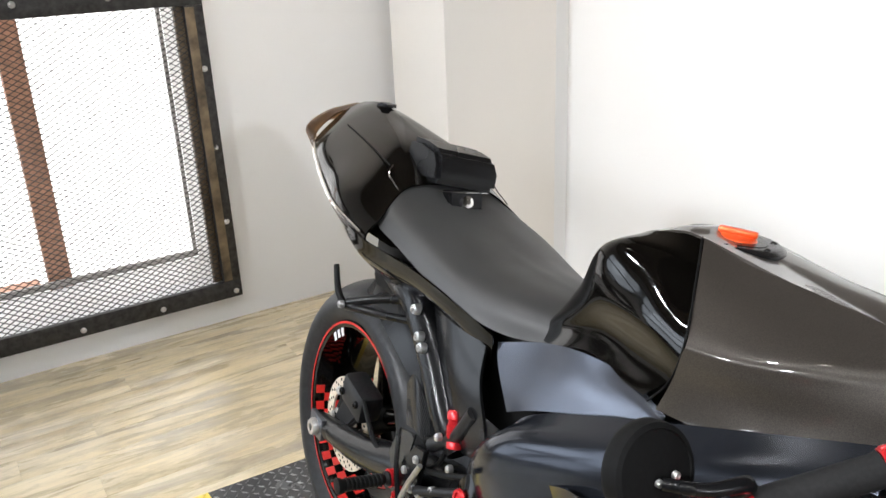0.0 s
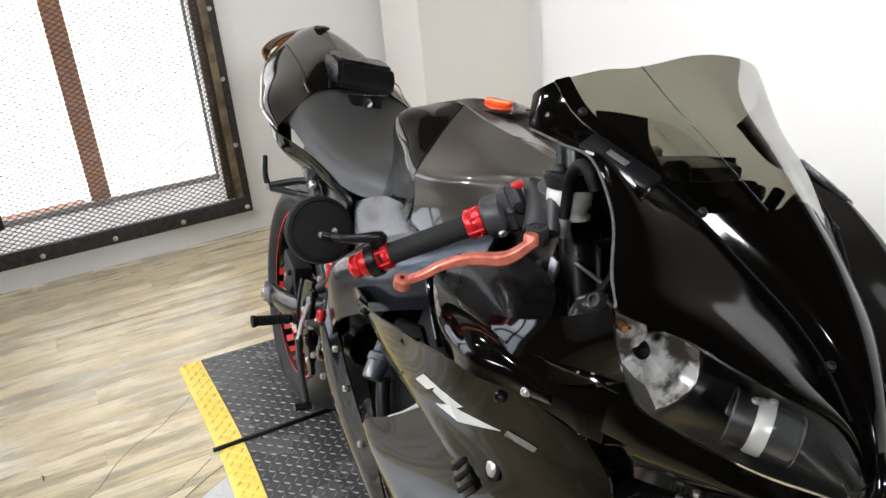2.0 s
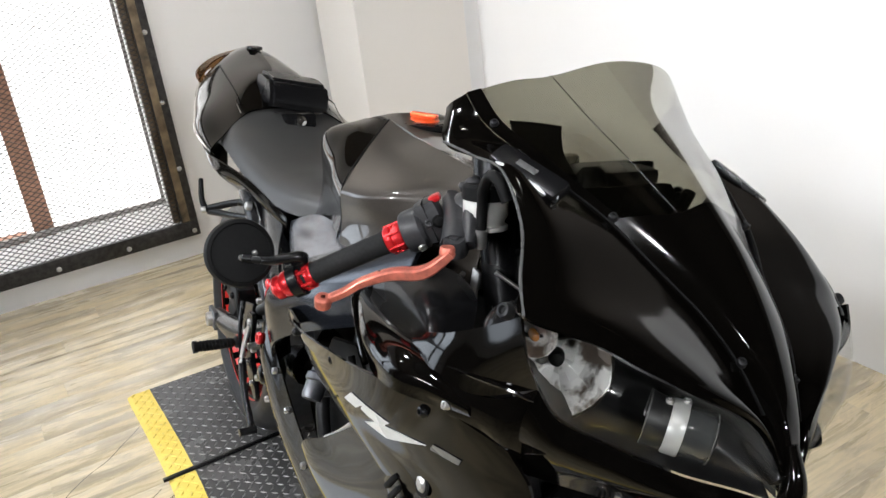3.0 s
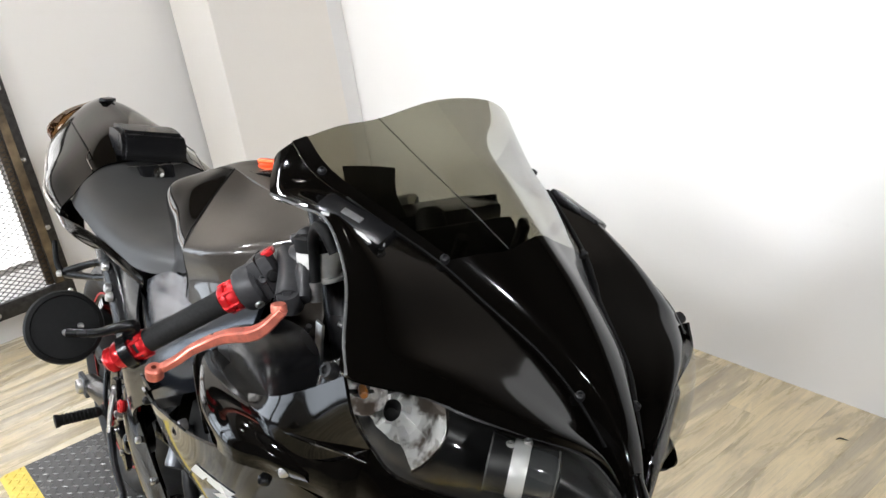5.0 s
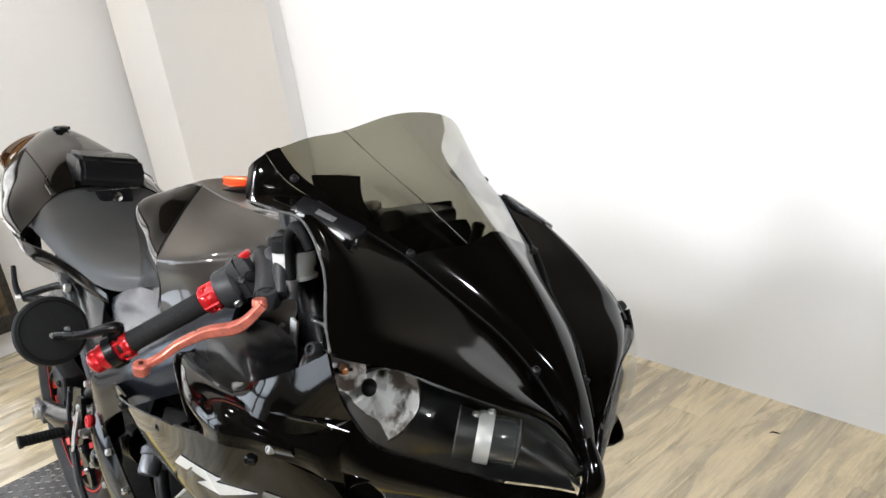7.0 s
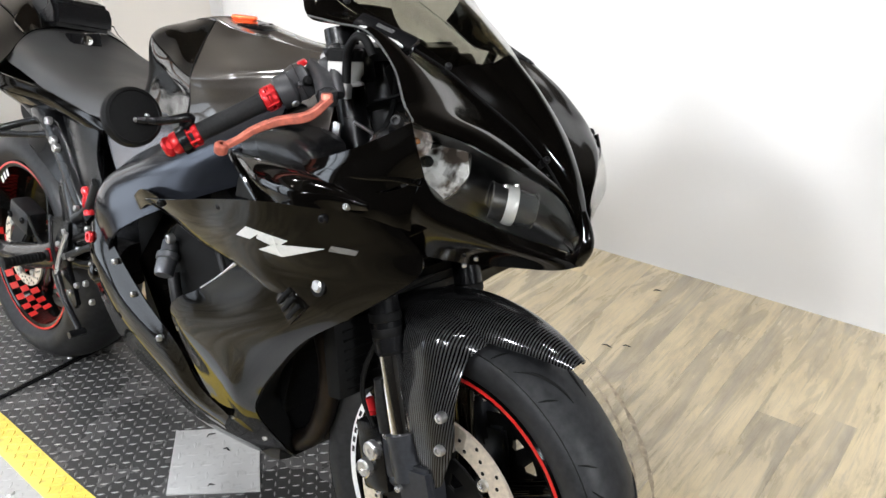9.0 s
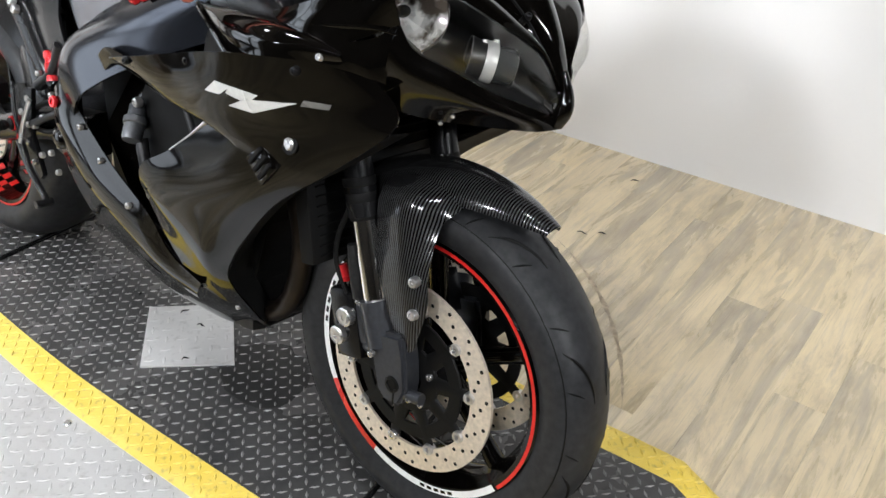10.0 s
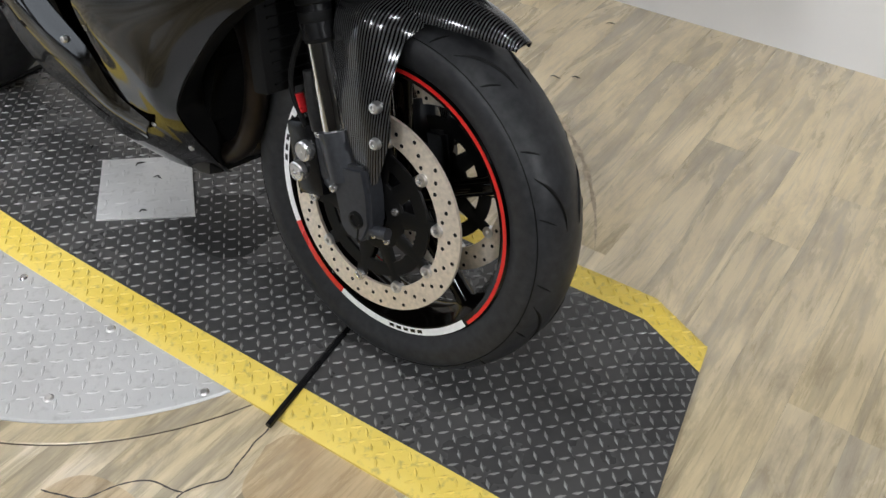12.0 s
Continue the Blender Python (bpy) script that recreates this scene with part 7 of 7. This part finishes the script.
# ---- engine, radiator, swing arm, rear brake, foot controls
eng = part("engine_block", box((-0.50, 0, 0.44), (0.30, 0.30, 0.28), 0.03), DARK, bike, "dark cast engine block")
part("cylinder_block", box((-0.42, 0, 0.60), (0.20, 0.32, 0.18), 0.02, Euler((0, radians(28), 0)).to_matrix()), DARK, eng)
part("sump", box((-0.50, 0, 0.26), (0.30, 0.20, 0.12), 0.03), DARK, eng)
for side in SIDES:
    cover = part("clutch_cover", lathe(at(-0.60, 0.125, 0.47, side), (0, -side, 0), [(0, 0.020), (0.055, 0.018), (0.075, 0.012), (0.082, 0.0), (0.082, -0.02)], 32), DARK, eng, "round cast engine cover")
    for k in range(7):
        a = 2 * math.pi * k / 7
        screw(cover, at(-0.60 + 0.07 * math.cos(a), 0.140, 0.47 + 0.07 * math.sin(a), side), (0, -side, 0), 0.005, SATIN)
    part("heat_shield", plate([(-0.600, 0.570), (-0.565, 0.630), (-0.470, 0.660), (-0.400, 0.600), (-0.430, 0.530), (-0.560, 0.455), (-0.595, 0.500)], 0.165, 0.172, side, 0.003), MATTE, eng, "matt black inner plate")
    part("hose_neck", lathe(at(-0.572, 0.19, 0.556, side), (0.4, -side * 0.5, -0.75), [(0, 0.034), (0.015, 0.034), (0.017, 0.028), (0.017, 0.006), (0.020, 0.004), (0.020, -0.006), (0.015, -0.010), (0.015, -0.03)], 20), FRAMEDARK, eng, "dull grey hose neck")
    part("hose", tube([at(-0.560, 0.186, 0.530, side), at(-0.548, 0.190, 0.50, side), at(-0.530, 0.190, 0.455, side)], 0.011, 12, 5), DARK, eng, "dark coolant pipe")
    part("engine_pipe", rod(at(-0.445, 0.19, 0.655, side), at(-0.400, 0.19, 0.575, side), 0.006, 12), DARK, eng)
    screw(eng, at(-0.566, 0.190, 0.592, side), (0, -side, 0), 0.009, ALU)
    part("upper_cover", skin([
        [(-0.620, 0.226, 0.660), (-0.600, 0.226, 0.640)], [(-0.560, 0.244, 0.690), (-0.545, 0.242, 0.668)], [(-0.500, 0.250, 0.692), (-0.495, 0.247, 0.672)]], side, 4, 0.003), GLOSS, bike, "gloss black filler panel")
for side in SIDES:
    part("lower_inner", plate([(-0.72, 0.50), (-0.62, 0.63), (-0.44, 0.64), (-0.40, 0.54), (-0.44, 0.44), (-0.36, 0.33), (-0.46, 0.31), (-0.62, 0.37)], 0.158, 0.163, side, 0.002), GLOSS, bike, "gloss black inner fairing wall")
    part("inner_panel", plate([(-0.82, 0.60), (-0.70, 0.70), (-0.32, 0.72), (-0.30, 0.50), (-0.36, 0.26), (-0.60, 0.24), (-0.78, 0.36)], 0.105, 0.112, side, 0.002), MATTE, bike, "matt black inner panel")
rad = part("radiator", box((-0.19, 0, 0.56), (0.030, 0.30, 0.24), 0.006, Euler((0, radians(-12), 0)).to_matrix()), MATTE, bike, "black finned radiator")
for k in range(14):
    part("fin", box((-0.172 + 0.0035 * (k - 7) * -0.9, 0, 0.46 + 0.015 * k), (0.004, 0.27, 0.002)), MATTE, rad)
for k in range(4):
    w = (-0.09, -0.03, 0.03, 0.09)[k]
    part("exhaust_header", tube([(-0.33, w, 0.56), (-0.26, w, 0.50), (-0.25, w * 0.9, 0.40), (-0.30, w * 0.8, 0.28), (-0.45, w * 0.6, 0.21), (-0.62, w * 0.4, 0.20)], 0.019, 12, 5), HEADER, bike, "heat-tinted steel exhaust header")
part("inner_fender", plate([(-0.10, 0.72), (-0.27, 0.66), (-0.34, 0.50), (-0.36, 0.34), (-0.38, 0.34), (-0.37, 0.52), (-0.30, 0.70), (-0.14, 0.76)], -0.13, 0.13, 1, 0.003), MATTE, bike, "matt black inner fairing")
arm = part("swing_arm", tube([at(*p) for p in ((-0.84, 0.100, 0.440), (-1.00, 0.125, 0.425), (-1.20, 0.140, 0.360), (-1.36, 0.142, 0.322), (-1.425, 0.142, 0.312))], [0.046, 0.040, 0.032, 0.024, 0.020], 12, 6), SATIN, bike, "satin black swing arm")
part("swing_arm_leg", tube([at(*p, -1) for p in ((-0.84, 0.100, 0.440), (-1.00, 0.125, 0.425), (-1.20, 0.140, 0.360), (-1.36, 0.142, 0.322), (-1.425, 0.142, 0.312))], [0.046, 0.040, 0.032, 0.024, 0.020], 12, 6), SATIN, arm)
part("swing_arm_bridge", box((-0.98, 0, 0.45), (0.12, 0.20, 0.10), 0.02), FRAMEDARK, arm)
for side in SIDES:
    part("axle_plate", box(at(-1.400, 0.160, 0.318, side), (0.060, 0.012, 0.048), 0.004), FRAMEDARK, arm, "dark axle adjuster")
    part("axle_nut", lathe(at(-1.398, 0.166, 0.317, side), (0, -side, 0), [(0.008, 0.012), (0.016, 0.012), (0.018, 0.008), (0.018, -0.002)], 12), ALU, arm)
rc = part("rear_caliper", box(at(-1.300, 0.118, 0.425), (0.095, 0.050, 0.060), 0.012, Euler((0, radians(12), 0)).to_matrix()), DARK, bike, "dark cast rear brake caliper")
part("caliper_bracket", plate([(-1.40, 0.335), (-1.37, 0.385), (-1.34, 0.45), (-1.30, 0.455), (-1.28, 0.40), (-1.34, 0.335)], 0.108, 0.126, 1, 0.004), DARK, rc)
for x, z in ((-1.335, 0.425), (-1.272, 0.425)):
    screw(rc, at(x, 0.145, z), (0, -1, 0), 0.008, SATIN)
part("caliper_hose", tube([at(*p) for p in ((-1.26, 0.135, 0.44), (-1.20, 0.150, 0.425), (-1.15, 0.155, 0.405), (-1.08, 0.150, 0.415), (-1.00, 0.155, 0.45))], 0.005, 8, 6), MATTE, rc, "black rear brake hose")
part("rear_hugger", skin([
    [(-1.10, 0, 0.560), (-1.10, 0.06, 0.550), (-1.10, 0.095, 0.500)], [(-1.20, 0, 0.612), (-1.20, 0.06, 0.600), (-1.20, 0.098, 0.545)],
    [(-1.32, 0, 0.640), (-1.32, 0.055, 0.628), (-1.32, 0.090, 0.585)], [(-1.42, 0, 0.640), (-1.42, 0.045, 0.632), (-1.42, 0.070, 0.605)]], 1, 5, 0.003, True), SATIN, bike, "satin black rear hugger")
part("hugger_guard", skin([[(-1.06, 0.115, 0.52), (-1.02, 0.12, 0.45)], [(-1.11, 0.120, 0.56), (-1.07, 0.125, 0.47)], [(-1.14, 0.115, 0.53), (-1.12, 0.118, 0.46)]], 1, 5, 0.002), CARBON, bike, "carbon fibre chain guard")
red = part("damper_reservoir", lathe(at(-0.908, 0.160, 0.572), (-0.30, 0.1, 1), [(0, 0.026), (0.012, 0.026), (0.0145, 0.022), (0.0145, 0.012), (0.0125, 0.010), (0.0125, 0.004), (0.0145, 0.002), (0.0145, -0.014), (0.012, -0.020), (0.0135, -0.022), (0.0135, -0.032), (0, -0.034)], 24), RED, bike, "red anodised fluid reservoir")
part("reservoir_hose", tube([at(-0.918, 0.160, 0.54), at(-0.93, 0.165, 0.50), at(-0.96, 0.17, 0.47)], 0.004, 8, 5), MATTE, red)
for side in SIDES:
    hang = part("rearset_plate", plate([(-0.935, 0.520), (-0.965, 0.515), (-1.020, 0.440), (-1.030, 0.405), (-0.985, 0.380), (-0.930, 0.330), (-0.915, 0.345), (-0.950, 0.420)], 0.182, 0.192, side, 0.002), SATIN, bike, "black adjustable rearset plate")
    pegp = part("footpeg", lathe(at(-1.018, 0.200, 0.426, side), (-0.08, -side, -0.02), [(0, -0.006), (0.012, -0.006), (0.013, 0.004), (0.008, 0.008), (0.0105, 0.014), (0.0105, 0.080), (0.013, 0.084), (0.013, 0.090), (0, 0.092)], 20), MATTE, hang, "black knurled footpeg")
    for k in range(9):
        part("knurl", lathe(at(-1.018 - 0.0006 * k, 0.217 + 0.0072 * k, 0.426, side), (-0.08, -side, -0.02), [(0.0103, -0.0014), (0.0116, -0.0006), (0.0116, 0.0006), (0.0103, 0.0014)], 16), MATTE, pegp)
    part("peg_collar", lathe(at(-1.017, 0.197, 0.427, side), (0, -side, 0), [(0.010, -0.006), (0.0155, -0.006), (0.0155, 0.004), (0.010, 0.004)], 20, True), RED, hang, "red peg collar")
    for x, z, m in ((-0.955, 0.495, ALU), (-0.985, 0.460, ALU), (-0.990, 0.420, RED), (-0.975, 0.398, ALU), (-0.945, 0.365, ALU), (-0.960, 0.440, ALU), (-1.005, 0.402, RED), (-0.935, 0.445, ALU)):
        screw(hang, at(x, 0.193, z, side), (0, -side, 0), 0.007, m)
    part("heel_guard", plate([(-0.995, 0.515), (-1.050, 0.500), (-1.075, 0.440), (-1.045, 0.395), (-1.000, 0.410), (-1.012, 0.450)], 0.170, 0.174, side, 0.0015), CARBON, hang, "carbon heel guard")
    boss = part("pivot_cover", lathe(at(-0.850, 0.172, 0.440, side), (0, -side, 0), [(0, 0.016), (0.012, 0.016), (0.014, 0.010), (0.030, 0.009), (0.034, 0.004), (0.034, -0.010)], 28), SATIN, bike, "satin black pivot cover")
    for k in range(5):
        a = 2 * math.pi * k / 5 + 0.3
        screw(boss, at(-0.850 + 0.024 * math.cos(a), 0.182, 0.440 + 0.024 * math.sin(a), side), (0, -side, 0), 0.0045, ALU)
    for x, w, z in ((-0.915, 0.186, 0.555), (-0.880, 0.182, 0.520), (-0.905, 0.190, 0.470), (-0.890, 0.186, 0.400), (-0.925, 0.188, 0.385), (-0.870, 0.184, 0.365)):
        screw(hang, at(x, w, z, side), (0, -side, 0.1), 0.0065, ALU)
    part("rear_linkage", tube([at(-0.84, 0.17, 0.50, side), at(-0.89, 0.185, 0.475, side), at(-0.945, 0.19, 0.445, side)], [0.009, 0.007, 0.009], 10, 4), DARK, hang, "dark cast link")
    part("brake_pedal", tube([at(-0.985, 0.200, 0.400, side), at(-0.930, 0.212, 0.360, side), at(-0.870, 0.216, 0.325, side), at(-0.845, 0.222, 0.318, side)], [0.009, 0.007, 0.007, 0.008], 10, 5), SATIN, hang, "black brake pedal")
    part("pedal_tip", rod(at(-0.845, 0.212, 0.318, side), at(-0.845, 0.245, 0.318, side), 0.008, 12), SATIN, hang)
    part("linkage", tube([at(-0.930, 0.200, 0.50, side), at(-0.955, 0.204, 0.45, side), at(-0.975, 0.205, 0.40, side)], 0.0045, 8, 4), ALU, hang, "bare linkage rod")
    part("linkage", tube([at(-1.03, 0.185, 0.51, side), at(-1.00, 0.20, 0.46, side), at(-0.97, 0.205, 0.41, side)], 0.0045, 8, 4), SATIN, hang)
    part("frame_slider", lathe(at(-0.787, 0.205, 0.535, side), (-0.1, -side, 0.15), [(0, 0.018), (0.005, 0.018), (0.006, 0.021), (0.010, 0.021), (0.012, 0.017), (0.0095, 0.011), (0.0095, 0.006), (0.0125, 0.0), (0.0125, -0.012)], 24), RED, bike, "red frame plug")
    part("reservoir_bracket", tube([at(-0.86, 0.165, 0.62, side), at(-0.90, 0.165, 0.56, side), at(-0.95, 0.17, 0.52, side)], [0.012, 0.010, 0.012], 10, 4), DARK, bike)
for pts in (((-0.82, -0.17, 0.54), (-0.90, -0.175, 0.50), (-1.00, -0.165, 0.46), (-1.08, -0.15, 0.47)), ((-0.83, -0.16, 0.48), (-0.90, -0.17, 0.44), (-1.02, -0.16, 0.42)), ((-0.85, -0.15, 0.60), (-0.92, -0.15, 0.53), (-1.0, -0.14, 0.50))):
    part("cable", tube(pts, 0.005, 8, 6), MATTE, bike)
part("shock_absorber", rod((-0.90, 0, 0.64), (-0.98, 0, 0.36), 0.032, 20), SATIN, bike)
part("tail_lining", box((-1.37, 0, 0.790), (0.30, 0.25, 0.080), 0.02), MATTE, bike, "matt black lining under the tail")
part("underseat_tray", box((-1.06, 0, 0.705), (0.56, 0.20, 0.11), 0.02), MATTE, bike)
part("air_box", box((-0.48, 0, 0.80), (0.36, 0.20, 0.12), 0.03), MATTE, bike, "black air box")
part("battery_box", box((-0.86, 0, 0.66), (0.16, 0.22, 0.16), 0.02), MATTE, bike)
part("exhaust_can", rod((-1.05, 0.0, 0.66), (-1.50, 0.0, 0.80), 0.062, 24), SATIN, bike, "black underseat exhaust can")
# side stand, down on the left
LEG = Vector((-0.80, 0.16, 0.30))
stand = part("side_stand", tube([LEG, (-0.84, 0.22, 0.16), (-0.88, 0.265, 0.062)], [0.013, 0.011, 0.010], 10, 4), SATIN, bike, "black side stand")
part("stand_foot", box((-0.885, 0.270, 0.061), (0.060, 0.035, 0.008), 0.003, Euler((radians(11.5), 0, 0)).to_matrix()), SATIN, stand)

# ---------------------------------------------------------------- floor planks
PW, PL = 0.1015, 1.22
rng = random.Random(7)
whole = mesh_of("plank", box((0, 0, -0.003), (PW - 0.0002, PL - 0.0002, 0.006), 0.0002), PLANK)
for i in range(int((BACK_U - WALL_U) / PW)):
    u = WALL_U + PW * (i + 0.5)
    top = WALL_V + rng.random() * PL
    while top > BACK_V:
        v1, v0 = min(top, WALL_V), max(top - PL, BACK_V)
        top -= PL
        if v1 - v0 < 0.002:
            continue
        full = v1 - v0 > PL - 1e-4
        ob = new("plank", whole if full else mesh_of("plank", box((0, 0, -0.003), (PW - 0.0002, v1 - v0 - 0.0002, 0.006), 0.0002), PLANK))
        ob.parent = ground
        ob.matrix_local = pose(u, (v0 + v1) / 2, FLOOR)
